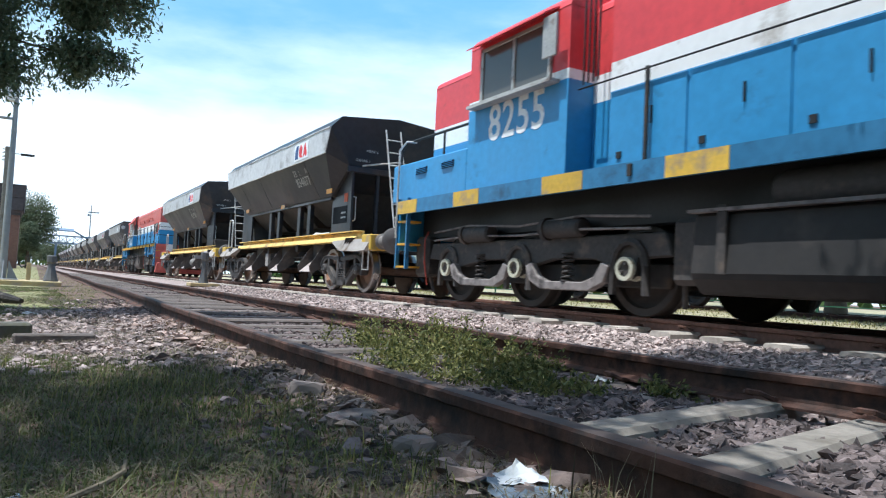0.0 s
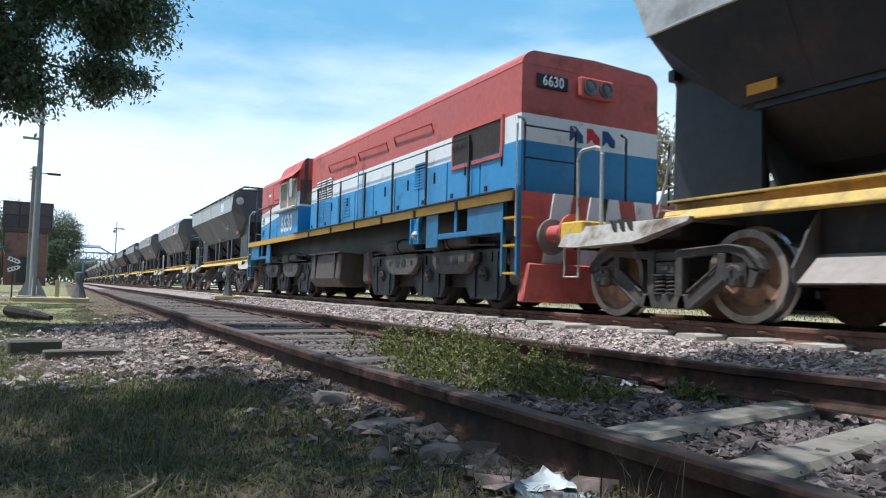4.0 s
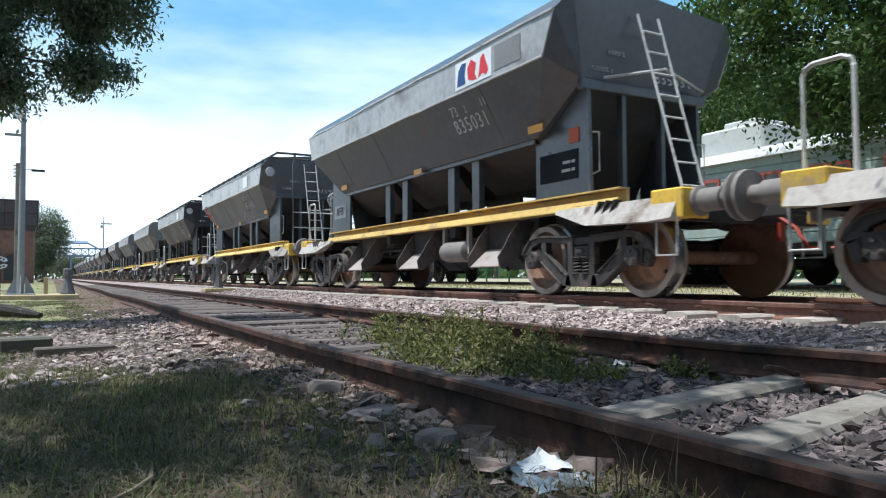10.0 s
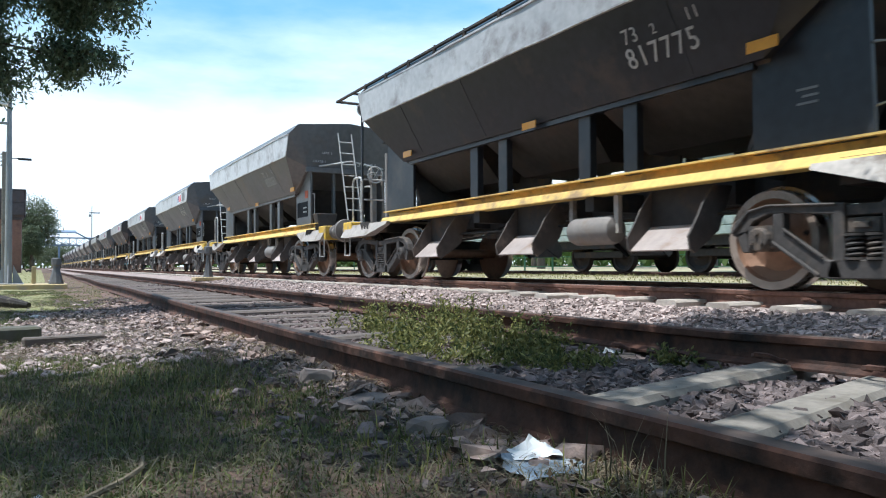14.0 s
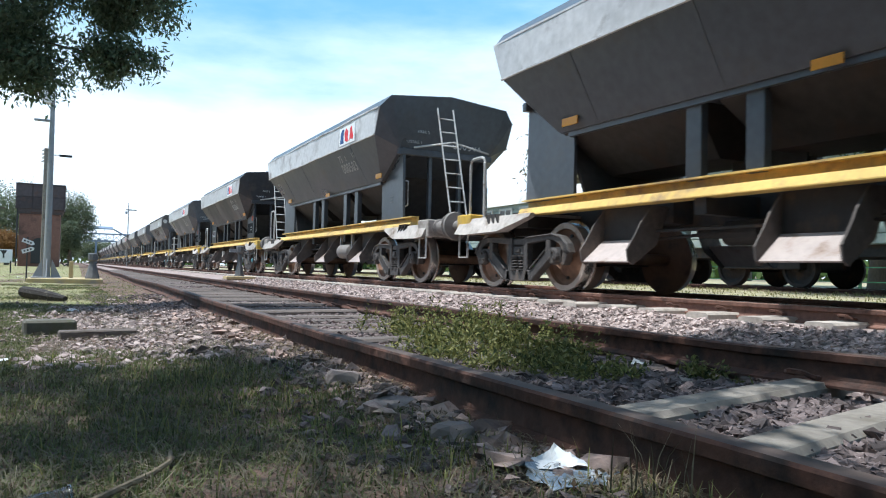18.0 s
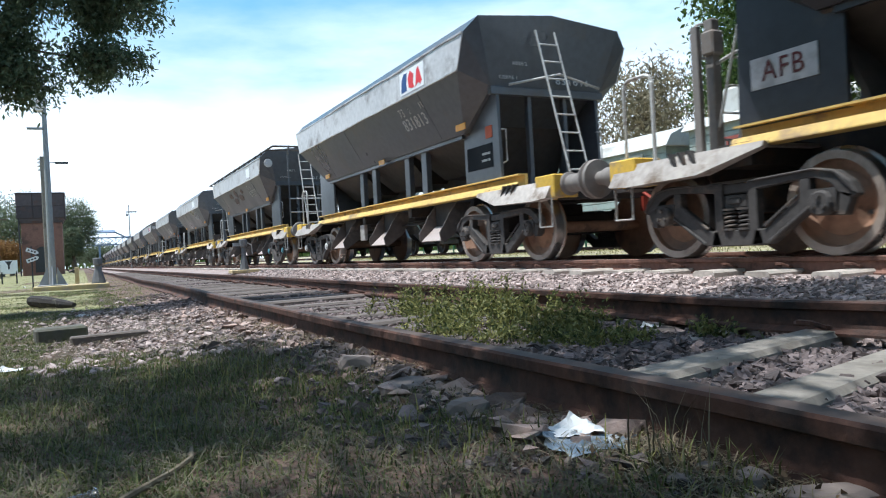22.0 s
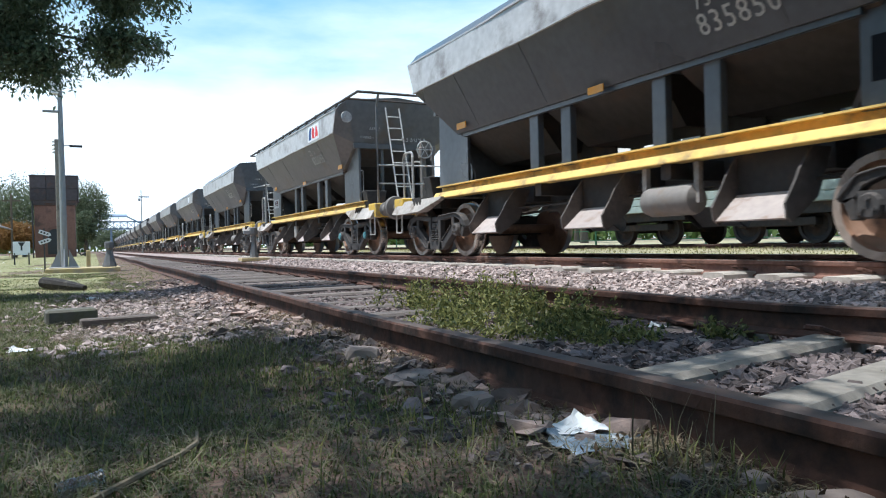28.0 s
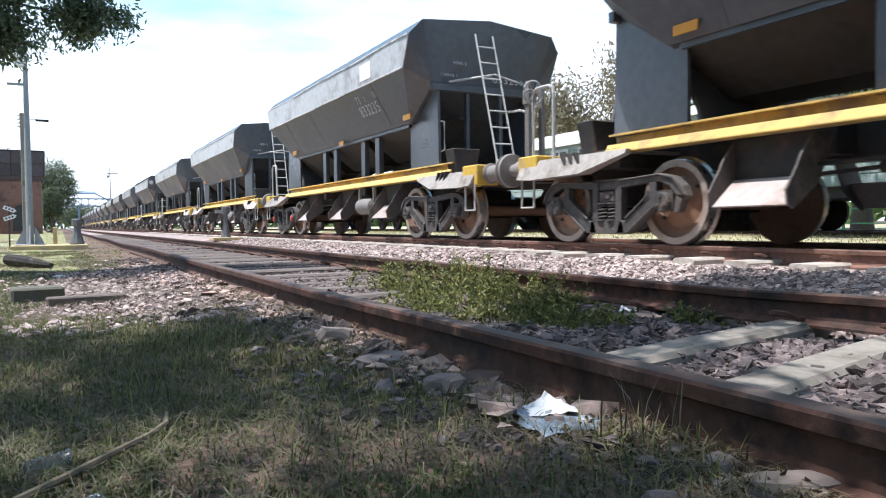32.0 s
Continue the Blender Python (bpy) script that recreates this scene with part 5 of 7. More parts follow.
    me.from_pydata(v.reshape(-1, 3).tolist(), [], f.tolist())
    me.materials.append(mat)
    return tagged(part(name, me, mat), label, "stones", kind="stuff")


def between_tracks(n):
    return rng.uniform(3.05, 5.12, n), np.where(rng.random(n) < 0.12, rng.uniform(-5, 1.6, n), 1.5 + 22 * rng.power(0.75, n) ** 1.3), np.ones(n)


def in_near_track(n):
    x, y = rng.uniform(1.27, 2.92, n), np.where(rng.random(n) < 0.15, rng.uniform(-5, 1.0, n), 0.9 + 22 * rng.random(n) ** 1.7)
    return x, y, np.ones(n)


def outside_near_rail(n):
    x = 1.16 - np.abs(rng.normal(0, 0.42, n))
    y = 0.7 + 11 * rng.random(n)
    keep = (x > 0.62 + 0.25 * np.sin(y * 2.1)) | ((y > 4.2) & (x > -0.6 + 0.3 * np.sin(y * 1.7)))
    keep &= (y > 2.6) | (rng.random(n) < 0.8)
    return x[keep], y[keep], rng.choice([0.6, 1.0, 1.5], keep.sum(), p=[0.5, 0.4, 0.1])


def gravel_patch(n):
    x = rng.normal(0.48, 0.50, n)
    y = rng.normal(6.2, 1.6, n)
    keep = (x < 1.16) & (y > 3.8)
    return x[keep], y[keep], rng.choice([0.5, 0.9, 1.5], keep.sum())


def under_train(n):
    return rng.uniform(5.66, 8.6, n), 1.0 + 20 * rng.random(n), np.ones(n)


m_rubble = material("grey_rubble", (0.245, 0.180, 0.155), 0.95, 0.0, 50, 0.3, 0.6, islands=0.7)
# paler stone colour that holds the sunlight on ballast and gravel
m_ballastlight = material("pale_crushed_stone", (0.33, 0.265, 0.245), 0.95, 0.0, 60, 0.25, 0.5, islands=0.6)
stone_cloud("ballast_stones", 33000, 0.042, between_tracks, m_ballastlight, "pale crushed ballast stones beside the running track")
stone_cloud("ballast_stones", 36000, 0.038, in_near_track, m_ballast, "grey ballast stones between the rails")
stone_cloud("gravel", 8000, 0.027, outside_near_rail, m_ballast, "scattered grey stones beside the rusty rail")
stone_cloud("gravel", 15000, 0.026, gravel_patch, m_ballastlight, "loose pale gravel at the edge of the grass", 0.42)
def rubble_strip(n):
    y = 1.3 + 9.0 * rng.random(n) ** 1.1
    x = 1.13 - np.abs(rng.normal(0, 0.11, n)) * (1 + 0.55 * np.clip(y - 3.0, 0, 3.5))
    return x, y, rng.choice([0.5, 0.9, 1.5, 2.2], n, p=[0.5, 0.35, 0.12, 0.03])


stone_cloud("rubble", 9500, 0.030, rubble_strip, m_rubble, "broken grey rubble along the rusty rail", 0.5)
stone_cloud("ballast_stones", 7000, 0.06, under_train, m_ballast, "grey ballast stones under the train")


def clip(s, x, y, z, e):
    s.tube([(x + e * 0.03, y - 0.06, z + 0.02), (x + e * 0.10, y - 0.07, z + 0.03), (x + e * 0.13, y - 0.03, z + 0.05), (x + e * 0.12, y + 0.03, z + 0.05), (x + e * 0.08, y + 0.06, z + 0.04), (x + e * 0.03, y + 0.05, z + 0.03)], 0.012, 5, 1)


def sleeper_mesh(name, x0, x1, gauge_x, width, mat):
    s = Shape()
    c = 0.02
    s.prism([(-width / 2, -0.15), (width / 2, -0.15), (width / 2 - 0.01, -c), (width / 2 - c - 0.01, 0), (-width / 2 + c + 0.01, 0), (-width / 2 + 0.01, -c)], x0, x1, "x")
    for gx in gauge_x:
        for e in ((1,) if gx < 0 and x0 > -1.0 else (-1, 1)):
            clip(s, gx + e * 0.055, 0, 0.0, e)
    return s.mesh(name, [mat, m_rail], bevel=0)


sm1 = sleeper_mesh("sleeper", -0.90, 1.15, (-0.8725, 0.8725), 0.20, m_sleeper)
sm1w = sleeper_mesh("sleeper", -0.95, 1.2, (0.8725,), 0.22, m_woodsl)
m_sleeperpale = material("pale_dusty_concrete", (0.43, 0.38, 0.335), 0.9, 0.0, 25, 0.25, 0.4, None, (0.25, 0.21, 0.18), 0.3, 4, objects=0.12)
sm2 = sleeper_mesh("sleeper", -1.34, 1.32, (-0.873, 0.873), 0.27, m_sleeperpale)
c1 = sum(RAIL1_X) / 2
for k in range(-12, 86):
    near = k < 3
    y = 1.41 + 0.52 * k if near else 2.97 + 0.60 * (k - 3)
    ob = part("sleeper", sm1 if near else sm1w, m_sleeper, track_bed)
    ob.matrix_basis = pose(c1 + random.uniform(-0.05, 0.05), y + random.uniform(-0.02, 0.02), (0.012 if k == 2 else 0.056 if near else 0.014 + random.uniform(-0.016, 0.012)) + dip(c1, y) * 0.5, 0, 0, (10.5 if near else 2.5) + random.uniform(-1.5, 1.5))
for k in range(90):
    y = -2.0 + 0.62 * k
    ob = part("sleeper", sm2, m_sleeperpale, track_bed)
    ob.matrix_basis = pose(LANE + random.uniform(-0.03, 0.03), y, RAIL2 - 0.105, 0, 0, random.uniform(-0.8, 0.8))

# ---- grass, weeds and straw ----
def leaf_material(name, a, b, rough=0.6, transl=0.35):
    m = bpy.data.materials.new(name)
    m.use_nodes = True
    N, L = m.node_tree.nodes, m.node_tree.links
    p = N["Principled BSDF"]
    p.inputs["Roughness"].default_value = rough
    p.inputs["Specular IOR Level"].default_value = 0.3
    g = N.new("ShaderNodeNewGeometry")
    mx = N.new("ShaderNodeMixRGB")
    mx.inputs[1].default_value, mx.inputs[2].default_value = (*a, 1), (*b, 1)
    L.new(g.outputs["Random Per Island"], mx.inputs[0])
    L.new(mx.outputs[0], p.inputs["Base Color"])
    t = N.new("ShaderNodeBsdfTranslucent")
    L.new(mx.outputs[0], t.inputs["Color"])
    ms = N.new("ShaderNodeMixShader")
    ms.inputs[0].default_value = transl
    L.new(p.outputs[0], ms.inputs[1])
    L.new(t.outputs[0], ms.inputs[2])
    L.new(ms.outputs[0], N["Material Output"].inputs["Surface"])
    return m


# near lawn green, darkened to hold the shade of the trees
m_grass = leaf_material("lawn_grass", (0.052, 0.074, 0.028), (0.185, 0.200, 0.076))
m_straw = leaf_material("dry_straw", (0.08, 0.072, 0.046), (0.185, 0.162, 0.105), 0.8, 0.15)
m_weed = leaf_material("weed_leaves", (0.036, 0.056, 0.019), (0.275, 0.265, 0.085))
m_leaf = leaf_material("tree_leaves", (0.095, 0.142, 0.088), (0.20, 0.262, 0.152), 0.35, 0.5)
m_leaf2 = leaf_material("bright_leaves", (0.035, 0.075, 0.016), (0.10, 0.15, 0.035), 0.5, 0.35)
m_dryleaf = leaf_material("dull_eucalyptus_leaves", (0.13, 0.115, 0.07), (0.26, 0.22, 0.14), 0.7, 0.2)
m_autumn = leaf_material("orange_brown_leaves", (0.17, 0.085, 0.03), (0.30, 0.17, 0.06), 0.7, 0.25)
m_bark = material("grey_brown_bark", (0.12, 0.095, 0.07), 0.95, 0.0, 22, 0.35, 0.8, 20, stretch=(1, 1, 0.3))


def ground_array(px, py):
    return np.array([ground_z(x, y) for x, y in zip(px, py)])


def blades(name, px, py, pz, length, width, lean, mat, label, category="grass"):
    """Single grass blades: two quads that narrow and bend over."""
    n = len(px)
    a = rng.uniform(0, math.tau, n)
    d = np.stack([np.cos(a), np.sin(a)], 1)
    s_ = np.stack([-d[:, 1], d[:, 0]], 1)
    ln = np.broadcast_to(np.asarray(lean), (n,)) * rng.uniform(0.3, 1.5, n)
    pts = []
    for t, w in ((0, 1.0), (0.55, 0.8), (1.0, 0.12)):
        off = length * ln * t ** 1.7
        h = length * t * np.sqrt(np.maximum(0.06, 1 - np.minimum(1, ln) ** 2 * t))
        for q in (-1, 1):
            pts.append(np.stack([px + d[:, 0] * off + q * s_[:, 0] * width * w * 0.5, py + d[:, 1] * off + q * s_[:, 1] * width * w * 0.5, pz + h], 1))
    v = np.stack(pts, 1).reshape(-1, 3)
    f = (np.array([(0, 1, 3, 2), (2, 3, 5, 4)])[None] + (np.arange(n) * 6)[:, None, None]).reshape(-1, 4)
    me = bpy.data.meshes.new(name)
    me.from_pydata(v.tolist(), [], f.tolist())
    me.materials.append(mat)
    return tagged(part(name, me, mat), label, category, kind="stuff")


def leaf_cloud(name, centers, per, spread, size, mat, parent, label="", narrow=0.35, droop=0.2, hang=None):
    """Single pointed leaves round many twig points, as one crown part."""
    c = np.repeat(np.asarray(centers), per, 0)
    n = len(c)
    p = c + rng.normal(0, 1, (n, 3)) * np.asarray(spread)
    d = rng.normal(0, 1, (n, 3))
    d[:, 2] -= droop * 2
    d /= np.linalg.norm(d, axis=1)[:, None]
    q = np.cross(d, rng.normal(0, 1, (n, 3)))
    q /= np.linalg.norm(q, axis=1)[:, None]
    L = size * rng.uniform(0.6, 1.3, n)[:, None]
    v = np.stack([p, p + d * L * 0.5 + q * L * narrow * 0.5, p + d * L, p + d * L * 0.5 - q * L * narrow * 0.5], 1).reshape(-1, 3)
    f = (np.array([(0, 1, 2, 3)])[None] + (np.arange(n) * 4)[:, None, None]).reshape(-1, 4)
    me = bpy.data.meshes.new(name)
    me.from_pydata(v.tolist(), [], f.tolist())
    me.materials.append(mat)
    return part(name, me, mat, parent, label)


def patchy(px, py, scale, low):
    return np.array([noise.noise(Vector((x * scale, y * scale, 3.7))) > low for x, y in zip(px, py)])


n = 270000
py = 0.45 + 17 * rng.random(n) ** 2.1
px = rng.uniform(-0.35, 0.16, n) * (py + 2.2) * 1.0 + 0.15
px = np.where(rng.random(n) < 0.55, rng.uniform(-0.9, 1.12, n) - 0.05 * py, px)
keep = (px < 1.13) & (patchy(px, py, 1.3, -0.10) | (rng.random(n) < 0.30)) & ~((py > 4.6) & (py < 9.5) & (px > -0.15 - 0.1 * np.sin(py * 3)))
px, py = px[keep], py[keep]
fade = np.clip(1.15 - 0.03 * py, 0.6, 1)
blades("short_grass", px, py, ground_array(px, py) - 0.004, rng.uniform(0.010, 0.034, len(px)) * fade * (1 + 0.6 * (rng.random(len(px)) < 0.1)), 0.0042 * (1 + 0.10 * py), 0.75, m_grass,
       "short patchy lawn grass, shade put into its dark colour")
n = 30000
py = 0.5 + 12 * rng.random(n) ** 1.9
px = rng.uniform(-1.6, 1.12, n) - 0.06 * py
keep = patchy(px, py, 1.9, -0.12)
px, py = px[keep], py[keep]
blades("dry_grass", px, py, ground_array(px, py) + 0.002, rng.uniform(0.03, 0.09, len(px)), 0.0024 * (1 + 0.10 * py), 2.2, m_straw, "dry yellowed grass and straw on the earth")
n = 70000
py = 2.8 + 6.4 * rng.random(n)
px = -0.25 - 3.6 * rng.random(n) ** 1.3
keep = patchy(px, py, 1.1, -0.18)
px, py = px[keep], py[keep]
blades("short_grass", px, py, ground_array(px, py) - 0.004, rng.uniform(0.012, 0.034, len(px)), 0.0062, 0.75, m_grass, "short green lawn grass with sun flecks")
n = 14000
px, py = rng.uniform(-4, 1.1, n), rng.uniform(-4.5, 0.5, n)
blades("short_grass", px, py, ground_array(px, py) - 0.004, rng.uniform(0.012, 0.034, n), 0.008, 0.75, m_grass, "short lawn grass behind the viewpoint")
# fine brown chaff and broken stalks trodden into the earth
n = 17000
py = 0.45 + 5.0 * rng.random(n) ** 1.6
px = rng.uniform(-1.3, 1.12, n)
blades("dry_grass", px, py, ground_array(px, py) + 0.002, rng.uniform(0.012, 0.04, n), 0.0034, 2.6, leaf_material("brown_chaff", (0.07, 0.046, 0.033), (0.20, 0.135, 0.092), 0.9, 0.1), "fine brown chaff on the trodden earth")
# far lawn, sunlight put into the paler blade colours
n = 26000
py = 9 + 60 * rng.random(n) ** 1.8
px = rng.uniform(-0.32, 0.045, n) * py + 0.3
blades("short_grass", px, py, ground_array(px, py), rng.uniform(0.012, 0.03, n), 0.012 * (1 + 0.03 * py), 0.8, leaf_material("sunny_lawn", (0.15, 0.155, 0.06), (0.29, 0.275, 0.13), 0.7, 0.3), "lawn beside the tracks, sunlight put into its yellowish colour")
n = 16000
px = rng.uniform(9.2, 14.6, n)
py = -2 + 40 * rng.random(n)
blades("dry_grass", px, py, ground_array(px, py), rng.uniform(0.03, 0.10, n), 0.018, 0.9, leaf_material("pale_verge", (0.16, 0.16, 0.05), (0.34, 0.31, 0.15), 0.8, 0.3), "pale dry verge grass behind the train")
# broken straw and twigs at the foot of the rail
n = 3000
py = 0.55 + 5.5 * rng.random(n) ** 1.6
px = 1.15 - np.abs(rng.normal(0, 0.10, n))
blades("dry_grass", px, py, ground_array(px, py) + 0.008, rng.uniform(0.02, 0.05, n), 0.0035, 2.4, leaf_material("pale_straw", (0.11, 0.085, 0.052), (0.28, 0.225, 0.15), 0.9, 0.1), "pale broken straw at the foot of the rail")
# fallen leaves and straw along the rail
m_litter = leaf_material("dry_brown_litter", (0.06, 0.042, 0.028), (0.22, 0.15, 0.09), 0.9, 0.1)
n = 3600
ly = 0.65 + 6.5 * rng.random(n) ** 1.5
lx = 1.15 - np.abs(rng.normal(0, 0.13, n))
lz = ground_array(lx, ly) + 0.008
cl = leaf_cloud("leaf_litter", np.stack([lx, ly, lz], 1), 1, (0.004, 0.004, 0.006), 0.024, m_litter, None, "", 0.4, 0.0)
tagged(cl, "brown fallen leaves and straw beside the rail", "leaf litter", kind="stuff")
# open lawn further along the line, a paler sheet with sunlight in its colour
lawn_xs = [-40, -25, -16, -10, -7, -5, -3.5, -2.5, -1.8, -1.2, -0.7, -0.3, 0.1, 0.45]
lawn_ys = [9.0, 9.3, 10.5, 11.5, 12.5, 14, 16, 18, 20, 23, 26, 30, 36, 44, 55, 70, 100, 150]
s = Shape()
s.add(*grid_sheet(lawn_xs, lawn_ys, lambda x, y: ground_z(x, y) + (0.006 if y > 9.2 and x < 0.4 else -0.03)))
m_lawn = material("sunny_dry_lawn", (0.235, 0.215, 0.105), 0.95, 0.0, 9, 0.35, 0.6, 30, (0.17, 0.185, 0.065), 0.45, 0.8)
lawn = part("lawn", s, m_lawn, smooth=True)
tagged(lawn, "open lawn of short grass, sunlight put into its pale colour", "lawn", kind="structure")
# grassy verge behind running track and beyond siding, sunlight put into its colour
m_verge = material("dry_verge_grass", (0.34, 0.305, 0.185), 0.95, 0.0, 12, 0.35, 0.8, 30, (0.20, 0.165, 0.125), 0.4, 1.2)
for x0, x1 in ((9.3, 14.2), (17.6, 60.0)):
    gx = [x0 + (x1 - x0) * k / 16 for k in range(17)]
    gy = [-40, -25, -15] + [-8 + 1.2 * k for k in range(45)] + [50, 60, 80, 110, 160]
    s = Shape()
    s.add(*grid_sheet(gx, gy, lambda x, y: ground_z(x, y) + (0.012 if gx[0] < x < gx[-1] else -0.03)))
    verge = part("lawn", s, m_verge, smooth=True)
    tagged(verge, "dry grass verge along the siding, sunlight in its pale colour", "lawn", kind="structure")
# tufts by the rail
tx, ty = [], []
for cx, cy, r, k in ((1.04, 1.10, 0.05, 45), (1.10, 0.96, 0.04, 35), (0.86, 1.55, 0.10, 120), (0.80, 1.78, 0.12, 120), (0.55, 2.6, 0.16, 160), (0.28, 3.1, 0.25, 260), (0.62, 3.2, 0.15, 110), (0.98, 0.85, 0.05, 40), (0.9, 1.05, 0.06, 50), (0.45, 1.35, 0.12, 80), (0.15, 2.3, 0.2, 120), (-0.35, 3.6, 0.3, 160)):
    tx += list(rng.normal(cx, r, k))
    ty += list(rng.normal(cy, r * 1.3, k))
px, py = np.array(tx), np.array(ty)
blades("grass_tufts", px, py, ground_array(px, py), rng.uniform(0.03, 0.085, len(px)), 0.004, 0.7, m_weed, "tufts of longer green grass by the rail")
px, py = rng.normal(1.05, 0.03, 16), rng.normal(1.10, 0.05, 16)
blades("grass_tufts", px, py, ground_array(px, py), rng.uniform(0.10, 0.19, 16), 0.004, 0.35, m_straw, "thin dry grass stalks by the rail")


# weeds between the rails of the near track
for i, (cx, cy, rx, ry, h, k) in enumerate(((2.35, 5.2, 0.26, 0.36, 0.20, 42), (2.62, 4.5, 0.20, 0.34, 0.26, 46), (2.15, 4.25, 0.20, 0.26, 0.17, 36), (2.45, 3.75, 0.24, 0.24, 0.18, 50), (2.40, 3.25, 0.20, 0.22, 0.11, 40), (2.0, 3.2, 0.20, 0.24, 0.07, 34), (2.25, 2.75, 0.22, 0.20, 0.06, 32), (2.72, 2.50, 0.05, 0.08, 0.09, 9), (1.85, 3.8, 0.18, 0.36, 0.09, 28))):
    w = thing("weed_patch", "leafy green weeds growing between the rusty rails", "weeds", "weeds between the rails", (0, 0, 0))
    cs = []
    s = Shape()
    for j in range(k):
        x, y = rng.normal(cx, rx * 0.55), rng.normal(cy, ry * 0.55)
        x = min(2.86, max(1.30, x))
        hh = h * rng.uniform(0.35, 1.15)
        z0 = bed_z(x, y)
        dx, dy = rng.normal(0, 0.05, 2)
        s.tube([(x, y, z0), (x + dx * 0.5, y + dy * 0.5, z0 + hh * 0.6), (x + dx, y + dy, z0 + hh)], [0.0035, 0.003, 0.0015], 3)
        for t in np.linspace(0.25, 1.05, 6):
            cs.append((x + dx * t, y + dy * t, z0 + hh * t))
    tagged(part("undergrowth", s, m_weed, w), kind="stuff")
    leaf_cloud("foliage", cs, 6, (0.026, 0.026, 0.018), 0.036, m_weed, w, "", 0.38, -0.1)


# ---- trees ----
def build_tree(name, label, base, trunk_h, trunk_r, lobes, twigs, per, leaf, mat, spread, narrow=0.35, droop=0.2, group="", clump=None):
    """A tapered trunk, limbs to each lobe of the crown, twigs in the lobes, and single leaves on the twigs."""
    t = thing(name, label, "tree", group, base)
    s = Shape()
    top = Vector((0.0, 0.0, trunk_h))
    s.tube([(0, 0, -0.1), (0.04, 0.02, trunk_h * 0.3), (-0.03, 0.03, trunk_h * 0.65), top], [trunk_r * 1.35, trunk_r, trunk_r * 0.85, trunk_r * 0.7], 10)
    part("trunk", s, m_bark, t, smooth=True)
    vol = [l[3] * l[4] * l[5] * (l[6] if len(l) > 6 else 1) for l in lobes]
    cents = []
    for (lx, ly, lz, rx, ry, rz, *_), v in zip(lobes, vol):
        c = Vector((lx, ly, lz)) - Vector(base)
        s = Shape()
        mid = top.lerp(c, 0.5) + Vector((rng.normal(0, 0.2), rng.normal(0, 0.2), 0.3))
        s.tube([top * 0.92, top.lerp(mid, 0.5), mid, c], [trunk_r * 0.42, trunk_r * 0.26, trunk_r * 0.12, 0.010], 6)
        k = max(6, int(twigs * v / sum(vol)))
        u = rng.normal(0, 1, (k * 4, 3))
        u /= np.linalg.norm(u, axis=1)[:, None]
        rad = rng.random(k * 4) ** 0.4
        pts = np.array(c) + u * rad[:, None] * np.array([rx, ry, rz])
        if clump:
            # leaves gather on sprays with gaps of sky between them
            pts = np.array([p for p in pts if noise.noise(Vector((p[0] + base[0], p[1] + base[1], 0.25 * p[2])) * clump[0]) > clump[1]] or pts)
        pts = pts[:k]
        for p in pts[: min(k, 60)]:
            s.tube([tuple(c.lerp(Vector(p), 0.15)), tuple(c.lerp(Vector(p), 0.6) + Vector((0, 0, 0.08))), tuple(p)], [0.018, 0.01, 0.004], 4)
        part("limb", s, m_bark, t)
        cents += pts.tolist()
    crown = leaf_cloud("crown", cents, per, spread, leaf, mat, t, "", narrow, droop)
    return t


# crown lobes out of view, set where their shade dapples grass and rail
build_tree("broadleaf_tree", "dark green broadleaf tree, crown out of view, set to shade grass", (-6.2, 4.6, 0), 2.6, 0.26,
           [(-1.7, 2.65, 5.2, 1.3, 1.1, 0.4, 0.42), (-0.72, 2.0, 5.3, 0.85, 0.7, 0.35, 0.7), (-0.95, 1.25, 5.3, 0.8, 0.5, 0.3, 0.8), (-2.3, 1.05, 5.3, 0.9, 0.5, 0.3, 0.7), (-2.7, 1.5, 5.2, 1.2, 1.2, 0.4, 0.5), (-1.1, 3.75, 5.2, 1.1, 0.8, 0.35, 0.7), (-2.8, 3.75, 5.1, 1.3, 1.2, 0.4, 0.5), (-3.8, 5.6, 5.1, 1.5, 1.3, 0.4, 0.7),
            (-1.35, 8.5, 4.9, 1.2, 0.7, 0.35), (-2.0, -0.3, 5.3, 1.8, 1.3, 0.4, 0.45), (-4.4, 2.3, 5.4, 1.5, 1.8, 0.5, 0.7), (-3.8, -1.8, 5.3, 2.0, 1.8, 0.5), (-0.7, -2.0, 5.2, 1.6, 1.4, 0.5)],
           2050, 40, 0.11, m_leaf, (0.11, 0.11, 0.07), 0.40, 0.25, clump=(2.6, -0.06))
build_tree("broadleaf_tree", "slender broadleaf tree with low hanging leafy sprays", (-4.2, 9.6, 0), 3.0, 0.13,
           [(-0.9, 9.1, 3.50, 0.90, 0.55, 0.70), (0.20, 8.9, 3.75, 0.85, 0.6, 0.60), (0.85, 8.8, 4.45, 0.88, 0.55, 0.42), (-2.0, 9.2, 3.3, 0.85, 0.6, 0.75), (-0.55, 9.0, 2.66, 0.52, 0.35, 0.30, 1.8), (0.28, 8.9, 2.84, 0.46, 0.30, 0.24, 2.2), (-1.25, 9.1, 2.66, 0.5, 0.35, 0.30, 1.4), (-2.3, 9.2, 4.3, 1.0, 0.7, 0.7), (0.55, 8.9, 3.55, 0.50, 0.4, 0.40)],
           1850, 52, 0.070, m_leaf, (0.10, 0.10, 0.075), 0.36, 0.35, clump=(2.6, -0.06))
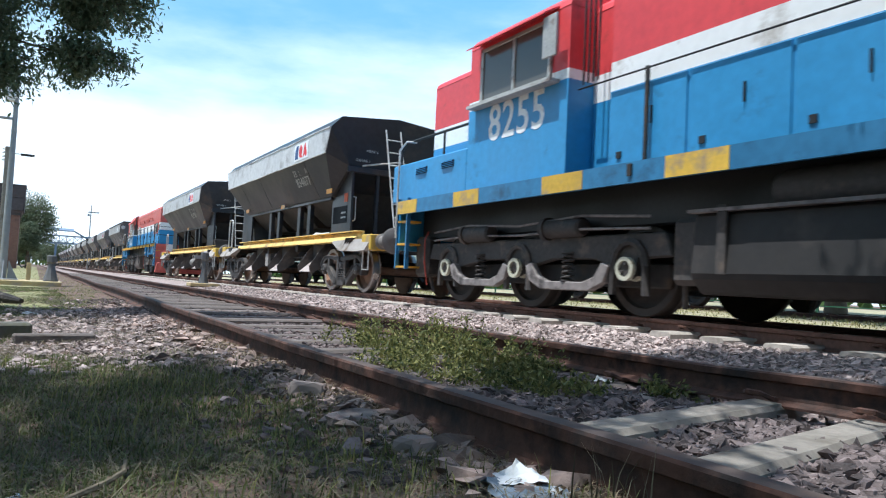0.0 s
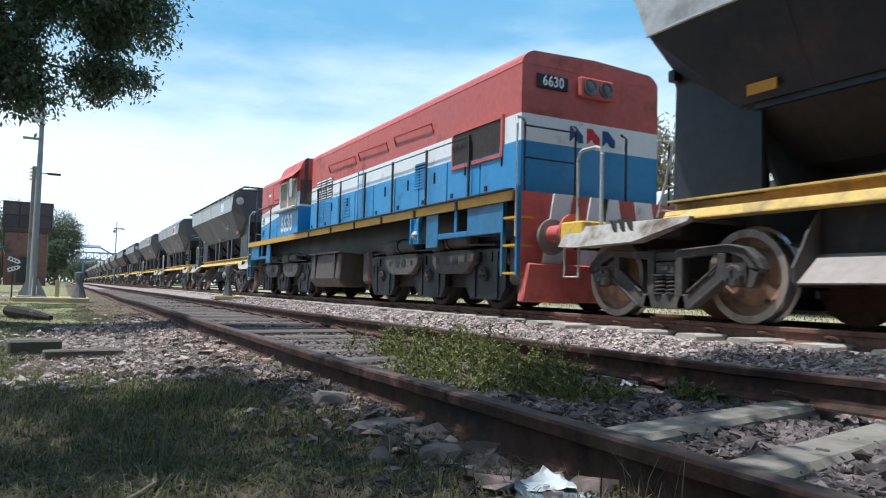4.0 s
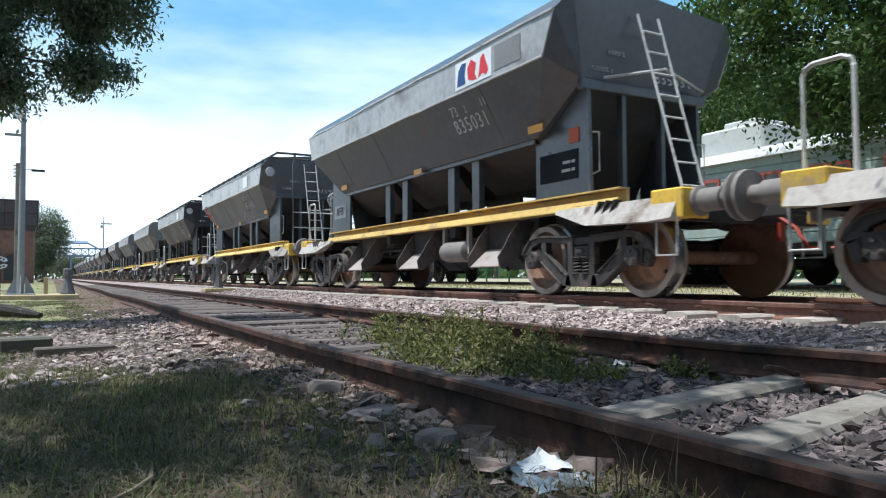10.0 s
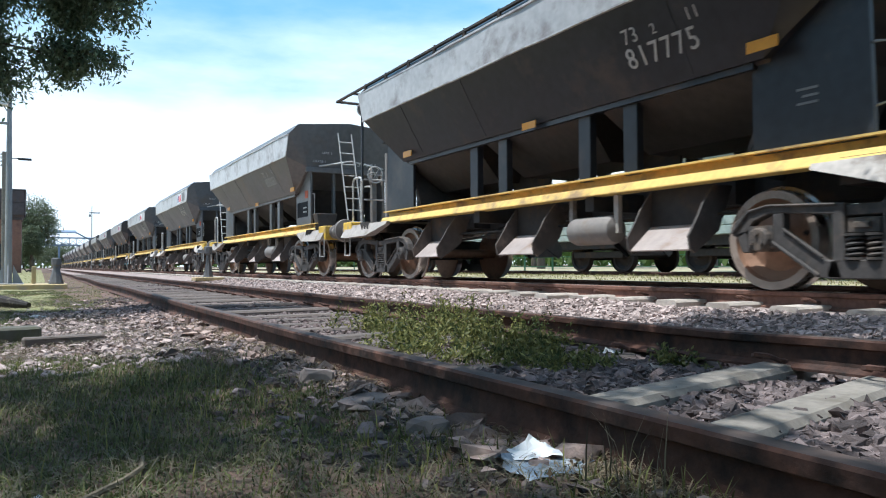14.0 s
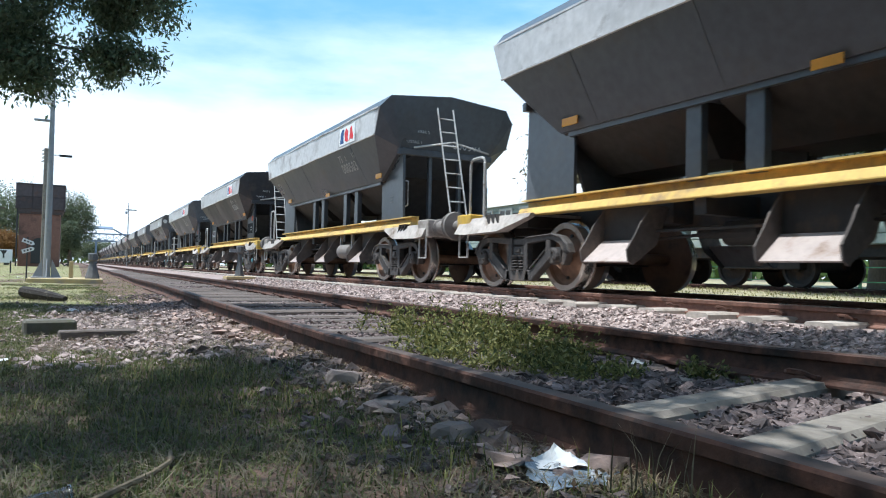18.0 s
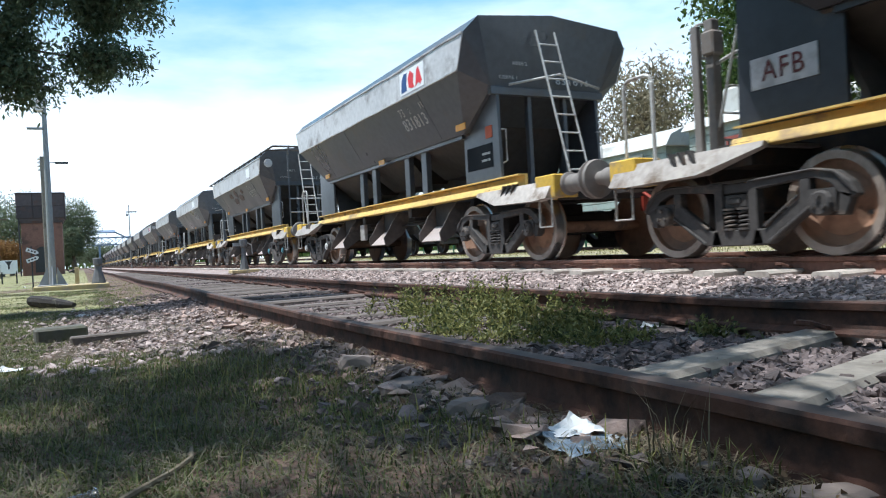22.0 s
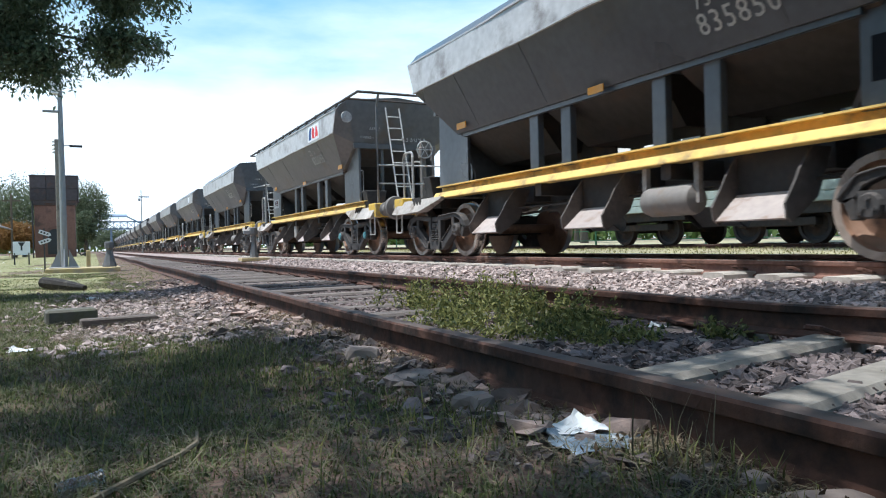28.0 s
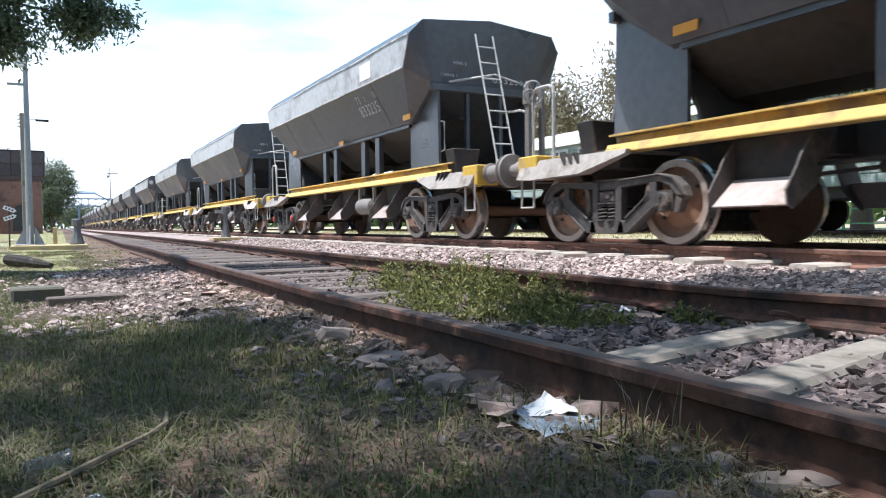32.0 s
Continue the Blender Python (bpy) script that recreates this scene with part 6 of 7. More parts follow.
# unseen tree, its crown placed to shade the tracks and block sky
build_tree("broadleaf_tree", "unseen tall broadleaf tree added to shade the track from behind", (-0.9, -4.2, 0), 3.4, 0.24,
           [(2.3, 3.5, 6.3, 1.0, 0.8, 0.35), (1.1, 3.1, 6.2, 1.2, 0.8, 0.35, 0.8), (0.15, 2.9, 6.1, 0.8, 0.8, 0.35, 0.6), (2.7, 1.9, 6.4, 1.2, 1.1, 0.4), (1.7, 1.4, 6.2, 0.9, 1.1, 0.4, 0.7), (3.1, -0.2, 6.3, 1.4, 1.2, 0.4), (1.3, -1.2, 6.2, 1.4, 1.2, 0.4), (1.3, -3.2, 6.2, 1.6, 1.4, 0.5), (3.3, -3.2, 6.2, 1.6, 1.4, 0.5)],
           2250, 40, 0.11, m_leaf, (0.11, 0.11, 0.07), 0.40, 0.25, clump=(1.7, -0.14))
# tree between the running track and the far siding
build_tree("broadleaf_tree", "leafy green tree hanging over the parked coaches", (12.7, 4.0, 0.15), 2.4, 0.2,
           [(12.4, 6.2, 4.6, 1.7, 2.2, 1.9), (12.3, 9.0, 5.2, 1.6, 1.9, 1.5), (12.2, 7.6, 6.6, 1.8, 2.4, 1.6), (11.8, 4.2, 4.8, 1.8, 1.8, 2.0), (12.6, 8.2, 3.6, 1.0, 1.3, 0.9), (12.4, 10.6, 6.0, 1.1, 1.1, 0.9), (12.5, 3.0, 7.0, 2.0, 2.4, 1.6)],
           1500, 30, 0.13, m_leaf2, (0.2, 0.2, 0.15), 0.5, 0.2, clump=(0.8, -0.12))
# trees behind the far siding
build_tree("broadleaf_tree", "tall bright green tree behind the parked coaches", (24.0, 14.5, 0), 3.5, 0.3,
           [(24, 14.5, 6.2, 3.4, 3.4, 2.4), (22.0, 11.5, 5.2, 2.6, 3.0, 2.4), (24.5, 9.0, 6.8, 3.2, 3.2, 2.6), (22.5, 15.8, 4.6, 1.8, 1.6, 1.6), (26, 12, 8.8, 2.8, 3.0, 2.0), (21.5, 8.0, 4.6, 2.0, 2.2, 2.0), (25, 19, 7.0, 3.2, 3.0, 3.2)], 3000, 22, 0.26, m_leaf2, (0.36, 0.36, 0.28), 0.42)
build_tree("broadleaf_tree", "large dark green tree behind the far siding", (25.0, 3.0, 0), 3.0, 0.3,
           [(25, 3, 6.5, 3.8, 3.8, 3.2), (22, 5.0, 5.4, 2.6, 2.6, 2.6), (24, -2, 6.0, 3.0, 3.2, 2.8)], 900, 22, 0.30, m_leaf2, (0.4, 0.4, 0.3), 0.42)
for x, y, h, r in ((36, 47, 12.5, 4.2), (41, 43, 15.0, 4.6), (46, 38, 15.5, 4.6), (54, 72, 11, 4.5), (50, 52, 10.5, 4), (46, 40, 9.5, 3.6), (60, 92, 11, 5)):
    build_tree("eucalyptus_tree", "dull brownish green eucalyptus tree in the distance", (x, y, 0), h * 0.45, 0.3,
               [(x, y, h * 0.78, r * 0.8, r * 0.8, h * 0.22), (x - r * 0.5, y - r * 0.4, h * 0.62, r * 0.55, r * 0.55, h * 0.16), (x + r * 0.5, y + r * 0.5, h * 0.66, r * 0.55, r * 0.55, h * 0.18)], 420, 16, 0.48, m_dryleaf, (0.6, 0.6, 0.5), 0.3, 0.4, "distant eucalyptus trees")
# trees round the water tower
# leaf colour made paler to hold the haze of distance
m_farleaf = leaf_material("pale_green_leaves", (0.08, 0.105, 0.06), (0.18, 0.205, 0.12), 0.6, 0.3)
for x, y, h, r, mat, lab in ((-7.0, 92, 8.8, 4.6, m_leaf2, "round green tree behind the water tower"), (-0.9, 96, 9.0, 2.6, m_leaf2, "green tree beside the water tower"), (-0.8, 84, 5.0, 0.9, m_leaf2, "dark green tree at the foot of the water tower"),
                             (-7.0, 82, 3.4, 1.9, m_autumn, "orange-brown bushy tree by the water tower"), (-17, 105, 8.5, 4.5, m_leaf2, "green tree behind the station shed"), (-3.5, 110, 7.5, 3.0, m_leaf2, "green tree behind the water tower"),
                             (4.5, 215, 6.5, 5.0, m_leaf2, "green tree beyond the footbridge"), (-4, 220, 6.0, 5.0, m_leaf2, "green tree beyond the footbridge"), (-14, 225, 7, 6.0, m_leaf2, "green tree beyond the footbridge")):
    build_tree("broadleaf_tree", lab, (x, y, 0), h * 0.35, 0.22,
               [(x, y, h * 0.68, r, r * 0.9, h * 0.3), (x - r * 0.5, y, h * 0.45, r * 0.6, r * 0.6, h * 0.22), (x + r * 0.55, y, h * 0.5, r * 0.55, r * 0.55, h * 0.2)], 300, 60, 0.026 * r + 0.14, m_farleaf if mat == m_leaf2 else mat, (0.14 * r,) * 3, 0.5)
# unseen belt of trees behind the viewpoint, added to block low skylight
cs = []
for k in range(420):
    cs.append((rng.uniform(-21, -14), rng.uniform(-34, 14), rng.uniform(1.0, 9.0)))
for k in range(260):
    cs.append((rng.uniform(-16, 5), rng.uniform(-34, -24), rng.uniform(1.0, 9.0)))
w = leaf_cloud("tree_belt", cs, 40, (0.9, 0.9, 0.7), 0.7, m_leaf, None, "", 0.6)
tagged(w, "unseen belt of green trees added to block skylight", "trees", kind="stuff")
# far woods on the horizon
cs = []
for k in range(900):
    x = rng.uniform(-260, 420)
    y = rng.uniform(300, 420)
    cs.append((x, y, rng.uniform(0.5, 6.5)))
for k in range(700):
    cs.append((rng.uniform(75, 120), rng.uniform(-80, 320), rng.uniform(0.5, 8.0)))
for k in range(300):
    cs.append((rng.uniform(-130, -60), rng.uniform(-60, 260), rng.uniform(0.5, 8.0)))
w = leaf_cloud("far_woods", cs, 14, (2.2, 2.2, 1.2), 2.4, m_leaf2, None, "", 0.6)
tagged(w, "low belt of distant green trees", "woods", kind="stuff")

# ---- left side: lamp, plinth, signs, water tower ----
m_galv = material("galvanised_pole_grey", (0.30, 0.305, 0.31), 0.55, 0.3, 10, 0.15, 0.1, None, (0.2, 0.17, 0.14), 0.15, 2)
m_dark = material("dark_painted_iron", (0.045, 0.045, 0.048), 0.7, 0.1, 14, 0.3, 0.2)
m_plinth = material("yellow_painted_kerb", (0.46, 0.36, 0.19), 0.8, 0.0, 16, 0.2, 0.3, None, (0.35, 0.31, 0.25), 0.35, 3)
# tower brick and tank iron, lightened with distance haze in the colour
m_brick = material("weathered_red_brick", (0.20, 0.105, 0.08), 0.9, 0.0, 8, 0.3, 0.4, 12, (0.08, 0.05, 0.045), 0.3, 0.8, objects=0.2)
m_tankiron = material("rusty_tank_iron", (0.075, 0.062, 0.064), 0.8, 0.2, 4, 0.3, 0.2, None, (0.11, 0.055, 0.04), 0.25, 0.8, objects=0.25)
m_signwhite = material("white_sign_face", (0.78, 0.79, 0.80), 0.6, 0.0, 12, 0.08, 0.05)

lamp = thing("street_lamp", "tall grey lamp post with box lantern on a yellow-edged plinth", "lamp post", "", (-0.66, 19.6, 0.11))
s = Shape()
s.tube([(0, 0, 0), (0, 0, 2.4), (0.0, 0, 4.9)], [0.085, 0.07, 0.045], 10)
part("pole", s, m_galv, lamp, smooth=True)
for a in range(4):
    s = Shape()
    R = Matrix.Rotation(a * math.pi / 2, 4, "Z")
    pts = [R @ Vector(p) for p in ((0.09, -0.012, 0), (0.30, -0.012, 0), (0.30, -0.012, 0.03), (0.10, -0.012, 0.46), (0.09, 0.012, 0), (0.30, 0.012, 0), (0.30, 0.012, 0.03), (0.10, 0.012, 0.46))]
    s.add(pts, [(0, 1, 2, 3), (7, 6, 5, 4), (0, 4, 5, 1), (1, 5, 6, 2), (2, 6, 7, 3), (3, 7, 4, 0)])
    part("gusset", s, m_galv, lamp)
s = Shape()
s.box(-0.32, 0.32, -0.32, 0.32, 0, 0.025)
part("base_plate", s, m_galv, lamp, bevel=0.006)
s = Shape()
s.box(-0.26, 0.02, -0.16, 0.16, 4.30, 4.48)
s.prism([(-0.24, 4.30), (0.0, 4.30), (-0.04, 4.22), (-0.22, 4.22)], -0.14, 0.14, "y")
lantern = part("lantern", s, m_signwhite, lamp, "pale box lantern", bevel=0.01)
s = Shape()
s.tube([(0.02, 0, 4.0), (-0.12, 0, 4.22)], 0.015, 5)
part("bracket", s, m_galv, lamp)
s = Shape()
s.box(-0.38, -0.03, -0.05, 0.05, 3.78, 3.83)
part("arm", s, m_galv, lamp, bevel=0.006)
s = Shape()
s.tube([(0.05, 0, 2.98), (0.20, 0, 2.99)], 0.01, 5)
s.box(0.18, 0.46, -0.05, 0.05, 2.955, 3.0)
part("arm", s, m_dark, lamp)
post2 = thing("utility_post", "pale square concrete post beside the lamp", "post", "", (-0.77, 20.1, 0.11))
s = Shape()
s.box(-0.055, 0.055, -0.055, 0.055, 0, 3.2)
part("shaft", s, m_sleeper, post2, bevel=0.01)
for k in range(4):
    part("insulator", Shape().lathe([(0.03, 0.0), (0.045, 0.02), (0.03, 0.05)], "z", (-0.075, 0, 2.85 + k * 0.09), 8), m_signwhite, post2)
arrow = thing("arrow_sign", "small white crossed direction boards on a post", "sign", "", (-1.22, 20.3, 0))
for k, (z, a) in enumerate(((0.98, 22), (0.78, -20))):
    s = Shape()
    s.prism([(-0.14, -0.05), (0.10, -0.05), (0.15, 0.0), (0.10, 0.05), (-0.14, 0.05)], -0.012, 0.012, "y")
    ob = part("board", s, m_signwhite, arrow)
    ob.matrix_basis = pose(0.12, 0, z, 0, a, 0)
    s = Shape()
    for j in range(3):
        s.box(-0.1 + j * 0.07, -0.06 + j * 0.07, -0.016, -0.013, -0.02, 0.02)
    bars = part("writing", s, m_dark, ob)
s = Shape()
s.tube([(0.1, 0.03, 0), (0.1, 0.03, 1.1)], 0.02, 6)
part("stake", s, m_dark, arrow)

plinth = tagged(part("plinth", Shape().box(-1.05, 0.56, 18.9, 20.6, -0.05, 0.11), m_plinth, bevel=0.012), "low concrete plinth with a worn yellow edge", "plinth", kind="structure")
m_postgrey = material("dark_grey_post_paint", (0.13, 0.13, 0.135), 0.7, 0.1, 14, 0.25, 0.2)
stub = thing("buffer_stub", "dark flared iron post on the plinth edge", "post", "", (0.33, 19.3, 0.11))
s = Shape()
s.lathe([(0.16, 0), (0.16, 0.03), (0.075, 0.36), (0.07, 0.42), (0.11, 0.46), (0.11, 0.60), (0.08, 0.62), (0.0, 0.62)], "z", (0, 0, 0), 8)
part("post", s, m_postgrey, stub)
short = thing("marker_post", "short yellowish wooden marker post", "post", "", (-0.14, 20.2, 0.11))
part("stake", Shape().box(-0.05, 0.05, -0.05, 0.05, 0, 0.42), m_plinth, short, bevel=0.01)
s = Shape()
s.tube([(-0.04, 0, 0.36), (-0.16, 0, 0.30), (-0.2, 0, 0.36)], 0.02, 5)
part("hook", s, m_dark, short)

board = thing("notice_board", "small white notice board on two dark legs", "sign", "", (-2.62, 33.0, 0))
s = Shape()
s.box(-0.30, 0.30, -0.02, 0.02, 0.42, 0.95)
face = part("panel", s, m_signwhite, board, bevel=0.005)
s = Shape()
s.prism([(-0.13, 0.92), (0.13, 0.92), (0.04, 0.78), (-0.04, 0.78)], -0.024, -0.021, "y")
s.box(-0.03, 0.03, -0.024, -0.021, 0.60, 0.78)
part("emblem", s, m_dark, face)
for x in (-0.25, 0.25):
    part("leg", Shape().box(x - 0.025, x + 0.025, -0.02, 0.02, 0, 0.5), m_dark, board)

# semaphore signal and footbridge far down the line
sig = thing("semaphore_signal", "distant dark semaphore signal on a thin mast", "signal", "", (5.35, 95.0, 0))
s = Shape()
s.tube([(0, 0, 0), (0, 0, 7.9)], [0.10, 0.05], 6)
part("mast", s, m_galv, sig)
s = Shape()
s.box(-0.3, 0.9, -0.05, 0.05, 6.98, 7.12)
part("arm", s, m_galv, sig)
s = Shape()
s.box(-0.35, -0.1, -0.15, 0.15, 6.55, 6.85)
part("lamp_box", s, m_galv, sig)

bridge = thing("footbridge", "distant blue-grey iron footbridge across the tracks", "footbridge", "", (0, 180, 0))
m_bridge = material("faded_blue_iron", (0.16, 0.22, 0.30), 0.7, 0.1, 4, 0.2, 0.1)
part("deck", Shape().box(-6, 20.5, -1, 1, 5.3, 5.6), m_bridge, bridge)
for z, nm in ((7.0, "top_chord"),):
    for yy in (-1, 1):
        part(nm, Shape().box(-6, 20.5, yy - 0.08, yy + 0.08, z, z + 0.22), m_bridge, bridge)
for k in range(19):
    x = -6 + k * 1.45
    for yy in (-1,):
        s = Shape()
        s.box(x - 0.07, x + 0.07, yy - 0.06, yy + 0.06, 5.6, 7.0)
        s.tube([(x, yy, 5.6), (x + 1.45, yy, 7.0)], 0.05, 4)
        s.tube([(x, yy, 7.0), (x + 1.45, yy, 5.6)], 0.05, 4)
        part("lattice", s, m_bridge, bridge)
part("roof", Shape().prism([(-1.3, 8.2), (0, 8.7), (1.3, 8.2), (1.3, 8.3), (0, 8.82), (-1.3, 8.3)], -6, 7.0), m_bridge, bridge)
for x in (-5.8, 3.6, 9.5, 20):
    part("pier", Shape().box(x - 0.2, x + 0.2, -0.8, 0.8, 0, 5.3), m_bridge, bridge)
s = Shape()
s.prism([(7.0, 8.2), (10.4, 6.3), (10.4, 6.5), (7.0, 8.4)], -1.2, 1.2, "y")
part("stair_roof", s, m_bridge, bridge)

# water tower
tower = thing("water_tower", "old brick water tower with a rusty iron tank", "water tower", "", (-3.14, 75.0, 0))
s = Shape()
s.box(-1.62, 1.62, -1.62, 1.62, 0, 4.75)
part("shaft", s, m_brick, tower, "dark red brick shaft", bevel=0.03)
s = Shape()
out = [(-0.62, 0.3), (0.62, 0.3)] + arc(0, 2.0, 0.62, 0, 180, 8)
s.prism(out, -1.66, -1.60, "y")
part("archway", s, m_dark, tower)
s = Shape()
out2 = arc(0, 2.0, 0.85, 0, 180, 10) + arc(0, 2.0, 0.64, 180, 0, 10)
s.prism(out2, -1.72, -1.60, "y")
part("arch_ring", s, m_brick, tower)
for k, z in enumerate((4.75, 4.95)):
    part("cornice", Shape().box(-1.72 - 0.08 * k, 1.72 + 0.08 * k, -1.72 - 0.08 * k, 1.72 + 0.08 * k, z, z + 0.2), m_tankiron, tower)
for side in range(4):
    for i in range(3):
        for j in range(2):
            s = Shape()
            x0, z0 = -1.88 + i * 1.26, 5.15 + j * 1.12
            s.box(x0 + 0.02, x0 + 1.22, -1.93, -1.86, z0 + 0.02, z0 + 1.08)
            ob = part("tank_plate", s, m_tankiron, tower, bevel=0.02)
            ob.matrix_basis = Matrix.Rotation(side * math.pi / 2, 4, "Z")
part("tank_core", Shape().box(-1.86, 1.86, -1.86, 1.86, 5.15, 7.3), m_tankiron, tower)
part("tank_rim", Shape().box(-1.98, 1.98, -1.98, 1.98, 7.38, 7.46), m_tankiron, tower)
s = Shape()
s.tube([(-1.75, -1.8, 0), (-1.75, -1.8, 5.2)], 0.07, 6)
part("downpipe", s, m_dark, tower)
pole3 = thing("telegraph_pole", "dark wooden telegraph pole near the water tower", "pole", "", (-6.4, 72, 0))
s = Shape()
s.tube([(0, 0, 0), (0, 0, 5.6)], [0.11, 0.08], 6)
part("shaft", s, m_bark, pole3)
part("crossarm", Shape().box(-0.7, 0.7, -0.05, 0.05, 5.0, 5.12), m_bark, pole3)
# station shed at the far left
shed = thing("station_shed", "pale rendered shed with a dark pitched roof", "shed", "", (-10.9, 62.0, 0))
m_render = material("pale_grey_render", (0.36, 0.36, 0.36), 0.9, 0.0, 5, 0.12, 0.2, None, (0.22, 0.20, 0.18), 0.25, 0.9)
m_sheet = material("weathered_roof_sheet", (0.20, 0.18, 0.17), 0.7, 0.1, 6, 0.25, 0.2, None, (0.13, 0.08, 0.06), 0.3, 1)
part("wall", Shape().box(-5.5, 3.2, -0.1, 9, 0, 2.75), m_render, shed)
part("gable", Shape().prism([(-5.6, 2.75), (3.2, 2.75), (-1.2, 4.7)], -0.1, 9, "y"), m_render, shed)
part("roof", Shape().prism([(-6.2, 2.6), (-1.2, 4.85), (4.6, 2.45), (4.6, 2.55), (-1.2, 5.0), (-6.2, 2.75)], -0.7, 9.5, "y"), m_sheet, shed)
for x in (0.2, 3.4, 4.3):
    part("porch_post", Shape().box(x - 0.06, x + 0.06, -0.6, -0.48, 0, 2.5), m_dark, shed)

# stand between the tracks
stand = thing("trackside_stand", "small grey iron stand on a yellow board between the tracks", "track marker", "", (4.30, 21.6, 0.10))
part("board", Shape().box(-0.42, 0.42, -0.3, 0.3, 0, 0.09), m_plinth, stand, bevel=0.01)
s = Shape()
s.lathe([(0.15, 0.09), (0.14, 0.12), (0.07, 0.5), (0.06, 0.75), (0.12, 0.80), (0.12, 0.98), (0.08, 1.0), (0.0, 1.0)], "z", (0, 0, 0), 8)
part("post", s, m_postgrey, stand)
s = Shape()
s.box(-0.30, -0.05, -0.04, 0.04, 0.80, 0.90)
s.tube([(0.1, 0, 0.9), (0.24, 0, 0.82), (0.26, 0, 0.5)], 0.018, 5)
part("lever", s, m_galv, stand)

# ---- loose things on the ground ----
def rock(name, label, at, size, mat, turn=0.0, seed=1):
    r = np.random.default_rng(seed)
    bm = bmesh.new()
    bmesh.ops.create_icosphere(bm, subdivisions=2, radius=1)
    for v in bm.verts:
        n_ = noise.noise(v.co * 1.3 + Vector((seed * 3.1, 0, 0)))
        v.co *= 1 + 0.45 * n_ + 0.2 * noise.noise(v.co * 3.7 + Vector((seed, 0, 0)))
        v.co = Vector([math.copysign(abs(q) ** 0.6, q) for q in v.co])
        v.co.x *= size[0]
        v.co.y *= size[1]
        v.co.z *= size[2]
    me = bpy.data.meshes.new(name)
    bm.to_mesh(me)
    bm.free()
    me.materials.append(mat)
    ob = part(name, me, mat)
    ob.matrix_basis = pose(*at, 0, 0, turn)
    return tagged(ob, label, "stone")


m_rock = material("pale_grey_rock", (0.20, 0.162, 0.145), 0.95, 0.0, 14, 0.25, 0.6, 16, (0.18, 0.16, 0.14), 0.25, 3)
for i, (x, y, sx, sy, sz, t, lab) in enumerate(((0.96, 1.78, 0.062, 0.050, 0.032, 20, "grey chunk of broken concrete on the grass"), (0.97, 2.74, 0.075, 0.055, 0.040, -15, "grey chunk of broken concrete beside the rail"), (1.0, 2.30, 0.13, 0.09, 0.018, 35, "flat grey slab of broken concrete"),
                                                (2.80, 2.78, 0.12, 0.06, 0.022, 10, "flat pale stone between the rails"), (1.09, 0.92, 0.035, 0.028, 0.020, 0, "pale stone in dry grass"), (1.02, 0.86, 0.022, 0.02, 0.014, 40, "small pale stone in dry grass"),
                                                (1.13, 0.80, 0.09, 0.035, 0.022, -35, "long grey stone beside the rail"), (1.08, 1.02, 0.022, 0.018, 0.014, 5, "small grey stone in dry grass"), (0.98, 1.0, 0.02, 0.02, 0.014, 5, "small pale stone in the grass"))):
    rock("concrete_chunk" if "concrete" in lab else "loose_stone", lab, (x, y, ground_z(x, y) + sz * 0.45), (sx, sy, sz), m_rock, t, i + 2)

m_paper = material("crumpled_white_paper", (0.62, 0.63, 0.64), 0.8, 0.0, 30, 0.05, 0.3)
m_news = material("printed_paper_blue_grey", (0.16, 0.21, 0.27), 0.8, 0.0, 40, 0.35, 0.3, None, (0.42, 0.42, 0.42), 0.4, 18)


def crumpled(name, parent, at, w, d, h, mat, seed, turn):
    """A creased sheet lying on the ground, folded up along one ridge."""
    r = np.random.default_rng(seed)
    nx, ny = 9, 8
    ridge = r.uniform(-0.3, 0.3)
    vs = []
    for j in range(ny):
        for i in range(nx):
            u, v = i / (nx - 1) - 0.5, j / (ny - 1) - 0.5
            crease = abs(noise.noise(Vector((u * 4.5 + seed, v * 4.5, 0.7)))) * 1.3
            fold = max(0.0, 1 - abs(u - ridge + 0.5 * v) * 3.2) * (0.5 + v)
            vs.append((u * w * (1 - 0.25 * fold) + r.normal(0, 0.03) * w, v * d * (1 - 0.3 * fold) + r.normal(0, 0.03) * d, h * (0.30 * crease + 0.85 * fold)))
    fs = [(j * nx + i, j * nx + i + 1, (j + 1) * nx + i + 1, (j + 1) * nx + i) for j in range(ny - 1) for i in range(nx - 1)]
    me = bpy.data.meshes.new(name)
    me.from_pydata(vs, [], fs)
    me.materials.append(mat)
    ob = part(name, me, mat, parent)
    ob.matrix_basis = pose(*at, 0, 0, turn)
    return ob


litter = thing("paper_litter", "crumpled white and blue printed paper litter on the grass", "litter", "", (1.0, 1.33, ground_z(1.0, 1.33) + 0.012))
crumpled("printed_sheet", litter, (0, -0.02, 0), 0.21, 0.15, 0.018, m_news, 3, 10)
crumpled("printed_sheet", litter, (0.02, -0.06, 0.004), 0.12, 0.10, 0.014, m_news, 5, 50)
crumpled("white_sheet", litter, (0.005, 0.015, 0.012), 0.115, 0.085, 0.050, m_paper, 4, -20)
crumpled("printed_sheet", litter, (-0.05, 0.03, 0.006), 0.10, 0.08, 0.03, m_news, 8, 70)
lit2 = thing("paper_litter", "small crumpled white paper between the rails", "litter", "", (2.80, 3.02, bed_z(2.80, 3.02) + 0.01))
crumpled("white_sheet", lit2, (0, 0, 0), 0.13, 0.09, 0.04, m_paper, 9, 15)
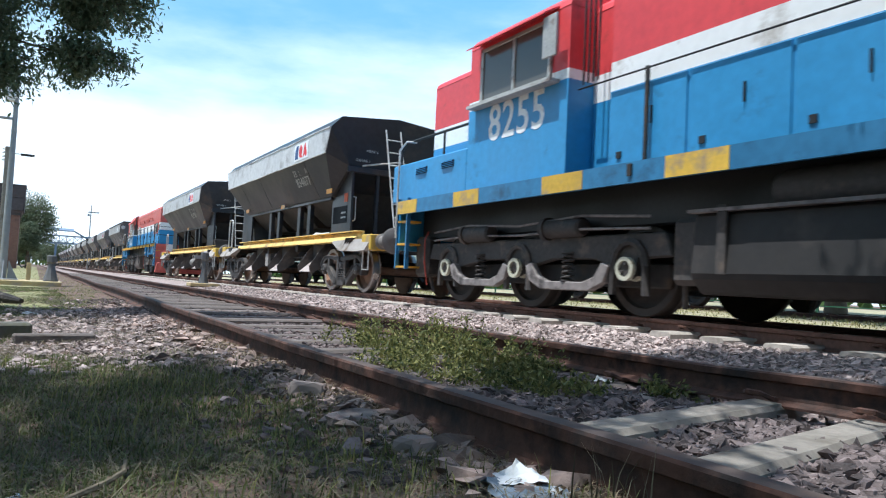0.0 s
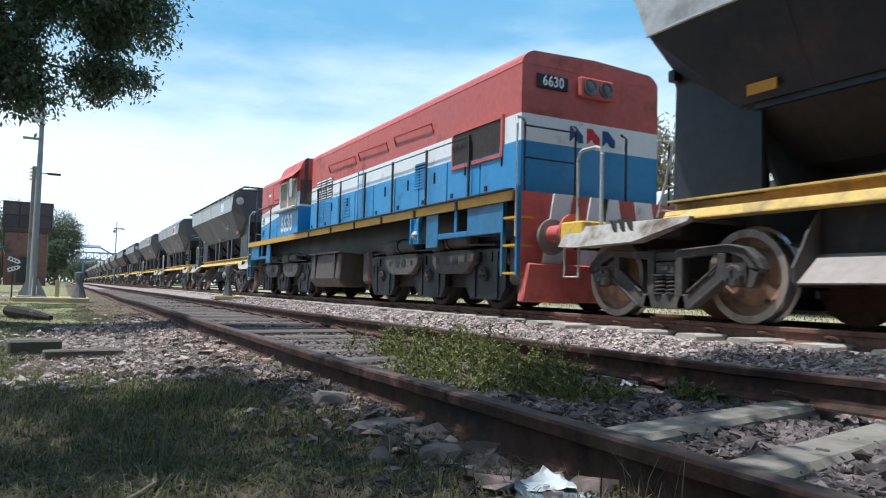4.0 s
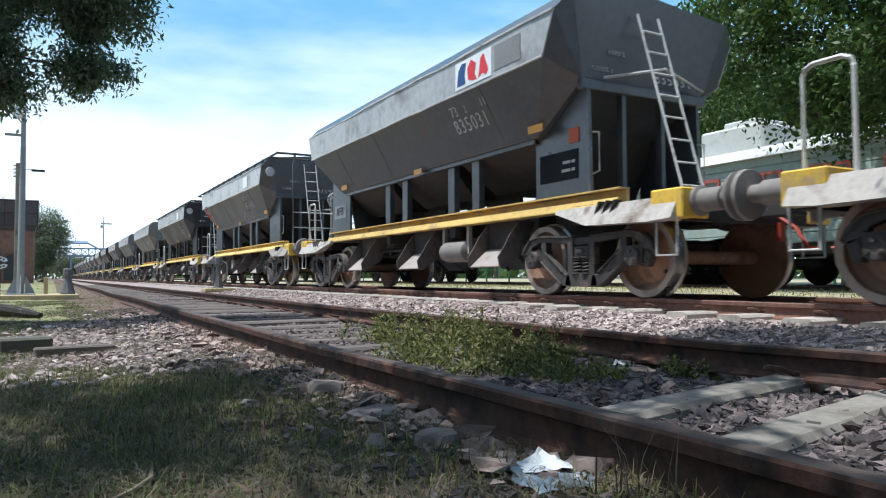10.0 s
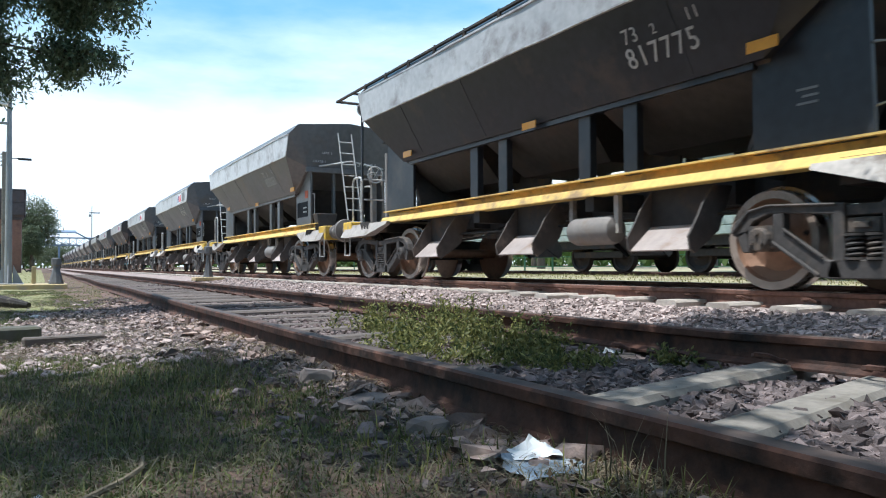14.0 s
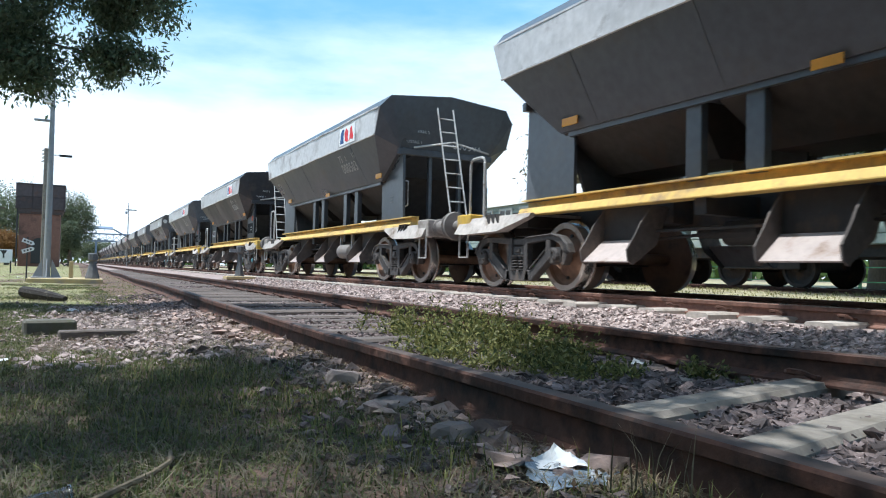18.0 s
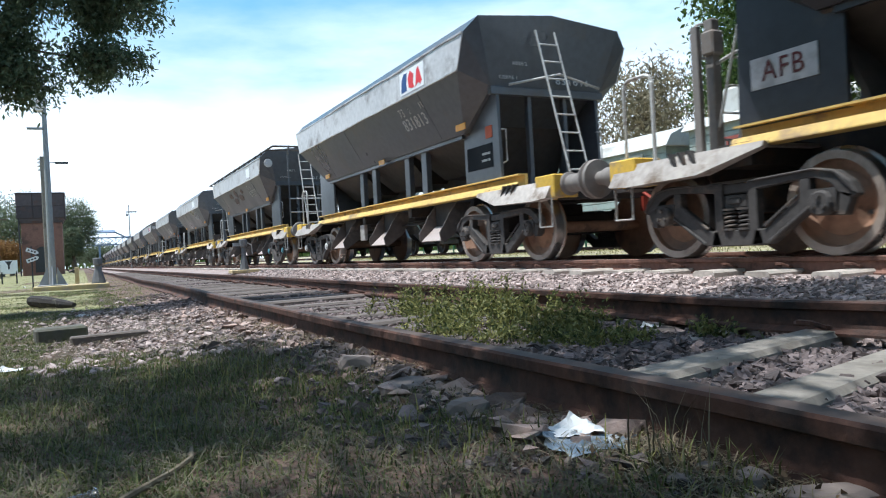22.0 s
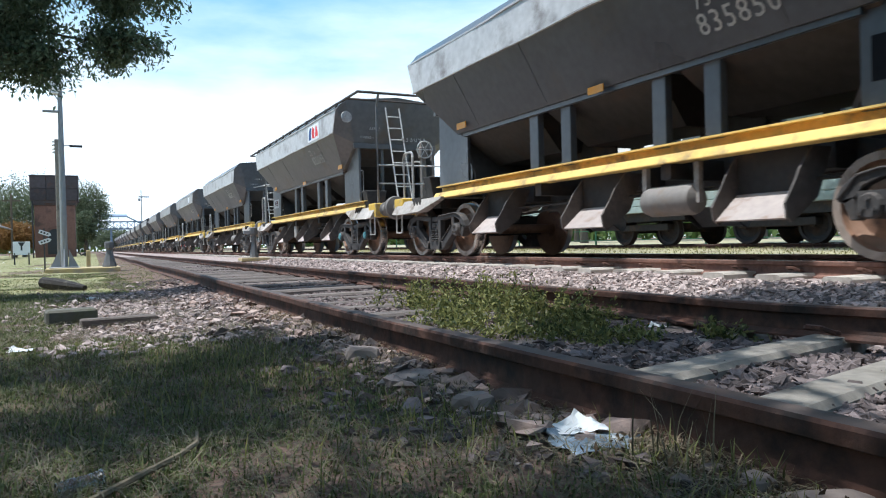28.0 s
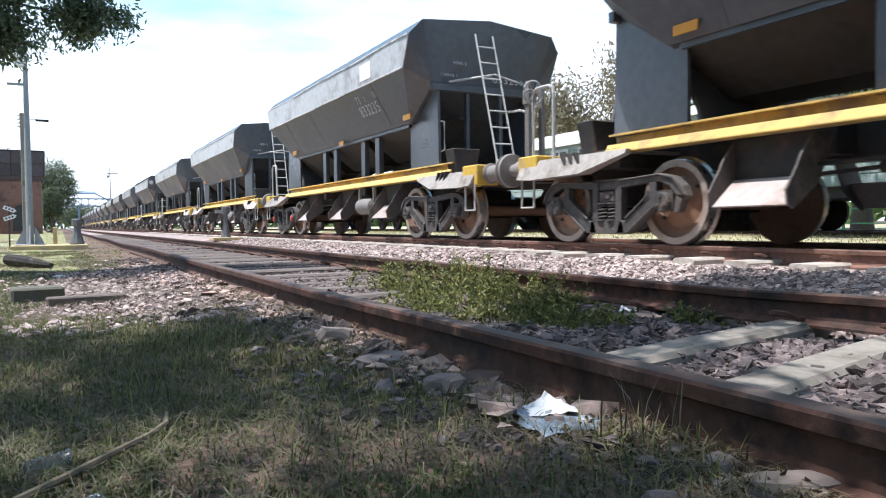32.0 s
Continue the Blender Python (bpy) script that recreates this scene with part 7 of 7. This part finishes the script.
for i, (x, y) in enumerate(((-0.35, 4.2), (-0.02, 7.9), (-2.2, 22.0), (-1.5, 24.0), (-2.5, 17.5), (-0.2, 25.0), (-3.2, 27.0), (0.35, 30.0), (-4.0, 40.0), (-1.9, 36.0))):
    k = thing("paper_scrap", "small white scrap of paper lying on the grass", "litter", "paper scraps on the lawn", (x, y, ground_z(x, y) + 0.012))
    crumpled("scrap", k, (0, 0, 0), 0.10 + 0.004 * y, 0.07 + 0.004 * y, 0.03, m_paper, 20 + i, 40 * i)

m_log = material("charred_dark_timber", (0.028, 0.024, 0.022), 0.95, 0.0, 14, 0.4, 0.7, 20, (0.14, 0.12, 0.10), 0.2, 4, stretch=(1, 6, 6))
s = Shape()
s.tube([(-0.62, 10.9, 0.10), (-0.46, 10.6, 0.085), (-0.26, 10.3, 0.06), (-0.12, 10.05, 0.045)], [0.075, 0.08, 0.06, 0.03], 9)
tagged(part("log", s, m_log, smooth=True), "dark weathered log lying on the grass", "log")
m_block = material("mossy_concrete_block", (0.11, 0.105, 0.085), 0.95, 0.0, 14, 0.3, 0.5, None, (0.08, 0.09, 0.04), 0.3, 4)
blk = part("concrete_block", Shape().box(-0.16, 0.16, -0.10, 0.10, -0.05, 0.10), m_block, bevel=0.015)
blk.matrix_basis = pose(-0.16, 5.65, ground_z(-0.16, 5.65), 0, 0, 8)
tagged(blk, "mossy concrete block on the grass", "block")
pl = part("timber_offcut", Shape().box(-0.24, 0.24, -0.05, 0.05, -0.03, 0.05), m_woodsl, bevel=0.01)
pl.matrix_basis = pose(0.14, 5.35, ground_z(0.14, 5.35), 0, 0, 6)
tagged(pl, "grey timber offcut on the gravel", "timber")
m_stick = material("dry_brown_branch", (0.15, 0.12, 0.08), 0.9, 0.0, 40, 0.3, 0.5, stretch=(1, 1, 1))
s = Shape()
pts = [(-0.35, 1.15), (-0.22, 1.28), (-0.10, 1.40), (0.0, 1.49), (0.09, 1.60), (0.16, 1.70), (0.21, 1.80), (0.225, 1.92)]
s.tube([(x, y, ground_z(x, y) + 0.022) for x, y in pts], [0.009, 0.009, 0.0085, 0.008, 0.0075, 0.007, 0.006, 0.005], 7)
tagged(part("fallen_branch", s, m_stick, smooth=True), "thin dry curved branch lying on the grass", "branch")
m_plastic = bpy.data.materials.new("clear_scratched_plastic")
m_plastic.use_nodes = True
_p = m_plastic.node_tree.nodes["Principled BSDF"]
_p.inputs["Base Color"].default_value = (0.80, 0.84, 0.90, 1)
_p.inputs["Roughness"].default_value = 0.25
_p.inputs["Transmission Weight"].default_value = 0.97
for x, y, t in ((-0.04, 1.60, 15), (0.02, 1.30, 60)):
    b = thing("plastic_cup", "crushed clear plastic cup lying on the grass", "litter", "plastic cups on the grass", (x, y, ground_z(x, y) + 0.013), t)
    s = Shape()
    s.lathe([(0.0, -0.042), (0.016, -0.042), (0.019, -0.02), (0.020, 0.015), (0.023, 0.038), (0.025, 0.042)], "x", (0, 0, 0), 16)
    part("body", s, m_plastic, b, smooth=True)
    s = Shape()
    s.tube([(0.042, 0.025 * math.cos(a), 0.025 * math.sin(a)) for a in [k * math.tau / 16 for k in range(16)]], 0.002, 5, closed=True)
    part("rim", s, m_plastic, b)

# ---- far siding: parked coaches ----
m_green = material("faded_green_planks", (0.30, 0.36, 0.335), 0.75, 0.0, 8, 0.2, 0.2, None, (0.30, 0.30, 0.26), 0.3, 1.4)
m_roofpale = material("pale_canvas_roof", (0.52, 0.52, 0.49), 0.8, 0.0, 5, 0.12, 0.15, None, (0.3, 0.27, 0.23), 0.25, 0.9)
m_redframe = material("faded_red_frame", (0.30, 0.08, 0.06), 0.7, 0.0, 12, 0.2, 0.1)
plank_mesh = {}
coach_wheels = wheelset_mesh(name="coach_wheelset")
# shade under the parked coaches is put into near-black wheels
for k in (0, 1, 3):
    coach_wheels.materials[k] = m_under


def build_coach(y0, y1, eave, crown, windows, label, cupola=False):
    c = thing("parked_coach", label, "railway coach", "parked coaches on the far siding", (15.87, (y0 + y1) / 2, 0.28))
    hl = (y1 - y0) / 2
    part("body", Shape().box(-1.36, 1.36, -hl, hl, 0.95, eave), m_green, c)
    out = [(-1.52, eave - 0.02), (-1.3, eave + (crown - eave) * 0.5), (-0.75, eave + (crown - eave) * 0.88), (0, crown), (0.75, eave + (crown - eave) * 0.88), (1.3, eave + (crown - eave) * 0.5), (1.52, eave - 0.02)]
    part("roof", Shape().prism(out, -hl - 0.15, hl + 0.15, "y"), m_roofpale, c)
    n = 9
    key = round(hl, 2)
    if key not in plank_mesh:
        s = Shape()
        h = (eave - 0.95) / n
        s.box(-0.015, 0.015, -hl, hl, 0.012, h - 0.012)
        plank_mesh[key] = (s.mesh("plank", m_green, bevel=0.008), h)
    me, h = plank_mesh[key]
    for k in range(n):
        part("plank", me, m_green, c, at=(-1.375, 0, 0.95 + h * k))
    for y in windows:
        s = Shape()
        s.box(-1.41, -1.395, y - 0.38, y + 0.38, 1.75, 2.55)
        wdw = part("window", s, m_glass, c)
        s = Shape()
        for a, b, z0, z1 in ((-0.46, -0.38, 1.67, 2.63), (0.38, 0.46, 1.67, 2.63), (-0.38, 0.38, 1.67, 1.75), (-0.38, 0.38, 2.55, 2.63), (-0.03, 0.03, 1.75, 2.55)):
            s.box(-1.43, -1.392, y + a, y + b, z0, z1)
        part("window_frame", s, m_redframe if cupola else m_roofpale, wdw)
    part("solebar", Shape().box(-1.25, 1.25, -hl, hl, 0.70, 0.95), m_under, c)
    if cupola:
        part("cupola", Shape().box(-0.9, 0.9, hl - 2.6, hl - 0.7, crown - 0.15, crown + 0.55), m_roofpale, c, "pale raised lookout on the roof", bevel=0.06)
        part("roof_step", Shape().box(-0.6, 0.6, hl - 2.2, hl - 1.2, crown + 0.55, crown + 0.75), m_roofpale, c, bevel=0.04)
    for f in (-1, 1):
        s = Shape()
        s.box(-1.1, 1.1, f * (hl - 1.9) - 1.1, f * (hl - 1.9) + 1.1, 0.42, 0.62)
        b = part("bogie", s, m_under, c, bevel=0.02)
        for k in (-1, 1):
            part("wheelset", coach_wheels, m_under, b, at=(0, f * (hl - 1.9) + k * 0.95, WHEEL_R))
    return c


build_coach(4.6, 13.75, 3.0, 3.42, (-3.2, -1.6, 0.0, 1.6, 3.3), "faded green plank-sided van with raised lookout, parked", True)
build_coach(14.6, 30.5, 2.75, 3.35, (-6.6, -5.2, -3.8, -2.4, -1.0, 0.4, 1.8, 3.2, 4.6, 6.0), "green coach with pale curved roof, parked on the siding")
build_coach(31.8, 47.5, 2.75, 3.35, (-6.6, -5.2, -3.8, -2.4, -1.0, 0.4, 1.8, 3.2, 4.6, 6.0), "green coach with pale curved roof, parked on the siding")
build_coach(-12.5, 3.6, 2.75, 3.35, (-6.6, -5.2, -3.8, -2.4, -1.0, 0.4, 1.8, 3.2, 4.6, 6.0), "green coach with pale curved roof, parked on the siding")
# wire fence beyond the siding
fence = thing("wire_fence", "low green wire fence beyond the siding", "fence", "", (19.0, 0, 0.18))
m_fence = material("green_fence_paint", (0.05, 0.16, 0.09), 0.6, 0.0, 20, 0.2, 0.1)
for k in range(26):
    part("post", Shape().box(-0.03, 0.03, -4 + k * 2.0 - 0.03, -4 + k * 2.0 + 0.03, 0, 1.1), m_fence, fence)
for z in (0.25, 0.65, 1.05):
    s = Shape()
    s.box(-0.012, 0.012, -4, 46, z - 0.015, z + 0.015)
    part("rail_bar", s, m_fence, fence)

# ---- lettering and marks on the wagons ----
SLOPE_UP = Vector((-0.46, 0, 0.80)).normalized()


def on_slope(y, z, lift=0.006):
    """A pose on the near sloping side of a hopper: text runs along the wagon."""
    x = -(1.03 + 0.46 * (z - 2.02) / 0.80)
    right, up = Vector((0, -1, 0)), SLOPE_UP
    nrm = right.cross(up)
    m = Matrix((right, up, nrm)).transposed().to_4x4()
    m.translation = Vector((x, y * DRAWN_IN, z)) + nrm * lift
    return m


def stencil(parent, text, size, m, name="stencil_number", mat=None):
    cu = bpy.data.curves.new(name, "FONT")
    cu.body, cu.size, cu.extrude, cu.resolution_u = text, size, 0.002, 2
    cu.align_x, cu.align_y, cu.space_character = "CENTER", "CENTER", 1.12
    tmp = bpy.data.objects.new(name, cu)
    me = bpy.data.meshes.new_from_object(tmp)
    bpy.data.objects.remove(tmp)
    me.transform(m @ Matrix.Diagonal((0.9, 1, 1, 1)))
    me.materials.clear()
    me.materials.append(mat or m_mark)
    return part(name, me, mat or m_mark, parent)


def sprayed(parent, m, outline, lift, mat, label):
    """A flat film of paint on a sloping side."""
    n = len(outline)
    s = Shape()
    top = [tuple(m @ Vector((u, w, lift))) for u, w in outline]
    low = [tuple(m @ Vector((u, w, lift - 0.006))) for u, w in outline]
    s.add(top + low, [tuple(range(n))] + [(q, (q + 1) % n, n + (q + 1) % n, n + q) for q in range(n)])
    part("graffiti", s, mat, parent, label)


NUMBERS = {1: "834077", 2: "833989", 4: "835413", 5: "834127", 6: "835031", 7: "871400", 8: "817775", 9: "833081", 10: "872598", 11: "000503", 12: "833061", 13: "831813", 14: "877577", 15: "810523",
           16: "835850", 17: "833093", 18: "810583", 19: "833235"}
LOGO = (1, 2, 5, 6, 10, 11, 12, 13, 17)
PANEL = (1, 5, 10, 6, 9, 12, 13, 16)
STENCIL = (6, 12, 17)
m_panel = material("black_data_panel", (0.010, 0.011, 0.014), 0.75, 0.0, 20, 0.2, 0.05, spec=0.15)
m_orangepanel = material("orange_red_square", (0.52, 0.09, 0.03), 0.6, 0.0, 20, 0.15, 0.05)
m_rustpaint = material("faded_rust_paint", (0.135, 0.085, 0.066), 0.7, 0.0, 14, 0.4, 0.05, None, (0.085, 0.085, 0.092), 0.55, 9)
m_graffiti = material("graffiti_red", (0.36, 0.045, 0.05), 0.7, 0.0, 20, 0.2, 0.05)
m_faint = material("worn_grey_lettering", (0.24, 0.24, 0.235), 0.8, 0.0, 40, 0.25, 0.05)
m_capblue = material("turquoise_cap_paint", (0.10, 0.27, 0.30), 0.6, 0.0, 30, 0.3, 0.2, None, (0.05, 0.09, 0.10), 0.35, 12)
m_capred = material("red_cap_paint", (0.42, 0.07, 0.05), 0.6, 0.0, 30, 0.3, 0.2, None, (0.2, 0.06, 0.05), 0.3, 12)
m_capwhite = material("white_cap_paint", (0.6, 0.6, 0.58), 0.6, 0.0, 30, 0.2, 0.2, None, (0.3, 0.28, 0.25), 0.3, 12)
m_maroon = material("faded_maroon_lettering", (0.11, 0.03, 0.03), 0.8, 0.0, 40, 0.3, 0.05)
CAPS = {12: m_capblue, 14: m_capblue, 17: m_capblue, 13: m_capwhite, 19: m_capred}
SPAN[0] = DRAWN_IN
for i, v in enumerate(VEHICLES):
    if i in (0, 3) or i > 20:
        continue
    num = NUMBERS.get(i)
    if num:
        dy, dz = {4: (0.0, -0.10), 8: (-0.3, -0.09), 10: (-0.2, 0.04), 12: (-0.45, 0.0), 16: (-0.1, -0.16)}.get(i, (0.0, 0.0))
        ny, nz = -2.35 + dy, 2.42 + dz
        stencil(v, num, 0.31, on_slope(ny, nz))
        stencil(v, "73", 0.22, on_slope(ny + 0.32, nz + 0.20))
        stencil(v, "2", 0.15, on_slope(ny, nz + 0.19))
        stencil(v, "13" if i == 10 else "11", 0.17, on_slope(ny - 0.5, nz + 0.20))
        end = stencil(v, num, 0.22, pose(0.45, -4.372, 2.72, 73, 0, 0))
    if i in LOGO:
        m = on_slope(0, 2.5)
        s = Shape()
        s.box(-1.506, -1.499, -3.30, -2.30, 2.86, 3.24)
        lg = part("logo_plate", s, m_signwhite, v, "white plate with navy and red emblem")
        for out, mat in (([(-2.36, 2.90), (-2.40, 3.12), (-2.50, 3.20), (-2.62, 3.19), (-2.58, 3.02), (-2.60, 2.90)], m_logoblue),
                         ([(-2.68, 2.94), (-2.66, 3.10), (-2.76, 3.20), (-2.90, 3.12), (-2.86, 2.98), (-2.92, 2.90), (-2.78, 2.91)], m_logored),
                         ([(-2.96, 2.90), (-3.02, 3.16), (-3.10, 3.20), (-3.22, 2.96), (-3.16, 2.90), (-3.07, 2.95)], m_logored)):
            part("emblem", Shape().prism(out, -1.510, -1.504), mat, lg)
        if i in (6, 10):
            part("faded_plate", Shape().box(-1.504, -1.499, -3.98, -3.36, 2.90, 3.22), m_faint, v, "faded grey picture plate")
    if i in (4, 7, 8, 14, 15, 19):
        part("faded_plate", Shape().box(-1.504, -1.499, -3.0, -2.45, 2.90, 3.20), m_signwhite, v, "worn blank white plate")
    if i in PANEL:
        s = Shape()
        s.box(-0.950, -0.942, -4.40, -3.60, 1.42, 1.78)
        pn = part("data_panel", s, m_panel, v, "black panel with small white data bars")
        s = Shape()
        for a, b, z in ((-4.34, -4.28, 1.62), (-4.25, -4.10, 1.62), (-4.34, -4.28, 1.52), (-4.25, -4.08, 1.52)):
            s.box(-0.955, -0.949, a, b, z, z + 0.035)
        part("writing", s, m_mark, pn)
        part("square_patch", Shape().box(-0.950, -0.942, -4.42, -4.22, 1.86, 2.04), m_orangepanel, v)
    else:
        s = Shape()
        for j in range(3):
            s.box(-0.947, -0.941, -4.15, -3.95 - 0.05 * (j % 2), 1.56 + 0.06 * j, 1.58 + 0.06 * j)
        part("writing", s, m_faint, v)
    paint = m_hopper_dark if i in (1, 2, 8, 12) else m_hopper_pale if i in (9, 17) else None
    if paint:
        for o in v.children:
            if o.type == "MESH" and o.material_slots and o.material_slots[0].material == m_hopper:
                o.material_slots[0].link = "OBJECT"
                o.material_slots[0].material = paint
    if i in (5, 6, 8, 11, 12, 13):
        for o in v.children:
            if o.name.startswith(("brake_wheel", "brake_stand", "gear_box", "stay_bar")):
                o.matrix_basis = pose(0, 0, 0, 0, 0, 180)
    if i in (4, 11):
        for o in v.children:
            if o.name.startswith("headstock_box"):
                o.material_slots[0].link = "OBJECT"
                o.material_slots[0].material = m_frame
    if i in CAPS:
        for o in [o for o in v.children if o.name.startswith("bogie")]:
            if (o.matrix_basis.translation.y > 0) == (i in (13, 19)):
                for k in (-1, 1):
                    s = Shape()
                    s.lathe([(0.078, -0.138), (0.082, -0.15), (0.06, -0.172), (0.0, -0.176)], "x", (0, 0, 0), 14)
                    part("axle_cap", s, CAPS[i], o, "painted round axle cap", smooth=True, at=(-1.0, k * AXLE, 0.44))
    if i in (1, 7, 12, 13, 14, 15, 17):
        for o in [o for o in v.children if o.name.startswith("air_tank")]:
            for q in list(o.children) + [o]:
                bpy.data.objects.remove(q)
        part("control_box", Shape().box(-0.98, -0.90, 1.35, 1.62, 0.50, 0.84), m_frame, v, "pale square control plate", bevel=0.01)
    if i in (2, 9, 15, 16, 17, 19, 20):
        add_bin(v, -1)
    if i in (14, 16, 18):
        add_bin(v, 1)
    if i in STENCIL:
        s = Shape()
        s.box(-0.950, -0.942, 3.75, 4.45, 1.52, 1.80)
        part("owner_plate", s, m_band, v, "faded pale owner plate")
        stencil(v, "AFB", 0.26, Matrix.Translation((-0.956, 4.10 * DRAWN_IN, 1.66)) @ Matrix(((0, 0, -1, 0), (-1, 0, 0, 0), (0, 1, 0, 0), (0, 0, 0, 1))), "owner_letters", m_maroon)
    stencil(v, "CIERRE 1", 0.085, pose(-0.72, -4.372, 2.72, 73, 0, 0), "end_lettering")
    stencil(v, "ABRE 2", 0.085, pose(-0.55, -4.432, 2.92, 73, 0, 0), "end_lettering")
    if i == 7:
        # sprayed shape: red body with a white rim and pale fields inside it
        m = on_slope(3.88, 2.52)
        body = [(-0.46, 0.10), (-0.24, 0.24), (-0.05, 0.33), (0.24, 0.32), (0.37, 0.14), (0.30, 0.0), (0.20, -0.05), (0.17, -0.20), (0.06, -0.31), (-0.05, -0.26), (-0.10, -0.14), (-0.28, -0.04)]
        for lift, mat, grow, label in ((0.006, m_faint, 0.075, "rough grey-white rim of sprayed paint"), (0.012, m_mark, 0.03, "white sprayed outline"), (0.018, m_graffiti, 0.0, "red sprayed paint")):
            sprayed(v, m, [(u + grow * (u + 0.02) / math.hypot(u + 0.02, w - 0.02) + 0.02 * noise.noise(Vector((9 * u, 9 * w, lift * 300))), w + grow * (w - 0.02) / math.hypot(u + 0.02, w - 0.02)) for u, w in body], lift, mat, label)
        for u, w, ru, rw in ((0.0, 0.16, 0.17, 0.09), (0.17, 0.14, 0.07, 0.12), (0.07, -0.10, 0.055, 0.085)):
            sprayed(v, m, [(u + ru * math.cos(a) * (1 + 0.25 * math.sin(3 * a + u * 9)), w + rw * math.sin(a) * (1 + 0.2 * math.cos(4 * a))) for a in [q * math.tau / 14 for q in range(14)]], 0.023, m_faint, "pale sprayed field")
    if i == 14:
        for k, (y, z, ru, rw) in enumerate(((1.2, 2.60, 0.30, 0.10), (0.75, 2.40, 0.36, 0.12), (0.2, 2.62, 0.24, 0.14), (-0.4, 2.45, 0.34, 0.12), (-0.95, 2.62, 0.2, 0.08))):
            sprayed(v, on_slope(y, z), [(ru * math.cos(a) * (1 + 0.35 * noise.noise(Vector((2 * math.cos(a), 2 * math.sin(a), k)))), rw * math.sin(a) * (1 + 0.45 * noise.noise(Vector((3 * math.cos(a), 3 * math.sin(a), k + 9))))) for a in [q * math.tau / 22 for q in range(22)]], 0.006, m_rustpaint, "blot of worn rust-red paint")


SPAN[0] = 1.0

# ---- movement ----
# seconds, and how far the coupling behind the second locomotive stands from the camera along the track
TRAVEL = [(0.0, 52.7), (1.0, 45.16), (2.0, 37.65), (3.0, 30.17), (4.0, 22.71), (5.0, 15.28), (6.0, 7.87), (7.0, 0.38), (8.0, -6.88), (9.0, -14.19), (10.0, -21.67),
          (11.0, -28.91), (12.0, -36.22), (13.0, -43.54), (14.0, -51.06), (15.0, -58.35), (16.0, -65.71), (17.0, -73.32), (18.0, -80.63), (19.0, -87.83), (20.0, -95.23), (21.0, -102.71),
          (22.0, -110.25), (23.0, -117.69), (24.0, -125.03), (25.0, -132.63), (26.0, -140.29), (27.0, -147.91), (28.0, -155.57), (29.0, -163.33), (30.0, -170.89), (31.0, -178.88), (32.0, -186.71)]


def travel(t):
    """Smooth run through the table above."""
    k = max(i for i in range(len(TRAVEL) - 1) if TRAVEL[i][0] <= t or i == 0)
    def slope(i):
        a, b = max(0, i - 1), min(len(TRAVEL) - 1, i + 1)
        return (TRAVEL[b][1] - TRAVEL[a][1]) / (TRAVEL[b][0] - TRAVEL[a][0])
    (t0, s0), (t1, s1) = TRAVEL[k], TRAVEL[k + 1]
    h = t1 - t0
    u = (t - t0) / h
    return ((2 * u**3 - 3 * u**2 + 1) * s0 + (u**3 - 2 * u**2 + u) * h * slope(k) + (3 * u**2 - 2 * u**3) * s1 + (u**3 - u**2) * h * slope(k + 1))


def motions():
    times = [0.5 * k for k in range(65)]
    for i, v in enumerate(VEHICLES):
        walk(v, [(t, pose(LANE, travel(t) + vehicle_offset(i), RAIL2)) for t in times])
    # the wheels of all vehicles turn alike; each kind of wheel is keyed once and the others take the same turning
    for r in (WHEEL_R, 0.49):
        sets = [w for w in WHEELSETS + COPIED if abs(wheel_radius(w) - r) < 0.01]
        first = sets[0]
        n = 480
        walk(first, [(k / 15, pose(0, 0, 0, math.degrees((travel(k / 15) - travel(0)) / r), 0, 0)) for k in range(n + 1)])
        for w in sets[1:]:
            w.rotation_mode = "QUATERNION"
            d = w.animation_data_create()
            d.action = first.animation_data.action
            d.action_slot = first.animation_data.action_slot


def wheel_radius(w):
    return w.matrix_parent_inverse.translation.z


COPIED = [o for v in VEHICLES for o in v.children_recursive if o.name.startswith("wheelset") and o not in WHEELSETS]
motions()
